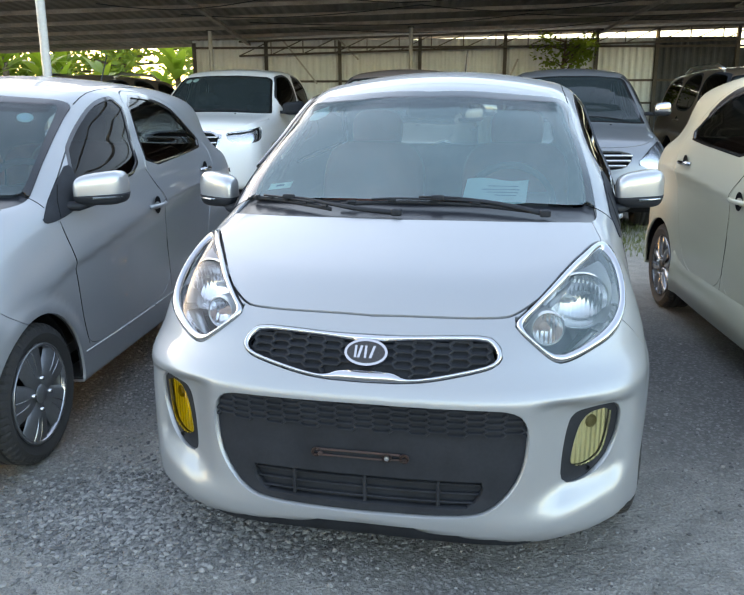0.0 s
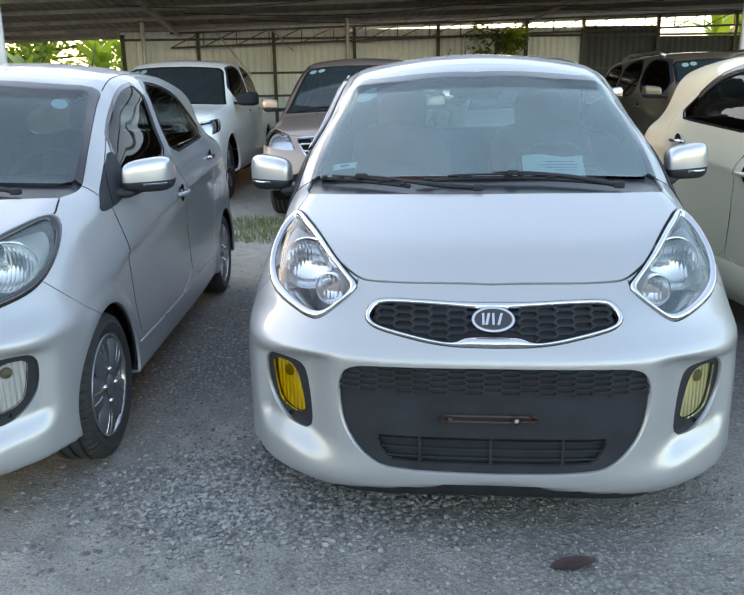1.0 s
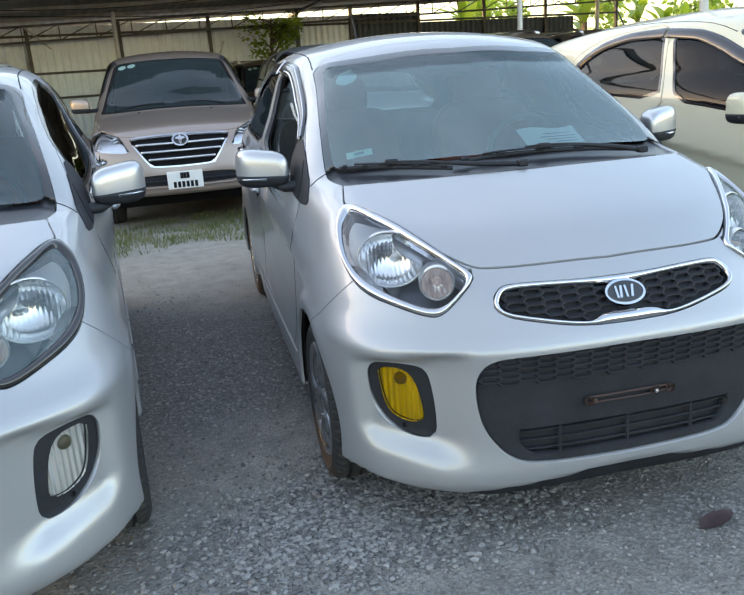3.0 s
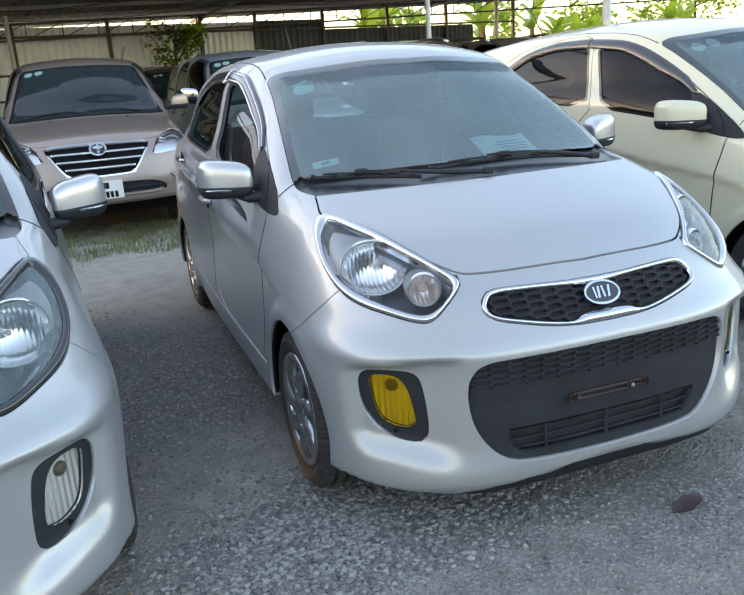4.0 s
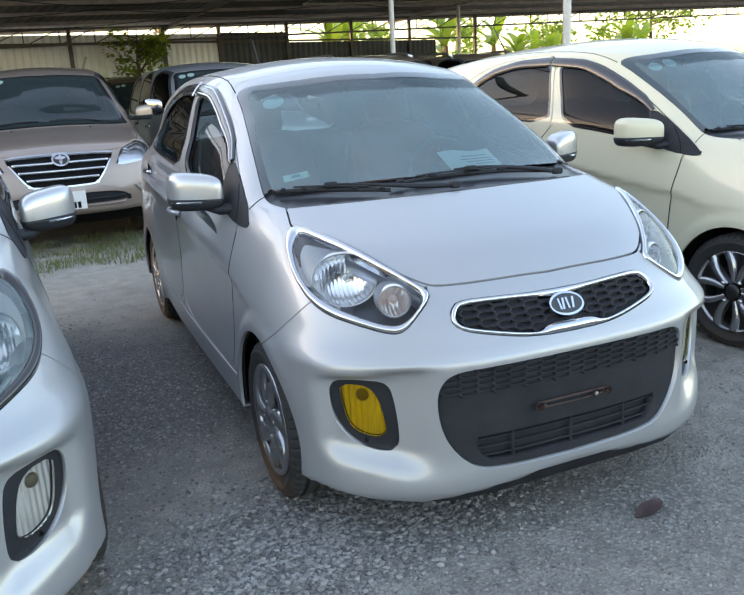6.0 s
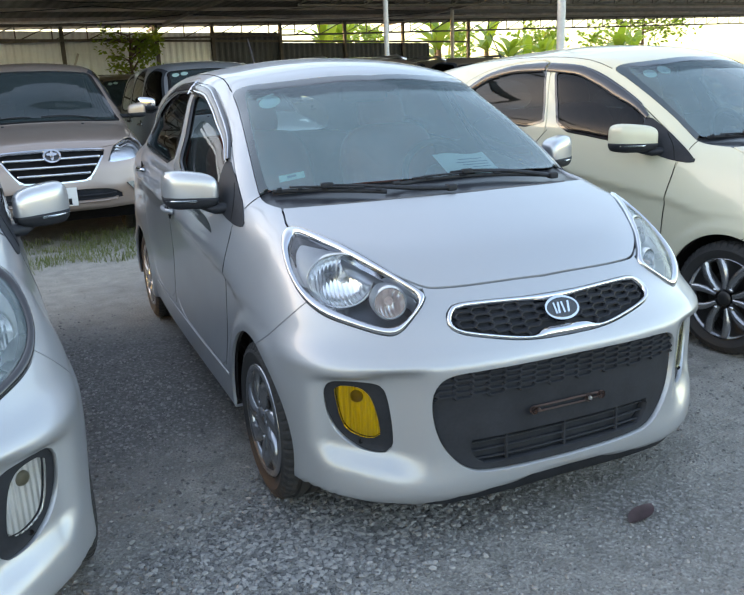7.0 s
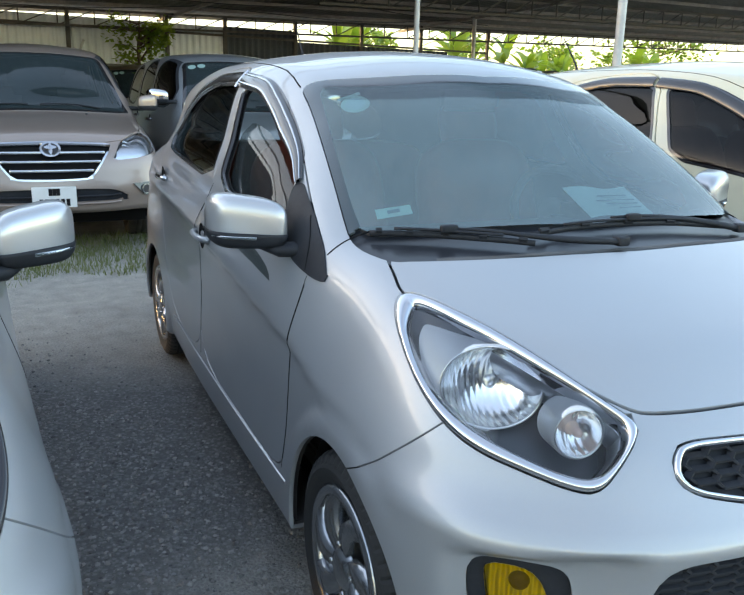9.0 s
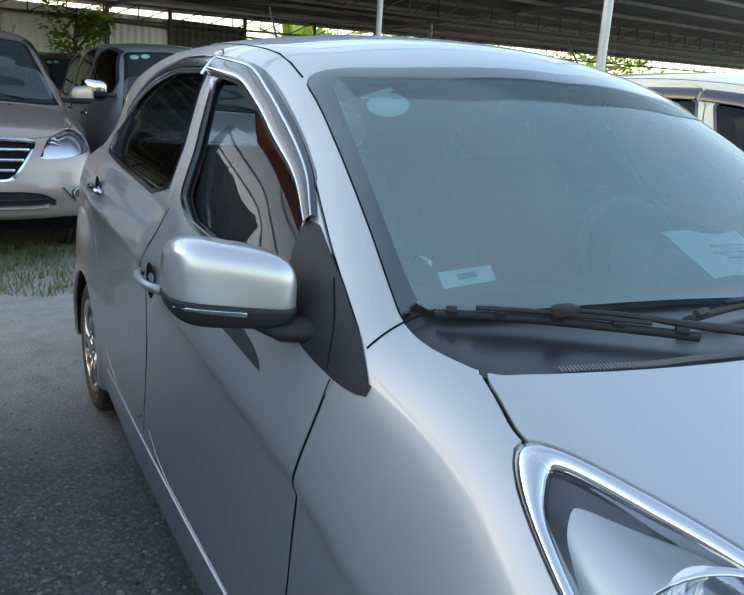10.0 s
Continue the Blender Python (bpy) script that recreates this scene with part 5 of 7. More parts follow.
    wheel_m = Matrix.Translation((0.33, 1.38, 0.90)) @ Matrix.Rotation(radians(65), 4, "X")
    ring = [wheel_m @ Vector((0.175 * math.cos(a), 0.175 * math.sin(a), 0)) for a in [2 * math.pi * i / 32 for i in range(32)]]
    sw = part("steering_wheel", tube(ring, 0.015, 8, closed=True), CABIN, car, "", True)
    part("wheel_hub", moved(lathe([(0.0, 0.03), (0.06, 0.025), (0.075, -0.01)], 20, "z"), wheel_m), CABIN, sw, "", True)
    for x in (-0.34, 0.34):
        lean = Matrix.Translation((x, 1.80, 0.52)) @ Matrix.Rotation(radians(-19), 4, "X")
        seat = part("front_seat", cushion((x, 1.57, 0.52), (0.25, 0.30, 0.10)), LEATHER, car, "red-brown leather front seat", True)
        part("seat_back", cushion((0, 0, 0.30), (0.25, 0.10, 0.33), lean, 0.45), LEATHER, seat, "", True)
        part("head_rest", cushion((0, 0, 0.70), (0.125, 0.055, 0.095), lean, 0.6), LEATHER, seat, "", True)
        for o in (-0.04, 0.04):
            part("head_rest_post", tube([lean @ Vector((o, 0, 0.58)), lean @ Vector((o, 0, 0.68))], 0.006, 8), DULL_CHROME, seat, "", True)
    rear = part("rear_seat", cushion((0, 2.60, 0.51), (0.58, 0.27, 0.11), Matrix(), 0.35), LEATHER, car, "", True)
    part("seat_back", cushion((0, 2.88, 0.80), (0.58, 0.10, 0.27), Matrix(), 0.35), LEATHER, rear, "", True)
    part("rear_view_mirror", boxed((-0.11, 1.44, 1.245), (0.11, 1.47, 1.31), 0.015), CABIN, car, "", True)
    # antenna on the rear of the roof
    part("antenna", tube([(0, 3.05, 1.40), (0, 3.08, 1.46), (0, 3.20, 1.62)], 0.004, 6, radii=[0.014, 0.005, 0.003]), PLASTIC, car, "", True)
    # roof joints
    for s in (-1, 1):
        a = np.array([(0.548 + 0.0 * k, y, 1.2) for k, y in enumerate(np.linspace(1.54, 3.2, 20))])
        a[:, 0] = np.interp(a[:, 1], [1.54, 1.7, 2.1, 2.6, 3.2], [0.545, 0.530, 0.530, 0.512, 0.44])
        p = HATCH.meet(a, a + (0, 0, 0.5))
        part("roof_joint", tube([(s * v[0], v[1], v[2] - 0.001) for v in p], 0.004, 6, flat=0.5), DARK, car, "", True)
    return car, skin, panes

hatch, hatch_skin, hatch_panes = build_hatch()
wheel_cap, wheel_grey, wheel_sport = build_wheel("cap"), build_wheel("grey"), build_wheel("sport")
left_car = copy_thing(hatch, pose(-2.035, 2.295, 0, 0, 0, -4.4))
cream_car = copy_thing(hatch, pose(2.4175, 1.95, 0, 0, 0, -3.4) @ Matrix.Diagonal((1.0, 1.04, 1.04, 1.0)))
hatch.matrix_world = pose(-0.016, 2.061, 0, 0, 0, -10.3)
tagged(left_car, "small silver hatchback car with dark grey wheels", "car")
tagged(cream_car, "small cream white hatchback car with black sport wheels", "car")
for o in cream_car.children_recursive:
    if o.type == "MESH" and o.data.materials[0] in (SILVER, SILVER_GLOSS):
        o.material_slots[0].link = "OBJECT"
        o.material_slots[0].material = CREAM
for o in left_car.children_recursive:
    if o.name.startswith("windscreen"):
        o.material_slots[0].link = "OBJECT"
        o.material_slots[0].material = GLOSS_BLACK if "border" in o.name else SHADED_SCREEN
    if o.name.startswith("headlamp"):
        o.material_slots[0].link = "OBJECT"
        o.material_slots[0].material = GLOSS_BLACK
        tagged(o, "headlamp with a smoky black edge")
    if o.type == "MESH" and o.data.materials[0] in (YELLOW, PALE):
        o.material_slots[0].link = "OBJECT"
        o.material_slots[0].material = FOG_CLEAR
# the main car's far mirror is turned in a little
for o in hatch.children_recursive:
    if o.name.startswith("door_mirror") and o.bound_box[0][0] > 0.3:
        o.location += Vector((-0.02, 0.04, 0.026))
fit_wheels(hatch, wheel_cap, (0.642, 3.045), 0.677, 0.264)
fit_wheels(left_car, wheel_grey, (0.642, 3.045), 0.677, 0.264)
fit_wheels(cream_car, wheel_sport, (0.642, 3.045), 0.677, 0.264)
for w in (wheel_cap, wheel_grey, wheel_sport):
    drop_thing(w)


# ---- the yard: ground, shed roof, posts, wall ----
def roof_z(x, y):
    return 2.86 + 0.028 * x + 0.05 * (19.8 - y)


gv = [(-400, -400, 0), (400, -400, 0), (400, 400, 0), (-400, 400, 0)]
tagged(part("ground", (gv, [(0, 1, 2, 3)]), GROUND), "grey packed gravel yard with dusty patches", "ground", kind="structure")


def corrugated(x0, x1, pitch, amp, place):
    """A wavy sheet; place(x, wave, end) gives the point at either end of each rib line."""
    verts, faces = [], []
    n = int((x1 - x0) / pitch * 4)
    for i in range(n + 1):
        x = x0 + (x1 - x0) * i / n
        w = amp * (0, 1, 1, 0)[i % 4]
        verts += [place(x, w, 0), place(x, w, 1)]
    for i in range(n):
        faces.append((2 * i, 2 * i + 2, 2 * i + 3, 2 * i + 1))
    return verts, faces


sheet = corrugated(-16, 34, 0.20, 0.022, lambda x, w, e: (x, (10.2, 20.3)[e], roof_z(x, (10.2, 20.3)[e]) + w))
tagged(part("ceiling", sheet, ROOF_SHEET), "brown-grey corrugated shed roof seen from below", "roof", kind="structure")


def bar(a, b, w=0.04, h=None):
    a, b = Vector(a), Vector(b)
    d = b - a
    m = Matrix.Translation(a) @ d.to_track_quat("Z", "Y").to_matrix().to_4x4()
    return boxed((-w / 2, -(h or w) / 2, 0), (w / 2, (h or w) / 2, d.length), 0, m)


for y in np.arange(6.9, 20.2, 1.3):
    tagged(part("roof_purlin", bar((-16, y, roof_z(-16, y) - 0.045), (34, y, roof_z(34, y) - 0.045), 0.05, 0.07), ROOF_STEEL), "brown-grey steel purlin under the shed roof", "beam", "roof purlins")


for x in (-3.23, 5.15, 12.2):
    tagged(part("roof_rafter", bar((x, 6.6, roof_z(x, 6.6) - 0.115), (x, 20.2, roof_z(x, 20.2) - 0.115), 0.07, 0.06), ROOF_STEEL), "brown-grey steel rafter resting on the roof posts", "beam", "roof rafters")
for i in range(5):
    y, x0, x1 = 12.5 + i * 1.35, -6.0 + i * 1.1, 3.0 + i * 2.6
    pts = [(x0 + (x1 - x0) * k / 24, y + 0.25 * math.sin(k * 0.5 + i), roof_z(x0 + (x1 - x0) * k / 24, y) - 0.06 - 0.16 * abs(math.sin(k * math.pi / (7 + i)))) for k in range(25)]
    tagged(part("cable", tube(pts, 0.009, 6), PLASTIC, None, "", True), "slack dark electric cable hung under the shed roof", "cable", "roof cables")


def truss(y, x0, x1, deep):
    """A lattice girder: two chords and a zigzag of thin bars."""
    t = thing("roof_truss", Matrix.Translation((x0, y, 0)), "thin welded steel lattice girder below the roof", "truss", "roof trusses")
    top = lambda x: roof_z(x, y) - 0.10
    part("top_chord", bar((0, 0, top(x0)), (x1 - x0, 0, top(x1)), 0.045), OLD_STEEL, t)
    part("bottom_chord", bar((0, 0, top(x0) - deep), (x1 - x0, 0, top(x1) - deep), 0.045), OLD_STEEL, t)
    n = int((x1 - x0) / 0.75)
    for i in range(n):
        a, b = x0 + (x1 - x0) * i / n, x0 + (x1 - x0) * (i + 1) / n
        part("web_bar", bar((a - x0, 0, top(a) - deep), (b - x0, 0, top(b)), 0.022), OLD_STEEL, t)
        part("web_bar", bar((b - x0, 0, top(b) - deep), (b - x0, 0, top(b)), 0.022), OLD_STEEL, t)
    return t


truss(19.1, -3.4, 32.0, 0.32)
truss(14.2, 6.0, 32.0, 0.34)


def post(x, y, r, mat, label):
    p = thing("roof_post", Matrix.Translation((x, y, 0)), label, "post", "roof posts")
    part("shaft", lathe([(r, 0.02), (r, roof_z(x, y) - 0.08)], 16, "z"), mat, p, "", True)
    part("base_plate", boxed((-0.11, -0.11, 0), (0.11, 0.11, 0.02), 0.004), OLD_STEEL, p)
    part("head_plate", boxed((-0.07, -0.07, roof_z(x, y) - 0.10), (0.07, 0.07, roof_z(x, y) - 0.08)), OLD_STEEL, p)


for x, y, r in ((-3.23, 7.9, 0.042), (-3.68, 17.3, 0.045), (5.69, 10.9, 0.04), (5.15, 6.85, 0.045), (12.2, 17.0, 0.05), (0.6, 17.8, 0.045)):
    post(x, y, r, STEEL, "round galvanised steel roof post")

# back wall of ribbed sheet on posts and rails
WALL_Y = 19.5
for i, (x0, x1, z1, mat, label) in enumerate(((-4.6, 0.9, 2.76, SHEET, "pale grey ribbed sheet wall"), (0.9, 6.5, 2.78, SHEET, "pale grey ribbed sheet wall"), (6.5, 8.4, 2.80, SHEET_DARK, "dark blue sheet panel in the wall"), (8.4, 13.4, 2.55, SHEET_DARK, "dark blue ribbed sheet wall"), (13.4, 30.0, 1.3, SHEET, "low grey sheet wall"))):
    sheet = corrugated(x0, x1, 0.16, 0.025, lambda x, w, e, z1=z1: (x, WALL_Y - w, (0.02, z1)[e]))
    tagged(part("wall_north_%d" % (i + 1), sheet, mat), label, "wall", kind="structure")
for i, x in enumerate((-4.55, -2.82, -1.05, 0.87, 2.9, 5.07, 6.5, 8.4, 10.4, 12.4, 14.9)):
    tagged(part("wall_post", boxed((x - 0.04, WALL_Y - 0.10, 0), (x + 0.04, WALL_Y - 0.03, roof_z(x, WALL_Y) - 0.05)), OLD_STEEL), "dark square steel wall post", "post", "wall posts")
# unseen plain wall, added to close the yard behind the walk
tagged(part("wall_south", corrugated(-30, 30, 0.20, 0.025, lambda x, w, e: (x, -24.0 + w, (0.0, 2.2)[e])), SHEET), "plain grey ribbed sheet wall", "wall", kind="structure")
for z in (1.25, 1.78, 2.56):
    tagged(part("wall_rail", boxed((-4.55, WALL_Y - 0.075, z), (14.9, WALL_Y - 0.028, z + 0.05)), OLD_STEEL), "dark steel rail across the sheet wall", "rail", "wall rails")
for x0, x1, z0, z1 in ((-2.4, -1.6, 2.75, 1.75), (-1.1, -0.6, 2.8, 2.3), (3.2, 2.95, 2.3, 1.7)):
    tagged(part("wall_brace", bar((x0, WALL_Y - 0.13, z0), (x1, WALL_Y - 0.13, z1), 0.04), STEEL), "slanting steel brace against the wall", "brace", "wall braces")


# ---- plants ----
def blade_leaf(length, width, droop, segs=6, fold=0.15):
    """A long leaf with a midrib fold, from the origin along +y."""
    verts, faces = [], []
    for i in range(segs + 1):
        s = i / segs
        w = width * math.sin(math.pi * min(1, 0.08 + s * 0.92)) ** 0.7 * (1 if s < 0.98 else 0.1)
        y, z = length * s * (1 - 0.25 * droop * s), length * (0.35 * s - droop * s * s)
        verts += [Vector((-w, y, z + fold * w)), Vector((0, y, z)), Vector((w, y, z + fold * w))]
    for i in range(segs):
        for k in range(2):
            a = i * 3 + k
            faces.append((a, a + 1, a + 4, a + 3))
    return verts, faces


def banana_plant(x, y, height, seed):
    rnd = random.Random(seed)
    t = thing("banana_plant", Matrix.Translation((x, y, 0)), "banana plant with broad yellow-green leaves behind the yard", "plant", "banana plants")
    part("trunk", tube([(0, 0, 0), (0.05, 0, height * 0.3), (0.02, 0.05, height * 0.62)], 0.1, 10, radii=[0.14, 0.11, 0.07]), BARK, t, "", True)
    leaves = []
    for i in range(16):
        a, el = i * 2.4 + rnd.random(), rnd.uniform(0.15, 1.1)
        l = blade_leaf(height * rnd.uniform(0.26, 0.42), rnd.uniform(0.10, 0.18), rnd.uniform(0.25, 0.7), 9)
        leaves.append(moved(l, Matrix.Translation((0, 0, height * rnd.uniform(0.50, 0.64))) @ Matrix.Rotation(a, 4, "Z") @ Matrix.Rotation(el, 4, "X")))
    for l in leaves:
        part("leaf", l, BANANA, t, "", True)
    return t


rnd0 = random.Random(5)
for i in range(15):
    banana_plant(-14.5 + i * 0.78 + rnd0.uniform(-0.3, 0.3), 20.6 + rnd0.uniform(-0.8, 3.0), rnd0.uniform(2.6, 4.0), i)
for i in range(10):
    banana_plant(-19.5 + i * 1.0 + rnd0.uniform(-0.4, 0.4), 23.8 + rnd0.uniform(-0.8, 1.5), rnd0.uniform(3.4, 4.8), 70 + i)
for i in range(11):
    banana_plant(12.0 + i * 1.5 + rnd0.uniform(-0.5, 0.5), 21.6 + rnd0.uniform(-0.3, 3.0), rnd0.uniform(3.2, 4.9), 40 + i)


def leafy_tree(x, y, height, spread, crown_low, leaves, seed, label, leaf=0.07):
    rnd = random.Random(seed)
    t = thing("tree", Matrix.Translation((x, y, 0)), label, "tree")
    limbs = [tube([(0, 0, 0), (0.03, 0.02, height * 0.35), (-0.04, 0.03, height * 0.7), (0.02, 0, height * 0.95)], 0.05, 8, radii=[height * 0.025, height * 0.02, height * 0.012, 0.008])]
    tips = []
    for i in range(14):
        z0 = height * rnd.uniform(crown_low * 0.7, 0.9)
        a, r = rnd.uniform(0, 6.28), spread * rnd.uniform(0.4, 1.0)
        end = Vector((r * math.cos(a), r * math.sin(a), z0 + rnd.uniform(-0.05, 0.3) * height * 0.4))
        limbs.append(tube([(0, 0, z0), Vector((end.x * 0.5, end.y * 0.5, (z0 + end.z) / 2 + 0.05)), end], 0.02, 6, radii=[height * 0.008, height * 0.006, 0.004]))
        tips.append((Vector((0, 0, z0)), end))
    part("trunk", joined(*limbs), BARK, t, "", True)
    verts, faces = [], []
    for i in range(leaves):
        a, b = rnd.choice(tips)
        p = a.lerp(b, rnd.uniform(0.35, 1.08)) + Vector([rnd.gauss(0, spread * 0.13) for _ in range(3)])
        m = Matrix.Translation(p) @ Euler((rnd.uniform(-1, 1), rnd.uniform(-1, 1), rnd.uniform(0, 6.28))).to_matrix().to_4x4()
        s = leaf * rnd.uniform(0.6, 1.4)
        k = len(verts)
        verts += [m @ Vector(c) for c in ((0, 0, 0), (s * 0.35, s * 0.5, 0.02 * s), (0, s * 1.15, -0.1 * s), (-s * 0.35, s * 0.5, 0.02 * s))]
        faces.append((k, k + 1, k + 2, k + 3))
    part("crown", (verts, faces), LEAF, t)
    return t


leafy_tree(4.1, 18.4, 2.95, 0.75, 0.68, 900, 3, "small leafy tree growing in front of the sheet wall", 0.10)
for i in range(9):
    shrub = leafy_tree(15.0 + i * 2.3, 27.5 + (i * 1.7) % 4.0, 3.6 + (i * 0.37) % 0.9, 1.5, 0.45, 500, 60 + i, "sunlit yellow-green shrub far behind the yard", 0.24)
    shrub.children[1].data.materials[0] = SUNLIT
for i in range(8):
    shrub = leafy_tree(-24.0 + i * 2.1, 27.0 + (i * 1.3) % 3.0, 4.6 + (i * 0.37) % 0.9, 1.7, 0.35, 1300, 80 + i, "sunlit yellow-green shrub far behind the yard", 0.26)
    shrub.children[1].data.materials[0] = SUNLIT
for i, (x, y, h, sp) in enumerate(((-17, 25, 6.0, 3.0), (-9.0, 27.5, 6.5, 3.2), (-4.5, 25.5, 5.5, 2.4), (31.5, 25.5, 6.0, 3.0))):
    leafy_tree(x, y, h, sp, 0.4, 1500 if x > 0 else 2600, 20 + i, "green broadleaf tree behind the yard", 0.20)


def grass_patch(x0, x1, y0, y1, n, seed, h):
    """Thin tufts that thin out at the edges, with bare ground between."""
    rnd = random.Random(seed)
    verts, faces = [], []
    while len(faces) < n:
        x, y = rnd.uniform(x0, x1), rnd.uniform(y0, y1)
        edge = min(y - y0, y1 - y, x - x0 + 0.5, x1 - x + 0.5) * 1.6
        if noise.noise(Vector((x * 1.7, y * 3.0, seed))) + 0.6 * noise.noise(Vector((x * 7, y * 9, seed))) + rnd.uniform(-0.25, 0.25) < 0.25 - min(edge, 0.5):
            continue
        s, a = h * rnd.uniform(0.3, 1.25), rnd.uniform(0, 6.28)
        dx, dy = math.cos(a), math.sin(a)
        lean = rnd.uniform(0.2, 0.9) * s
        k = len(verts)
        verts += [(x - dy * 0.004, y + dx * 0.004, 0), (x + dy * 0.004, y - dx * 0.004, 0), (x + dx * lean, y + dy * lean, s)]
        faces.append((k, k + 1, k + 2))
    return verts, faces


for x0, x1, y0, y1, n in ((-1.8, 1.6, 6.95, 8.6, 6500), (1.6, 4.8, 6.8, 9.0, 6000), (-6.0, -1.8, 7.4, 9.2, 4000)):
    tagged(part("grass", grass_patch(x0, x1, y0, y1, n, int(n + x0), 0.065), GRASS), "thin dry grass growing at the edge of the gravel", "grass", kind="stuff")


# ---- larger cars of the second row ----
def build_vehicle(name, label, shell, paint, s):
    skin = Skin(shell, 0.05)
    front = lambda p: p[:, 1] < 1.0
    flank = lambda p: (p[:, 0] > 0.45) & (p[:, 2] > 0.9)
    skin.cut("hood", "top", rounded(mirrored(s["hood"]), 2), lambda p: (p[:, 2] > 0.7), gap=0.008)
    skin.cut("frit", "top", rounded(mirrored(s["screen"]), 2), lambda p: p[:, 2] > 0.9, gap=0.004)
    skin.cut("screen", "top", rounded(mirrored(s["screen"]), 2), lambda p: p[:, 2] > 0.9, grow=-0.035)
    for k, w in enumerate(s["windows"]):
        skin.cut("trim", "side", rounded(w, 2), flank, grow=0.022)
        skin.cut("glass%d" % k, "side", rounded(w, 2), flank)
    for k, y in enumerate(s["axles"]):
        skin.cut("arch", "side", np.array(oval(y, s["r"] + 0.02, s["r"] + 0.065, s["r"] + 0.065, 40)), lambda p: p[:, 0] > 0.5)
    skin.cut("lamp", "corner", rounded(s["lamp"], 2), front, gap=0.006)
    skin.cut("rim", "front", rounded(mirrored(s["grille"]), 1), front, grow=s.get("frame", 0.018))
    skin.cut("grille", "front", rounded(mirrored(s["grille"]), 1), front)
    skin.cut("intake", "front", rounded(mirrored(s["intake"]), 2), front)
    car = thing(name, Matrix(), label, "car", "cars parked under the shed roof")
    skin.piece("body_shell", ["body"], paint, car, skirt=0.03)
    skin.piece("hood", ["hood"], paint, car, skirt=0.02)
    skin.piece("windscreen_border", ["frit"], GLOSS_BLACK, car)
    skin.piece("windscreen", ["screen"], DUSKY, car, skirt=0, label="dark reflecting windscreen")
    skin.piece("inner_shell", ["body", "hood", "frit", "trim", "gap"], CABIN, car, lift=-0.03, skirt=0)
    for sd in (-1, 1):
        skin.piece("window_trim", ["trim"], PLASTIC, car, side=sd, skirt=0.01)
        for k in range(len(s["windows"])):
            skin.piece("side_window", ["glass%d" % k], TINTED, car, side=sd, lift=-0.004, skirt=0)
        lamp = skin.piece("headlamp", ["lamp"], LENS, car, side=sd, skirt=0.02, label="clear headlamp")
        skin.piece("lamp_housing", ["lamp"], s.get("lamp_mat", LAMP_GREY), lamp, side=sd, lift=-0.045, skirt=0)
        u = [a for a, _ in s["lamp"]]
        cx = (min(u) + max(u)) / 2 * 0.92
        zc = sum(b for _, b in s["lamp"]) / len(s["lamp"])
        q = skin.front_at([cx], [zc])[0]
        nn = Vector((0.35 * sd, -0.9, 0.1)).normalized()
        c = Vector((cx * sd, q[1], zc)) - nn * 0.030
        part("reflector", lamp_bowl(c - nn * 0.02, nn, 0.055, 0.04), CHROME, lamp, "", True)
        part("reflector", lamp_bowl(c - nn * 0.01 + Vector((-0.11 * sd, -0.01, -0.012)), nn, 0.042, 0.035), CHROME, lamp, "", True)
        mirror_housing(car, sd, s.get("mirror_mat", paint), at=s["mirror"], size=s.get("mirror_size", (0.095, 0.06, 0.072)), root=(s["mirror"][0] - 0.16, s["mirror"][1] - 0.05, s["mirror"][2] - 0.06), lens=False)
        for y in s["axles"]:
            part("wheel_housing", wheel_housing(y, sd, s["r"] + 0.07, 0.80, 0.5, s["r"] + 0.02), DARK, car, "", True)
            w = part("wheel", moved(tyre_mesh(s["r"], s["r"] * 0.66, 0.22), Matrix.Translation((sd * 0.74, y, s["r"]))), RUBBER, car, "", True)
            rim = joined(*[moved(moved(spoke(0.03, s["r"] * 0.66, 0.03, 0.045, -0.10, 0, -0.01), Matrix.Rotation(2 * math.pi * k / 6, 4, "X")), Matrix.Scale(-1, 4, (1, 0, 0)) if sd > 0 else Matrix()) for k in range(6)])
            part("rim", moved(rim, Matrix.Translation((sd * 0.74, y, s["r"]))), RIM_SILVER, w, "", True)
    for sd in (-1, 1):
        for hy, hz in s["handles"]:
            y = np.linspace(hy - 0.11, hy + 0.11, 9)
            c = skin.side_at(y, np.full(9, hz))
            bow = 0.004 + 0.035 * np.sin(np.linspace(0, np.pi, 9)) ** 0.5
            part("door_handle", tube([(sd * (p[0] + b), p[1], p[2]) for p, b in zip(c, bow)], 0.014, 8), s.get("handle_mat", paint), car, "", True)
            part("handle_cup", moved(lathe([(0.0, -0.001), (0.035, 0.001), (0.05, 0.006)], 20, "z"), Matrix.Translation((sd * (c[4][0] - 0.003), hy, hz)) @ Matrix.Rotation(sd * math.pi / 2, 4, "Y")), DARK, car, "", True)
    g = skin.piece("grille_frame", ["rim"], s.get("frame_mat", CHROME), car, lift=0.006, skirt=0.03)
    skin.piece("grille_back", ["grille"], DARK, g, lift=-0.03, skirt=0)
    zs = [b for _, b in s["grille"]]
    wide = rounded(mirrored(s["grille"]), 1)
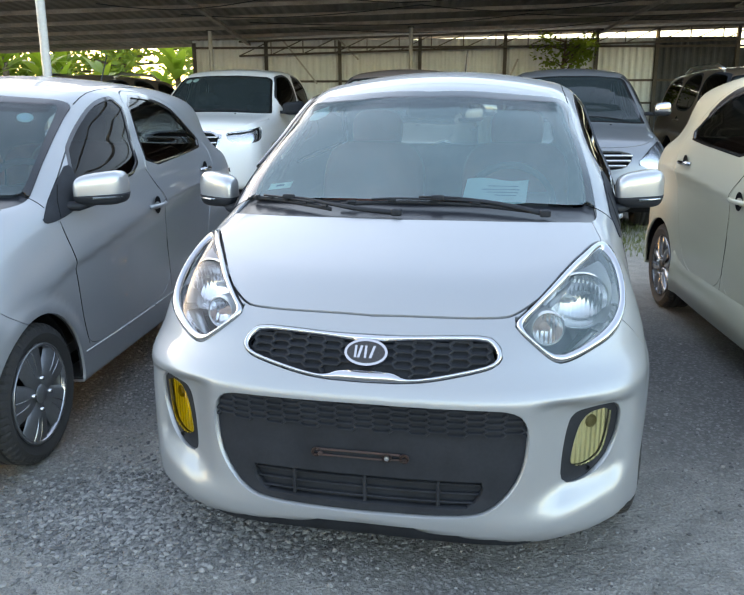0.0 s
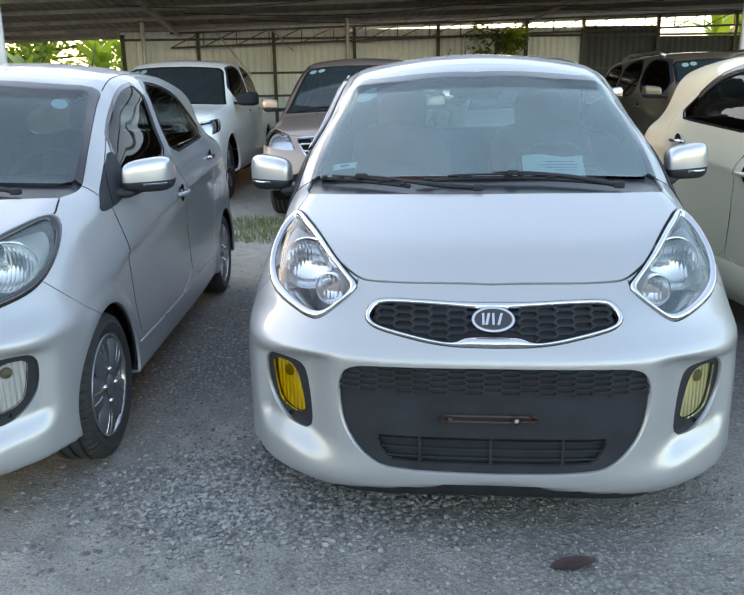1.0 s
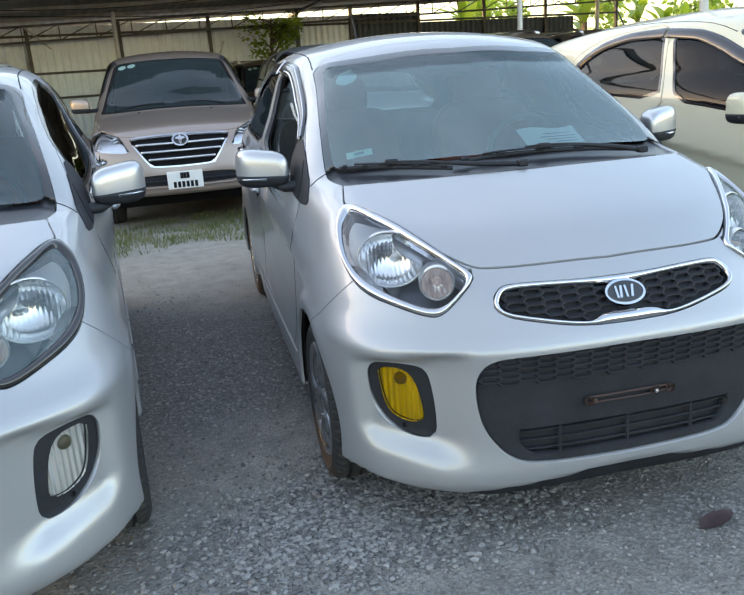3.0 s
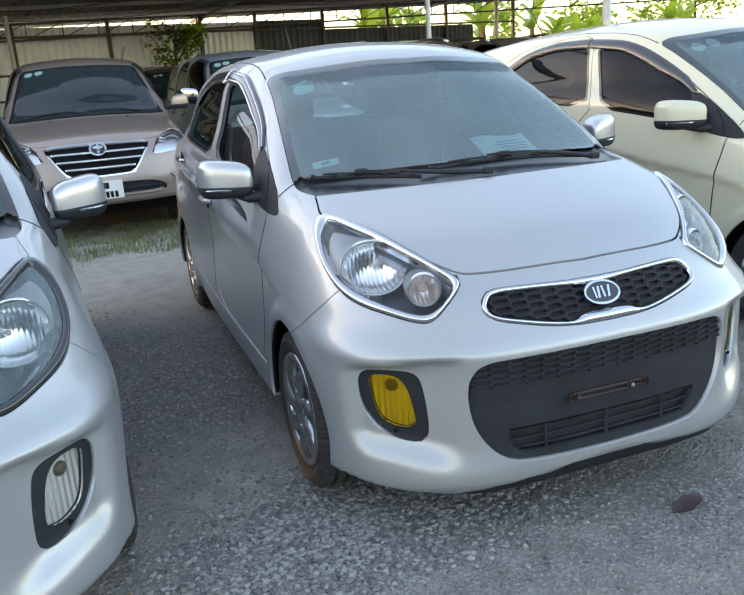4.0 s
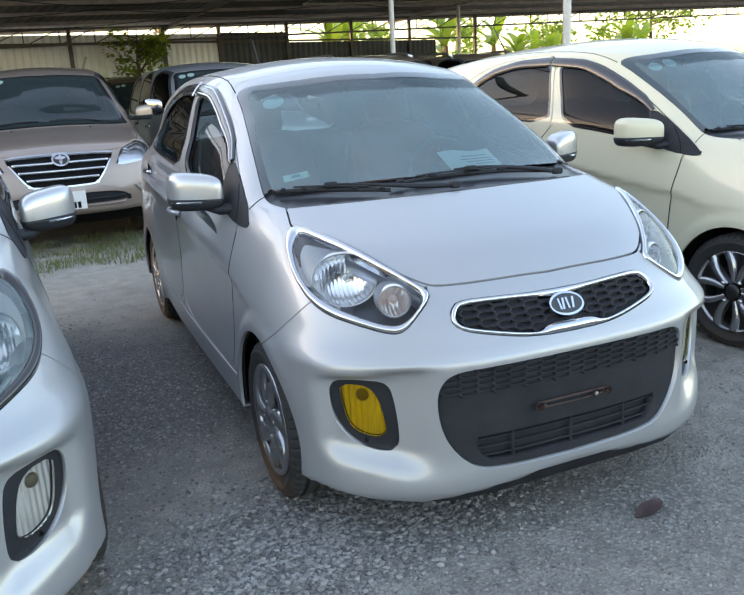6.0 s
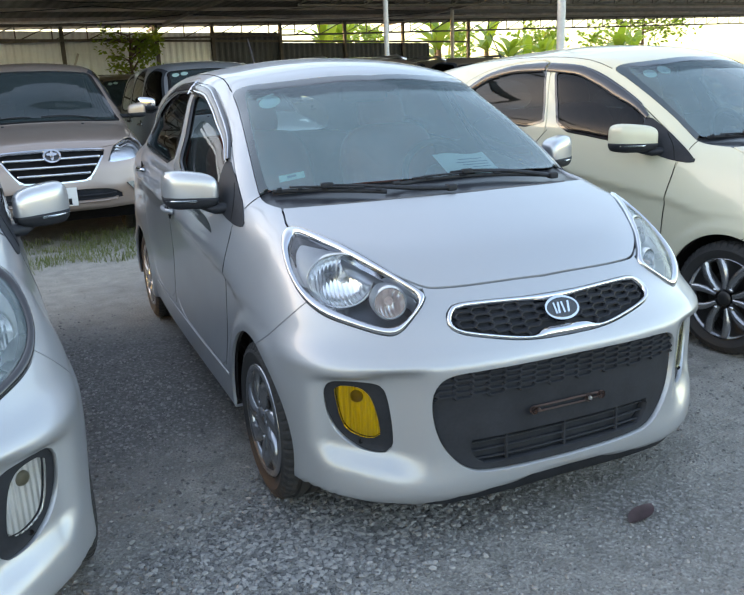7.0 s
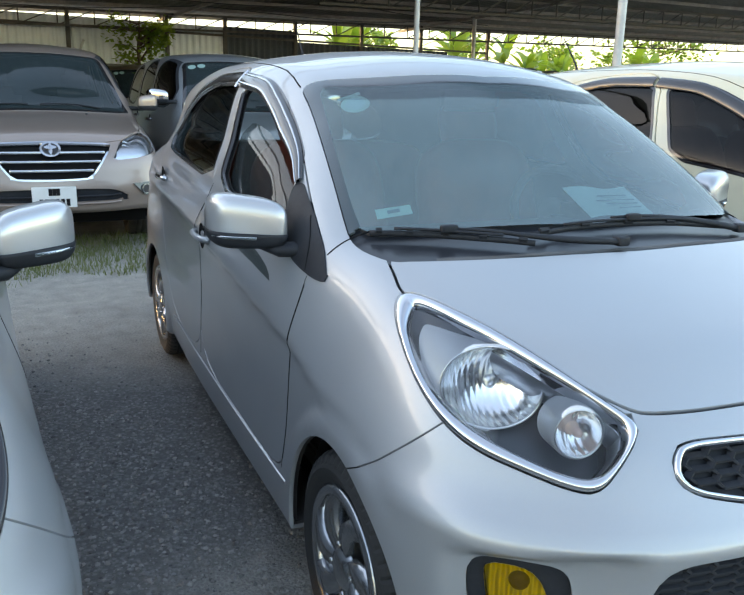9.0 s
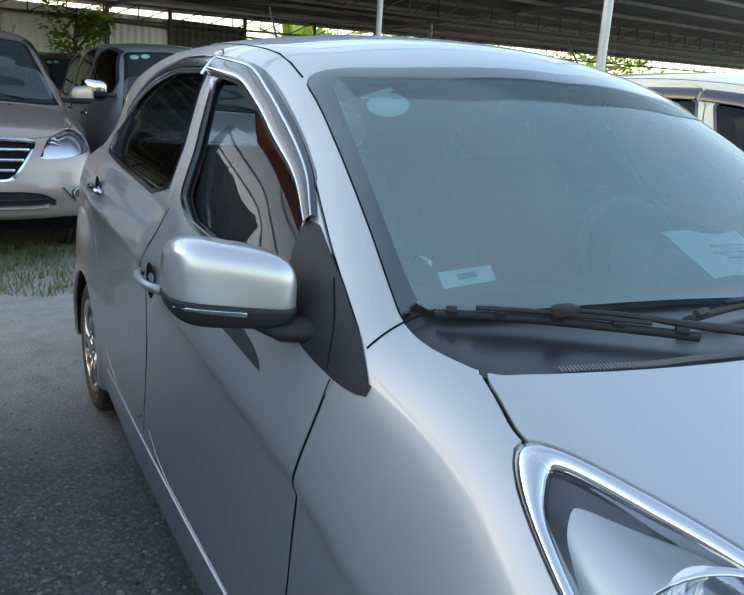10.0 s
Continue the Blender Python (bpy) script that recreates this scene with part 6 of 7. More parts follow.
    for z in np.linspace(min(zs), max(zs), s["bars"] + 2)[1:-1]:
        xs = np.linspace(-0.6, 0.6, 61)
        xs = xs[inside_by(wide, xs, np.full_like(xs, z)) < -0.005]
        if len(xs) > 3:
            p = skin.front_at(xs, np.full_like(xs, z))
            part("grille_bar", tube([(a, b - 0.004, c) for a, b, c in p], 0.011, 8, flat=1.1), s.get("bar_mat", CHROME), g, "chrome bar", True)
    zb = s["badge"]
    b = part("badge", front_plate(skin, oval(0, zb, 0.075, 0.052, 28), 0.03, 0.04), CHROME, car, "oval chrome badge")
    part("badge_field", front_plate(skin, oval(0, zb, 0.058, 0.038, 28), 0.033, 0.004), GLOSS_BLACK, b)
    part("badge_bar", front_plate(skin, oval(0, zb + 0.01, 0.045, 0.012, 20), 0.036, 0.004), CHROME, b)
    part("badge_bar", front_plate(skin, oval(0, zb, 0.014, 0.038, 20), 0.037, 0.004), CHROME, b)
    skin.piece("lower_intake", ["intake"], PLASTIC, car, lift=-0.02, skirt=0.03)
    low = min(b for _, b in s["intake"])
    xs = np.linspace(-0.5, 0.5, 41)
    for dz, r, mat in ((-0.012, 0.010, paint), (0.045, 0.008, PLASTIC)):
        q = skin.front_at(xs, low + dz + 0.12 * np.clip(np.abs(xs) - 0.42, 0, 1) ** 1.0)
        part("bumper_trim", tube([(a, b - 0.004, c) for a, b, c in q], r, 8), mat, car, "", True)
    for sd in (-1, 1):
        if s.get("fog"):
            fx, fz = s["fog"]
            f = part("fog_lamp", front_plate(skin, [(sd * a, b) for a, b in [(fx - 0.105, fz + 0.045), (fx + 0.085, fz + 0.055), (fx + 0.090, fz - 0.005), (fx + 0.03, fz - 0.050), (fx - 0.02, fz - 0.045)]], 0.020, 0.04), GLOSS_BLACK, car, "round fog lamp in a black surround")
            part("fog_ring", front_plate(skin, [(sd * a, b) for a, b in oval(fx - 0.005, fz, 0.036, 0.036, 24)], 0.026, 0.01), DULL_CHROME, f)
            part("fog_lens", front_plate(skin, [(sd * a, b) for a, b in oval(fx - 0.005, fz, 0.030, 0.030, 24)], 0.0285, 0.004), SMOKE, f)
    pw, ph, zp = s["plate"]
    q = skin.front_at([0.0], [zp])[0]
    plate = part("number_plate", boxed((-pw / 2, q[1] - 0.022, zp - ph / 2), (pw / 2, q[1] - 0.012, zp + ph / 2), 0.003), PLATE, car, "white number plate with dark bars")
    rows = ((0.25, 0.13), (-0.25, 0.36)) if ph > 0.13 else ((0.0, 0.42),)
    for o, half in rows:
        n = 3 if half < 0.2 else 6
        for i in range(n):
            x = (i - (n - 1) / 2) * 2 * half * pw / n
            part("plate_bar", boxed((x - pw * 0.042, q[1] - 0.0245, zp + o * ph - ph * 0.17), (x + pw * 0.042, q[1] - 0.0222, zp + o * ph + ph * 0.17)), GLOSS_BLACK, plate)
    for x0 in (-0.35, 0.25):
        a = np.array([(x0 + 0.5 * k - 0.25, s["wiper"] + 0.02 * math.sin(k * 3.1), 0.9) for k in np.linspace(0, 1, 8)])
        p = shell.meet(a, a + (0, 0, 0.8))
        part("wiper", tube([tuple(v + np.array((0, 0, 0.012))) for v in p], 0.008, 6), PLASTIC, car, "", True)
    for x in (-0.38, 0.38):
        seat = part("front_seat", boxed((x - 0.25, 2.05, 0.75), (x + 0.25, 2.25, 1.28), 0.07), SEAT_DARK, car, "", True)
        part("head_rest", boxed((x - 0.13, 2.15, 1.28), (x + 0.13, 2.24, 1.46), 0.04), SEAT_DARK, seat, "", True)
    part("dashboard", boxed((-0.7, 1.15, 0.8), (0.7, 1.55, 1.06), 0.06), CABIN, car, "", True)
    part("underbody", boxed((-0.75, 0.3, 0.22), (0.75, shell.length - 0.3, 0.36), 0.03), DARK, car)
    for x in (-0.36, 0.36):
        a = np.array([(x, s["wiper"] - 0.17, 0.8)])
        q = shell.meet(a, a + (0, 0, 0.6))[0]
        part("washer_nozzle", moved(lathe([(0.0, 0.010), (0.010, 0.008), (0.016, -0.004)], 10, "z"), Matrix.Translation(tuple(q))), PLASTIC, car, "", True)
    for x, y in s.get("stickers", ()):
        a = np.array([(u, v, 1.0) for u, v in oval(x, y, 0.042, 0.040, 20)])
        q = shell.meet(a, a + (0, 0, 0.9))
        part("round_sticker", (list(q + shell.normal(q) * 0.003), [tuple(range(20))]), STICKER_DIM, car, "round pale sticker on the windscreen")
    if s.get("rails"):
        for sd in (-1, 1):
            part("roof_rail", tube([(sd * 0.62, 2.35, s["rails"] - 0.04), (sd * 0.62, 2.6, s["rails"] + 0.02), (sd * 0.62, 3.8, s["rails"] + 0.02), (sd * 0.60, 4.15, s["rails"] - 0.04)], 0.022, 8), DULL_CHROME, car, "", True)
    return car


MPV = Shell(
    top=curve((-0.5, 0.55), (0.0, 0.80), (0.15, 0.895), (0.35, 0.965), (0.7, 1.035), (1.05, 1.09), (1.15, 1.13), (1.5, 1.39), (1.85, 1.60), (2.1, 1.67), (2.6, 1.715), (3.2, 1.72), (4.0, 1.69), (4.5, 1.62), (5.2, 1.4)),
    bend=curve((0.0, 0.12), (5.0, 0.15)), drop=curve((0.0, 0.05), (1.2, 0.06), (2.0, 0.13), (5.0, 0.13)),
    sides=[(0.0, curve((0.0, 0.78), (5.0, 0.80))), (0.4, curve((0.0, 0.83), (0.9, 0.865), (5.0, 0.85))), (0.75, curve((0.0, 0.82), (1.0, 0.865), (2.5, 0.88), (5.0, 0.84))), (1.0, curve((0.0, 0.76), (1.0, 0.82), (2.5, 0.865), (5.0, 0.82))), (1.15, curve((0.0, 0.70), (1.2, 0.785), (2.5, 0.835), (5.0, 0.80))), (1.6, curve((0.0, 0.55), (1.9, 0.645), (2.5, 0.69), (5.0, 0.66))), (1.9, curve((0.0, 0.4), (5.0, 0.45)))],
    front=curve((0.0, 0.20), (0.22, 0.07), (0.36, 0.025), (0.50, 0.02), (0.62, 0.04), (0.75, 0.07), (0.9, 0.15), (1.1, 0.40), (1.8, 1.2)), bow=(0.12, 0.20),
    rear=curve((0.0, 4.45), (0.6, 4.56), (1.1, 4.50), (1.8, 4.25)), rear_bow=0.2, bottom=curve((0.0, 0.335), (0.45, 0.33), (0.9, 0.26), (5.0, 0.27)), soft=(0.12, 0.12, 0.04), length=4.6, width=0.9, height=1.76, core=((1.2, 3.9), (0.6, 0.9)))
SUV = Shell(
    top=curve((-0.5, 0.70), (0.0, 0.93), (0.12, 1.01), (0.4, 1.075), (1.1, 1.15), (1.25, 1.185), (1.6, 1.43), (1.95, 1.65), (2.2, 1.72), (3.0, 1.76), (4.2, 1.73), (4.8, 1.66), (5.5, 1.4)),
    bend=curve((0.0, 0.10), (5.5, 0.12)), drop=curve((0.0, 0.04), (1.3, 0.05), (2.0, 0.11), (5.5, 0.11)),
    sides=[(0.0, curve((0.0, 0.80), (5.5, 0.82))), (0.5, curve((0.0, 0.88), (1.0, 0.92), (5.5, 0.90))), (0.85, curve((0.0, 0.87), (1.0, 0.915), (2.5, 0.92), (5.5, 0.89))), (1.1, curve((0.0, 0.80), (1.2, 0.86), (2.5, 0.885), (5.5, 0.86))), (1.25, curve((0.0, 0.72), (1.3, 0.82), (2.5, 0.86), (5.5, 0.83))), (1.65, curve((0.0, 0.55), (2.0, 0.68), (2.6, 0.73), (5.5, 0.70))), (2.0, curve((0.0, 0.4), (5.5, 0.5)))],
    front=curve((0.0, 0.25), (0.25, 0.10), (0.40, 0.03), (0.60, 0.02), (0.80, 0.03), (0.95, 0.08), (1.1, 0.22), (1.3, 0.6), (1.9, 1.3)), bow=(0.10, 0.14),
    rear=curve((0.0, 4.75), (0.6, 4.85), (1.1, 4.80), (1.8, 4.55)), rear_bow=0.15, bottom=curve((0.0, 0.30), (5.5, 0.34)), soft=(0.11, 0.11, 0.06), length=4.9, width=0.95, height=1.8, core=((1.3, 4.2), (0.7, 0.95)))
PICKUP = Shell(
    top=curve((-0.5, 0.74), (0.0, 0.97), (0.12, 1.045), (0.4, 1.11), (1.1, 1.185), (1.25, 1.22), (1.6, 1.46), (1.95, 1.69), (2.2, 1.76), (2.8, 1.79), (3.25, 1.76), (3.5, 1.68), (3.62, 1.35), (3.72, 1.18), (4.2, 1.16), (5.3, 1.16), (5.8, 1.1)),
    bend=SUV.bend, drop=SUV.drop, sides=SUV.sides, front=SUV.front, bow=SUV.bow,
    rear=curve((0.0, 5.1), (0.6, 5.25), (1.1, 5.25), (1.8, 5.2)), rear_bow=0.08, bottom=SUV.bottom, soft=(0.10, 0.11, 0.06), length=5.3, width=0.95, height=1.8, core=((1.3, 4.6), (0.7, 0.95)))
mpv_spec = dict(
    hood=[(0.0, 0.16), (0.45, 0.19), (0.72, 0.36), (0.78, 1.0), (0.70, 1.10), (0.4, 1.06), (0.0, 1.05)],
    screen=[(0.0, 1.86), (0.40, 1.90), (0.575, 1.95), (0.61, 1.72), (0.71, 1.32), (0.765, 1.16), (0.40, 1.09), (0.0, 1.075)],
    windows=[[(1.32, 1.14), (1.90, 1.53), (2.02, 1.585), (2.45, 1.62), (2.42, 1.13)], [(2.54, 1.62), (3.30, 1.61), (3.32, 1.13), (2.52, 1.13)], [(3.42, 1.60), (4.05, 1.54), (4.22, 1.20), (4.10, 1.14), (3.43, 1.13)]],
    axles=(0.92, 3.67), r=0.325, handles=((2.33, 0.98), (3.22, 1.0)), handle_mat=CHROME, lamp=[(0.405, 0.745), (0.425, 0.768), (0.525, 0.872), (0.66, 0.912), (0.80, 0.945), (0.865, 0.915), (0.85, 0.83), (0.815, 0.80), (0.70, 0.778), (0.56, 0.757)],
    grille=[(0.0, 0.868), (0.30, 0.862), (0.445, 0.852), (0.430, 0.825), (0.290, 0.622), (0.250, 0.607), (0.0, 0.602)], intake=[(0.0, 0.528), (0.38, 0.528), (0.50, 0.505), (0.57, 0.455), (0.52, 0.430), (0.0, 0.425)],
    frame=0.014, lamp_mat=BOWL, bars=3, stickers=((-0.50, 1.80), (-0.40, 1.795)), badge=0.815, plate=(0.32, 0.16, 0.472), mirror=(0.95, 1.38, 1.17), wiper=1.16, fog=(0.705, 0.508))
grey_spec = dict(mpv_spec, grille=[(0.0, 0.845), (0.50, 0.835), (0.46, 0.72), (0.38, 0.665), (0.0, 0.655)], lamp=[(0.46, 0.72), (0.55, 0.80), (0.66, 0.87), (0.85, 0.935), (0.88, 0.90), (0.86, 0.76), (0.76, 0.67), (0.60, 0.66)], plate=(0.47, 0.11, 0.47), bar_mat=DULL_CHROME, frame_mat=GREY, frame=0.018, bars=3, mirror_mat=CHROME, mirror=(0.95, 1.38, 1.23))
suv_spec = dict(
    hood=[(0.0, 0.14), (0.5, 0.16), (0.78, 0.30), (0.83, 1.05), (0.75, 1.16), (0.4, 1.13), (0.0, 1.12)],
    screen=[(0.0, 1.92), (0.40, 1.95), (0.64, 2.0), (0.675, 1.8), (0.76, 1.4), (0.80, 1.24), (0.40, 1.17), (0.0, 1.155)],
    windows=[[(1.45, 1.21), (1.98, 1.58), (2.10, 1.63), (2.60, 1.66), (2.58, 1.20)], [(2.70, 1.66), (3.45, 1.65), (3.60, 1.40), (3.55, 1.20), (2.68, 1.20)], [(3.65, 1.64), (4.35, 1.60), (4.5, 1.30), (4.40, 1.22), (3.72, 1.20)]],
    axles=(0.92, 3.72), r=0.375, handles=((2.45, 1.05), (3.35, 1.06)), lamp=[(0.42, 0.95), (0.60, 0.985), (0.85, 1.01), (0.90, 0.96), (0.84, 0.88), (0.62, 0.85), (0.46, 0.84)],
    grille=[(0.0, 0.98), (0.44, 0.965), (0.42, 0.80), (0.36, 0.74), (0.0, 0.73)], intake=[(0.0, 0.58), (0.55, 0.58), (0.60, 0.50), (0.0, 0.46)],
    bars=3, stickers=((-0.52, 1.86), (-0.42, 1.855)), badge=0.86, plate=(0.34, 0.165, 0.58), mirror=(1.03, 1.52, 1.24), wiper=1.23, rails=1.74)
pickup_spec = dict(suv_spec, rails=0, windows=[[(1.45, 1.23), (1.98, 1.60), (2.10, 1.655), (2.58, 1.69), (2.56, 1.22)], [(2.68, 1.69), (3.15, 1.665), (3.38, 1.54), (3.42, 1.30), (3.35, 1.23), (2.66, 1.22)]], mirror_mat=PLASTIC, mirror_size=(0.13, 0.07, 0.085), lamp_mat=BOWL, axles=(0.92, 4.14), lamp=[(0.44, 0.965), (0.60, 0.985), (0.85, 1.02), (0.93, 1.02), (0.92, 0.95), (0.84, 0.87), (0.62, 0.845), (0.47, 0.86)])

bronze_van = build_vehicle("people_carrier", "bronze people carrier with a wide chrome grille", MPV, BRONZE, mpv_spec)
bronze_van.matrix_world = pose(-0.125, 7.80, 0, 0, 0, -9.5)
grey_van = build_vehicle("people_carrier", "grey people carrier with a slatted grille", MPV, GREY, grey_spec)
grey_van.matrix_world = pose(1.96, 7.78, 0, 0, 0, -9)
pickup = build_vehicle("pickup_truck", "white double-cab pickup truck under the shed roof", PICKUP, WHITE, pickup_spec)
pickup.matrix_world = pose(-2.36, 9.35, 0, 0, 0, -6)
suv = build_vehicle("off_road_car", "dark brown off-road car with roof rails", SUV, BROWN, suv_spec)
suv.matrix_world = pose(4.68, 7.95, 0, 0, 0, -6)
for x, y, a, label in ((7.0, 8.3, -8, "dark off-road car with roof rails in shade"), (9.3, 8.6, -8, "dark off-road car with roof rails in shade"), (11.8, 8.6, -8, "dark off-road car with roof rails in shade"), (-5.0, 10.2, -6, "dark brown off-road car below banana plants"), (3.2, 14.0, -4, "dark brown off-road car in the back row")):
    tagged(copy_thing(suv, pose(x, y, 0, 0, 0, a)), label)


# ---- fittings, papers and small things ----
def screen_patch(outline, lift):
    a = np.array([(x, y, 0.75) for x, y in outline])
    p = HATCH.meet(a, a + (0, 0, 0.75))
    return list(p + HATCH.normal(p) * lift), [tuple(range(len(outline)))]


disc = part("round_sticker", screen_patch(oval(-0.452, 1.335, 0.042, 0.040, 28), -0.003), STICKER, hatch, "round pale green sticker inside the windscreen")
part("sticker_ring", screen_patch(oval(-0.452, 1.335, 0.030, 0.028, 24), -0.0015), PAPER, disc)
part("sticker_tab", screen_patch([(-0.49, 1.385), (-0.42, 1.385), (-0.42, 1.372), (-0.49, 1.372)], -0.003), STICKER, disc)
card = part("card_holder", screen_patch([(-0.552, 0.945), (-0.462, 0.932), (-0.458, 0.958), (-0.548, 0.972)], -0.003), STICKER, hatch, "small white card stuck low on the windscreen")
part("card_bar", screen_patch([(-0.522, 0.950), (-0.490, 0.946), (-0.489, 0.955), (-0.521, 0.959)], -0.0015), INK, card)

xs = np.linspace(-0.50, 0.50, 33)
rows = []
for k in np.linspace(0, 1, 7):
    y = np.interp(np.abs(xs), [0, 0.30, 0.45, 0.52], [1.335, 1.365, 1.42, 1.47]) + 0.012 - 0.085 * k
    a = np.stack([xs, y, np.full(33, 0.9)], 1)
    q = HATCH.meet(a, a + (0, 0, 0.7))
    rows.append(q + HATCH.normal(q) * 0.0015)
band = (list(np.concatenate(rows)), [(j * 33 + i + 33, j * 33 + i + 34, j * 33 + i + 1, j * 33 + i) for j in range(6) for i in range(32)])
for car in (hatch, left_car, cream_car):
    part("sun_band", band, SUN_BAND, car, "tinted band along the top of the windscreen", True)

for car, spots in ((cream_car, ((-0.46, 1.36, 0.036), (-0.37, 1.345, 0.036))), (left_car, ((0.44, 1.31, 0.034),))):
    for x, y, r in spots:
        d = part("round_sticker", screen_patch(oval(x, y, r, r, 24), -0.003), STICKER, car, "round pale green sticker inside the windscreen")
        part("sticker_ring", screen_patch(oval(x, y, r * 0.62, r * 0.62, 20), -0.0015), PAPER, d)

pm = Matrix.Translation((0.285, 1.09, 0.985)) @ Matrix.Rotation(radians(-3), 4, "Z") @ Matrix.Rotation(radians(18), 4, "X")
pv = [pm @ Vector((-0.115 + 0.23 * i / 8, -0.085 + 0.17 * j / 4, 0.006 * math.sin(i * 0.8) + 0.004 * j)) for j in range(5) for i in range(9)]
pf = [(j * 9 + i, j * 9 + i + 1, j * 9 + i + 10, j * 9 + i + 9) for j in range(4) for i in range(8)]
paper = tagged(part("paper_sheet", (pv, pf), PAPER, None, "", True), "pale blue printed paper lying on a dashboard", "paper")
paper.matrix_world = hatch.matrix_world
lines = []
for k, (y, x0, x1) in enumerate(((0.055, -0.10, -0.07), (0.02, -0.03, 0.08), (-0.01, -0.05, 0.09), (-0.035, -0.03, 0.085), (-0.06, 0.0, 0.08))):
    q = [pm @ Vector((x, yy, 0.016)) for x, yy in ((x0, y), (x1, y), (x1, y + 0.007), (x0, y + 0.007))]
    part("print_bar", (q, [(0, 1, 2, 3)]), INK, paper)

# rain visors over the side windows: wide over the top, narrow at the front end
for car, sides, metal in ((hatch, (-1,), True), (cream_car, (-1, 1), False)):
    for s in sides:
        for run, w0 in ((((1.192, 1.060), (1.28, 1.116), (1.43, 1.186), (1.58, 1.252), (1.74, 1.307), (1.83, 1.318), (1.945, 1.328)), 0.010), (((1.965, 1.332), (2.20, 1.330), (2.42, 1.300), (2.56, 1.25), (2.67, 1.185)), 0.024)):
            wide = lambda u, w0=w0: w0 + (0.0235 - w0) * min(1.0, u / 0.35)
            v = part("rain_visor", strip_on_side(hatch_skin, run, s, 0.004, wide, 0.009), VISOR, car, "smoky plastic rain visor", True)
            if metal:
                for o, w, h in ((-0.55, 0.20, 0.0095), (0.55, 0.13, 0.0095)):
                    part("chrome_strip", strip_on_side(hatch_skin, run, s, h, lambda u, w=w, wide=wide: wide(u) * w, 0.004, shift=lambda u, o=o, wide=wide: wide(u) * o), CHROME, v, "", True)
        if metal:
            part("visor_clip", strip_on_side(hatch_skin, ((1.952, 1.352), (1.955, 1.300)), s, 0.010, 0.008, 0.005, 12), CHROME, v, "", True)

# one front window of the main car is wound down part way
for gl, s in hatch_panes:
    if (gl, s) == ("glass_f", -1):
        pane = hatch_panes[(gl, s)]
        pane.location = (-0.030, -0.062, -0.135)
        pane.material_slots[0].link = "OBJECT"
        pane.material_slots[0].material = HALF_DOWN
        tagged(pane, "clear side window wound half down")

# number plate bracket with two bolts
bracket_at = lambda x, z: hatch_skin.front_at([x], [z])[0][1] - 0.006
rust_strip = joined(tube([(-0.128, bracket_at(0, 0.4) + 0.012, 0.408), (0.10, bracket_at(0, 0.4) + 0.012, 0.408)], 0.0035, 6), tube([(-0.128, bracket_at(0, 0.4) + 0.012, 0.392), (0.04, bracket_at(0, 0.4) + 0.012, 0.391), (0.12, bracket_at(0, 0.4) + 0.012, 0.396)], 0.003, 6), *[moved(lathe([(0.013, 0.0), (0.013, 0.006), (0.006, 0.007), (0.006, 0.0)], 16, "y"), Matrix.Translation((x, bracket_at(0, 0.4) + 0.006, 0.400))) for x in (-0.128, 0.066, 0.112)])
br = part("plate_bracket", rust_strip, RUST, hatch, "rusty empty number plate bracket")
for x in (-0.115, 0.066):
    part("bolt", moved(lathe([(0.0, -0.006), (0.006, -0.005), (0.007, 0.0)], 12, "y"), Matrix.Translation((x, bracket_at(0, 0.40) + 0.005, 0.400))), DULL_CHROME if x > 0 else RUST, br)

# sill skirt of the cream car
for s in (-1, 1):
    c = hatch_skin.side_at(np.linspace(1.0, 2.72, 24), np.full(24, 0.27))
    prof = [(0.0, 0.36), (0.012, 0.34), (0.022, 0.27), (0.016, 0.185), (-0.02, 0.175)]
    v = [(s * (p[0] + o), p[1], z + (0.06 * max(0, (p[1] - 2.5) / 0.22) if z > 0.3 else 0)) for p in c for o, z in prof]
    f = [(i * 5 + k, i * 5 + k + 1, i * 5 + 6 + k, i * 5 + 5 + k) for i in range(23) for k in range(4)]
    part("side_skirt", (v, f), CREAM, cream_car, "", True)

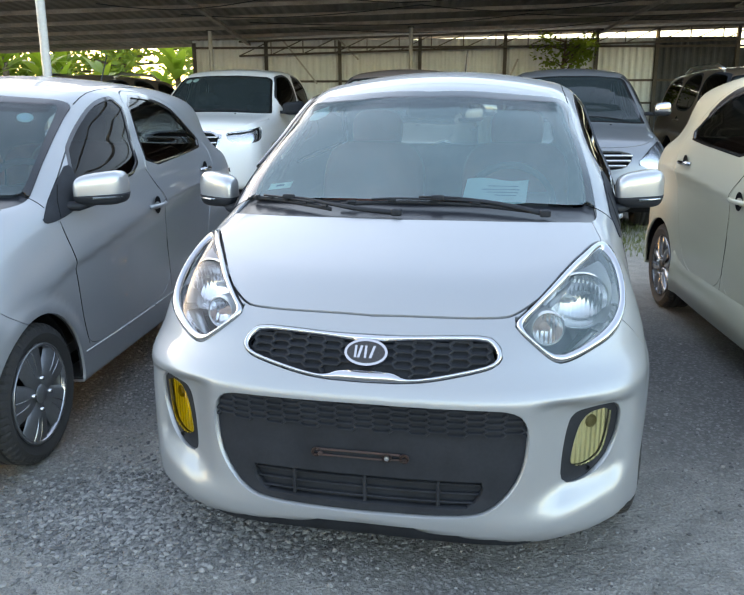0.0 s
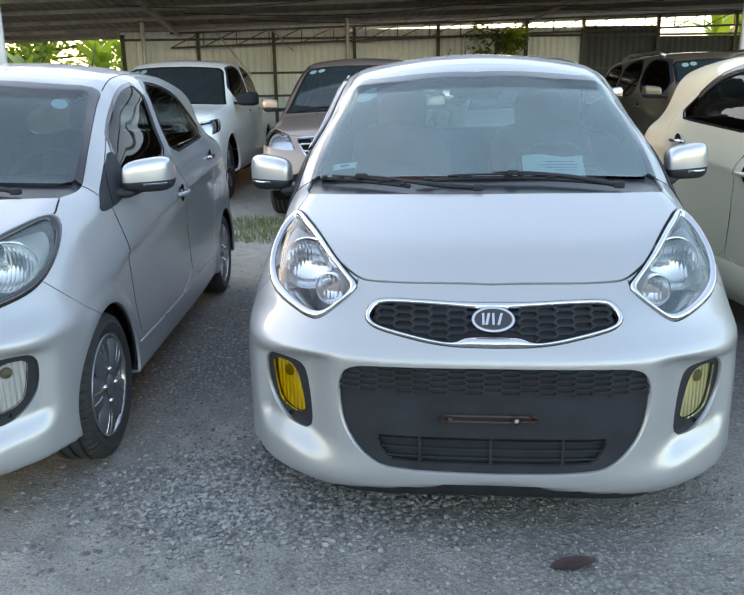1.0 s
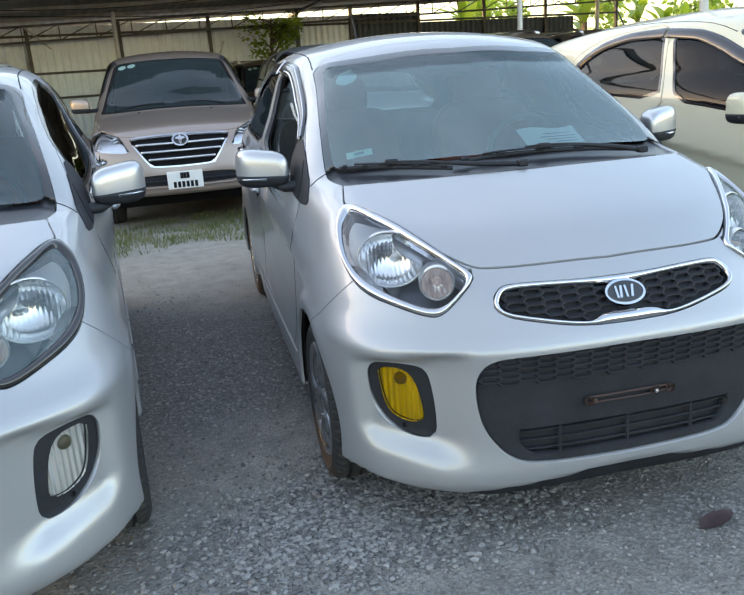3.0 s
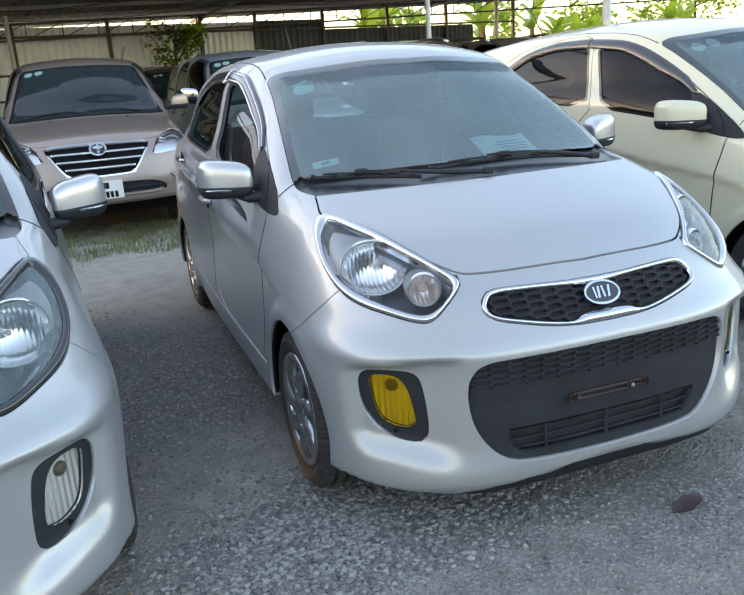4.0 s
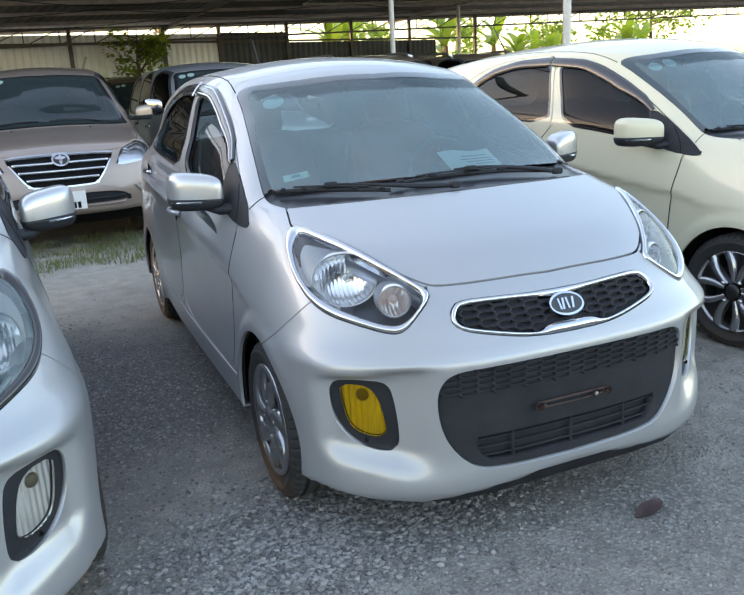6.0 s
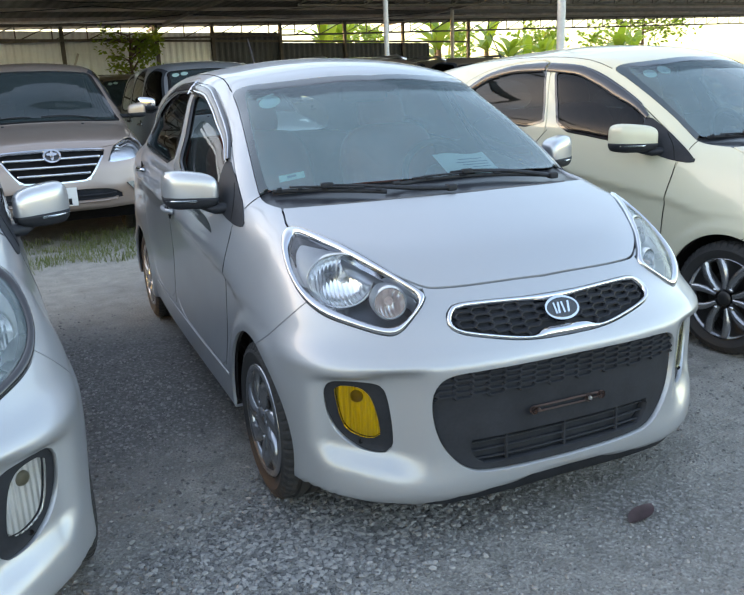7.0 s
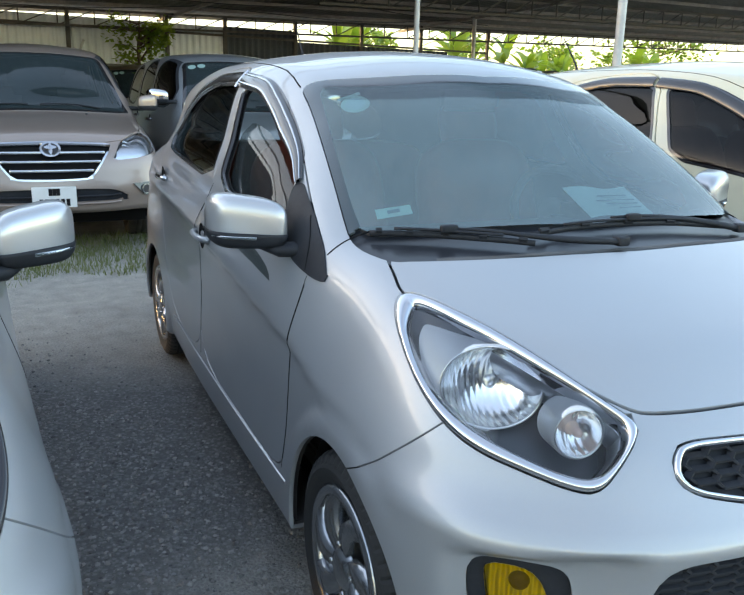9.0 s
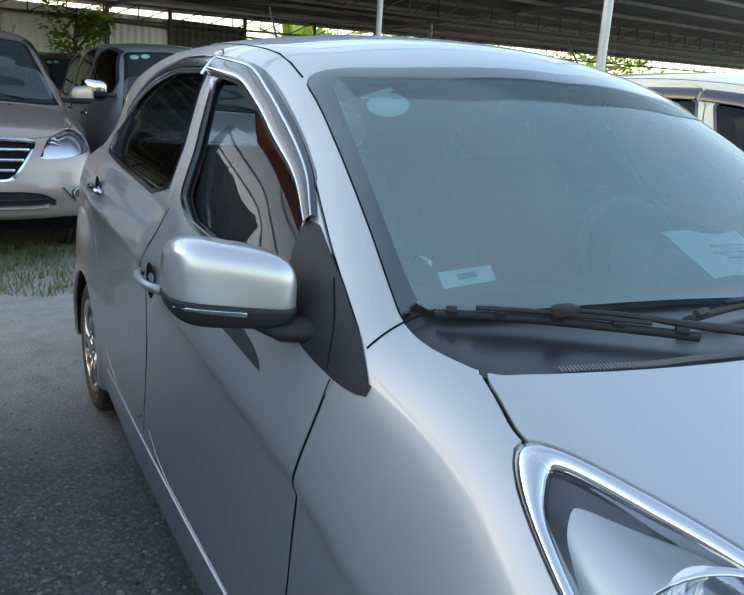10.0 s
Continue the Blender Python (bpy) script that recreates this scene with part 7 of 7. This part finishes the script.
# a fallen leaf
lv, lf = [], []
for i in range(13):
    t = i / 12
    w = 0.030 * math.sin(math.pi * min(1.0, 0.04 + 0.94 * t)) ** 0.8
    lv += [(-0.068 + 0.136 * t, -w, 0.006 + 0.006 * math.sin(t * 3)), (-0.068 + 0.136 * t, 0, 0.004 + 0.004 * t), (-0.068 + 0.136 * t, w, 0.008 + 0.004 * t)]
for i in range(12):
    for k in range(2):
        lf.append((i * 3 + k, i * 3 + k + 1, i * 3 + 4 + k, i * 3 + 3 + k))
leaf = tagged(part("fallen_leaf", (lv, lf), DEAD_LEAF, None, "", True), "dry dark red leaf lying on the gravel", "leaf")
leaf.matrix_world = pose(0.20, 1.98, 0.002, 0, 0, 8)


def gravel(n, seed, place, lo, hi):
    """Loose angular stones, pressed a little into the ground."""
    rnd = random.Random(seed)
    shapes = []
    for _ in range(12):
        b = bmesh.new()
        bmesh.ops.create_icosphere(b, subdivisions=1, radius=1.0)
        vs = [Vector((v.co.x * rnd.uniform(0.45, 1.35), v.co.y * rnd.uniform(0.45, 1.1), v.co.z * rnd.uniform(0.3, 0.75))) for v in b.verts]
        shapes.append((vs, [tuple(v.index for v in f.verts) for f in b.faces]))
        b.free()
    verts, faces = [], []
    for _ in range(n):
        x, y = place(rnd)
        s = lo + (hi - lo) * rnd.random() ** 2.6
        sh = rnd.choice(shapes)
        a = rnd.uniform(0, 6.28)
        c, d = math.cos(a) * s, math.sin(a) * s
        k = len(verts)
        verts += [(x + v.x * c - v.y * d, y + v.x * d + v.y * c, s * (v.z + 0.25)) for v in sh[0]]
        faces += [tuple(i + k for i in f) for f in sh[1]]
    return verts, faces


patch = lambda cx, cy, rx, ry: lambda r: (r.gauss(cx, rx), r.gauss(cy, ry))
everywhere = lambda r: (r.uniform(-2.6, 2.8), r.uniform(0.6, 7.5))
for n, seed, place, lo, hi in ((15000, 1, patch(-0.60, 2.50, 0.30, 0.17), 0.0022, 0.013), (3000, 2, patch(0.0, 2.05, 0.60, 0.28), 0.002, 0.007), (3500, 3, everywhere, 0.002, 0.007), (2000, 4, patch(1.4, 2.6, 0.35, 0.9), 0.003, 0.010), (7000, 5, patch(-0.85, 3.9, 0.28, 0.75), 0.0022, 0.010), (3500, 6, patch(0.6, 1.75, 0.9, 0.35), 0.002, 0.007)):
    tagged(part("gravel", gravel(n, seed, place, lo, hi), STONE), "loose grey gravel stones on the yard", "gravel", kind="stuff")
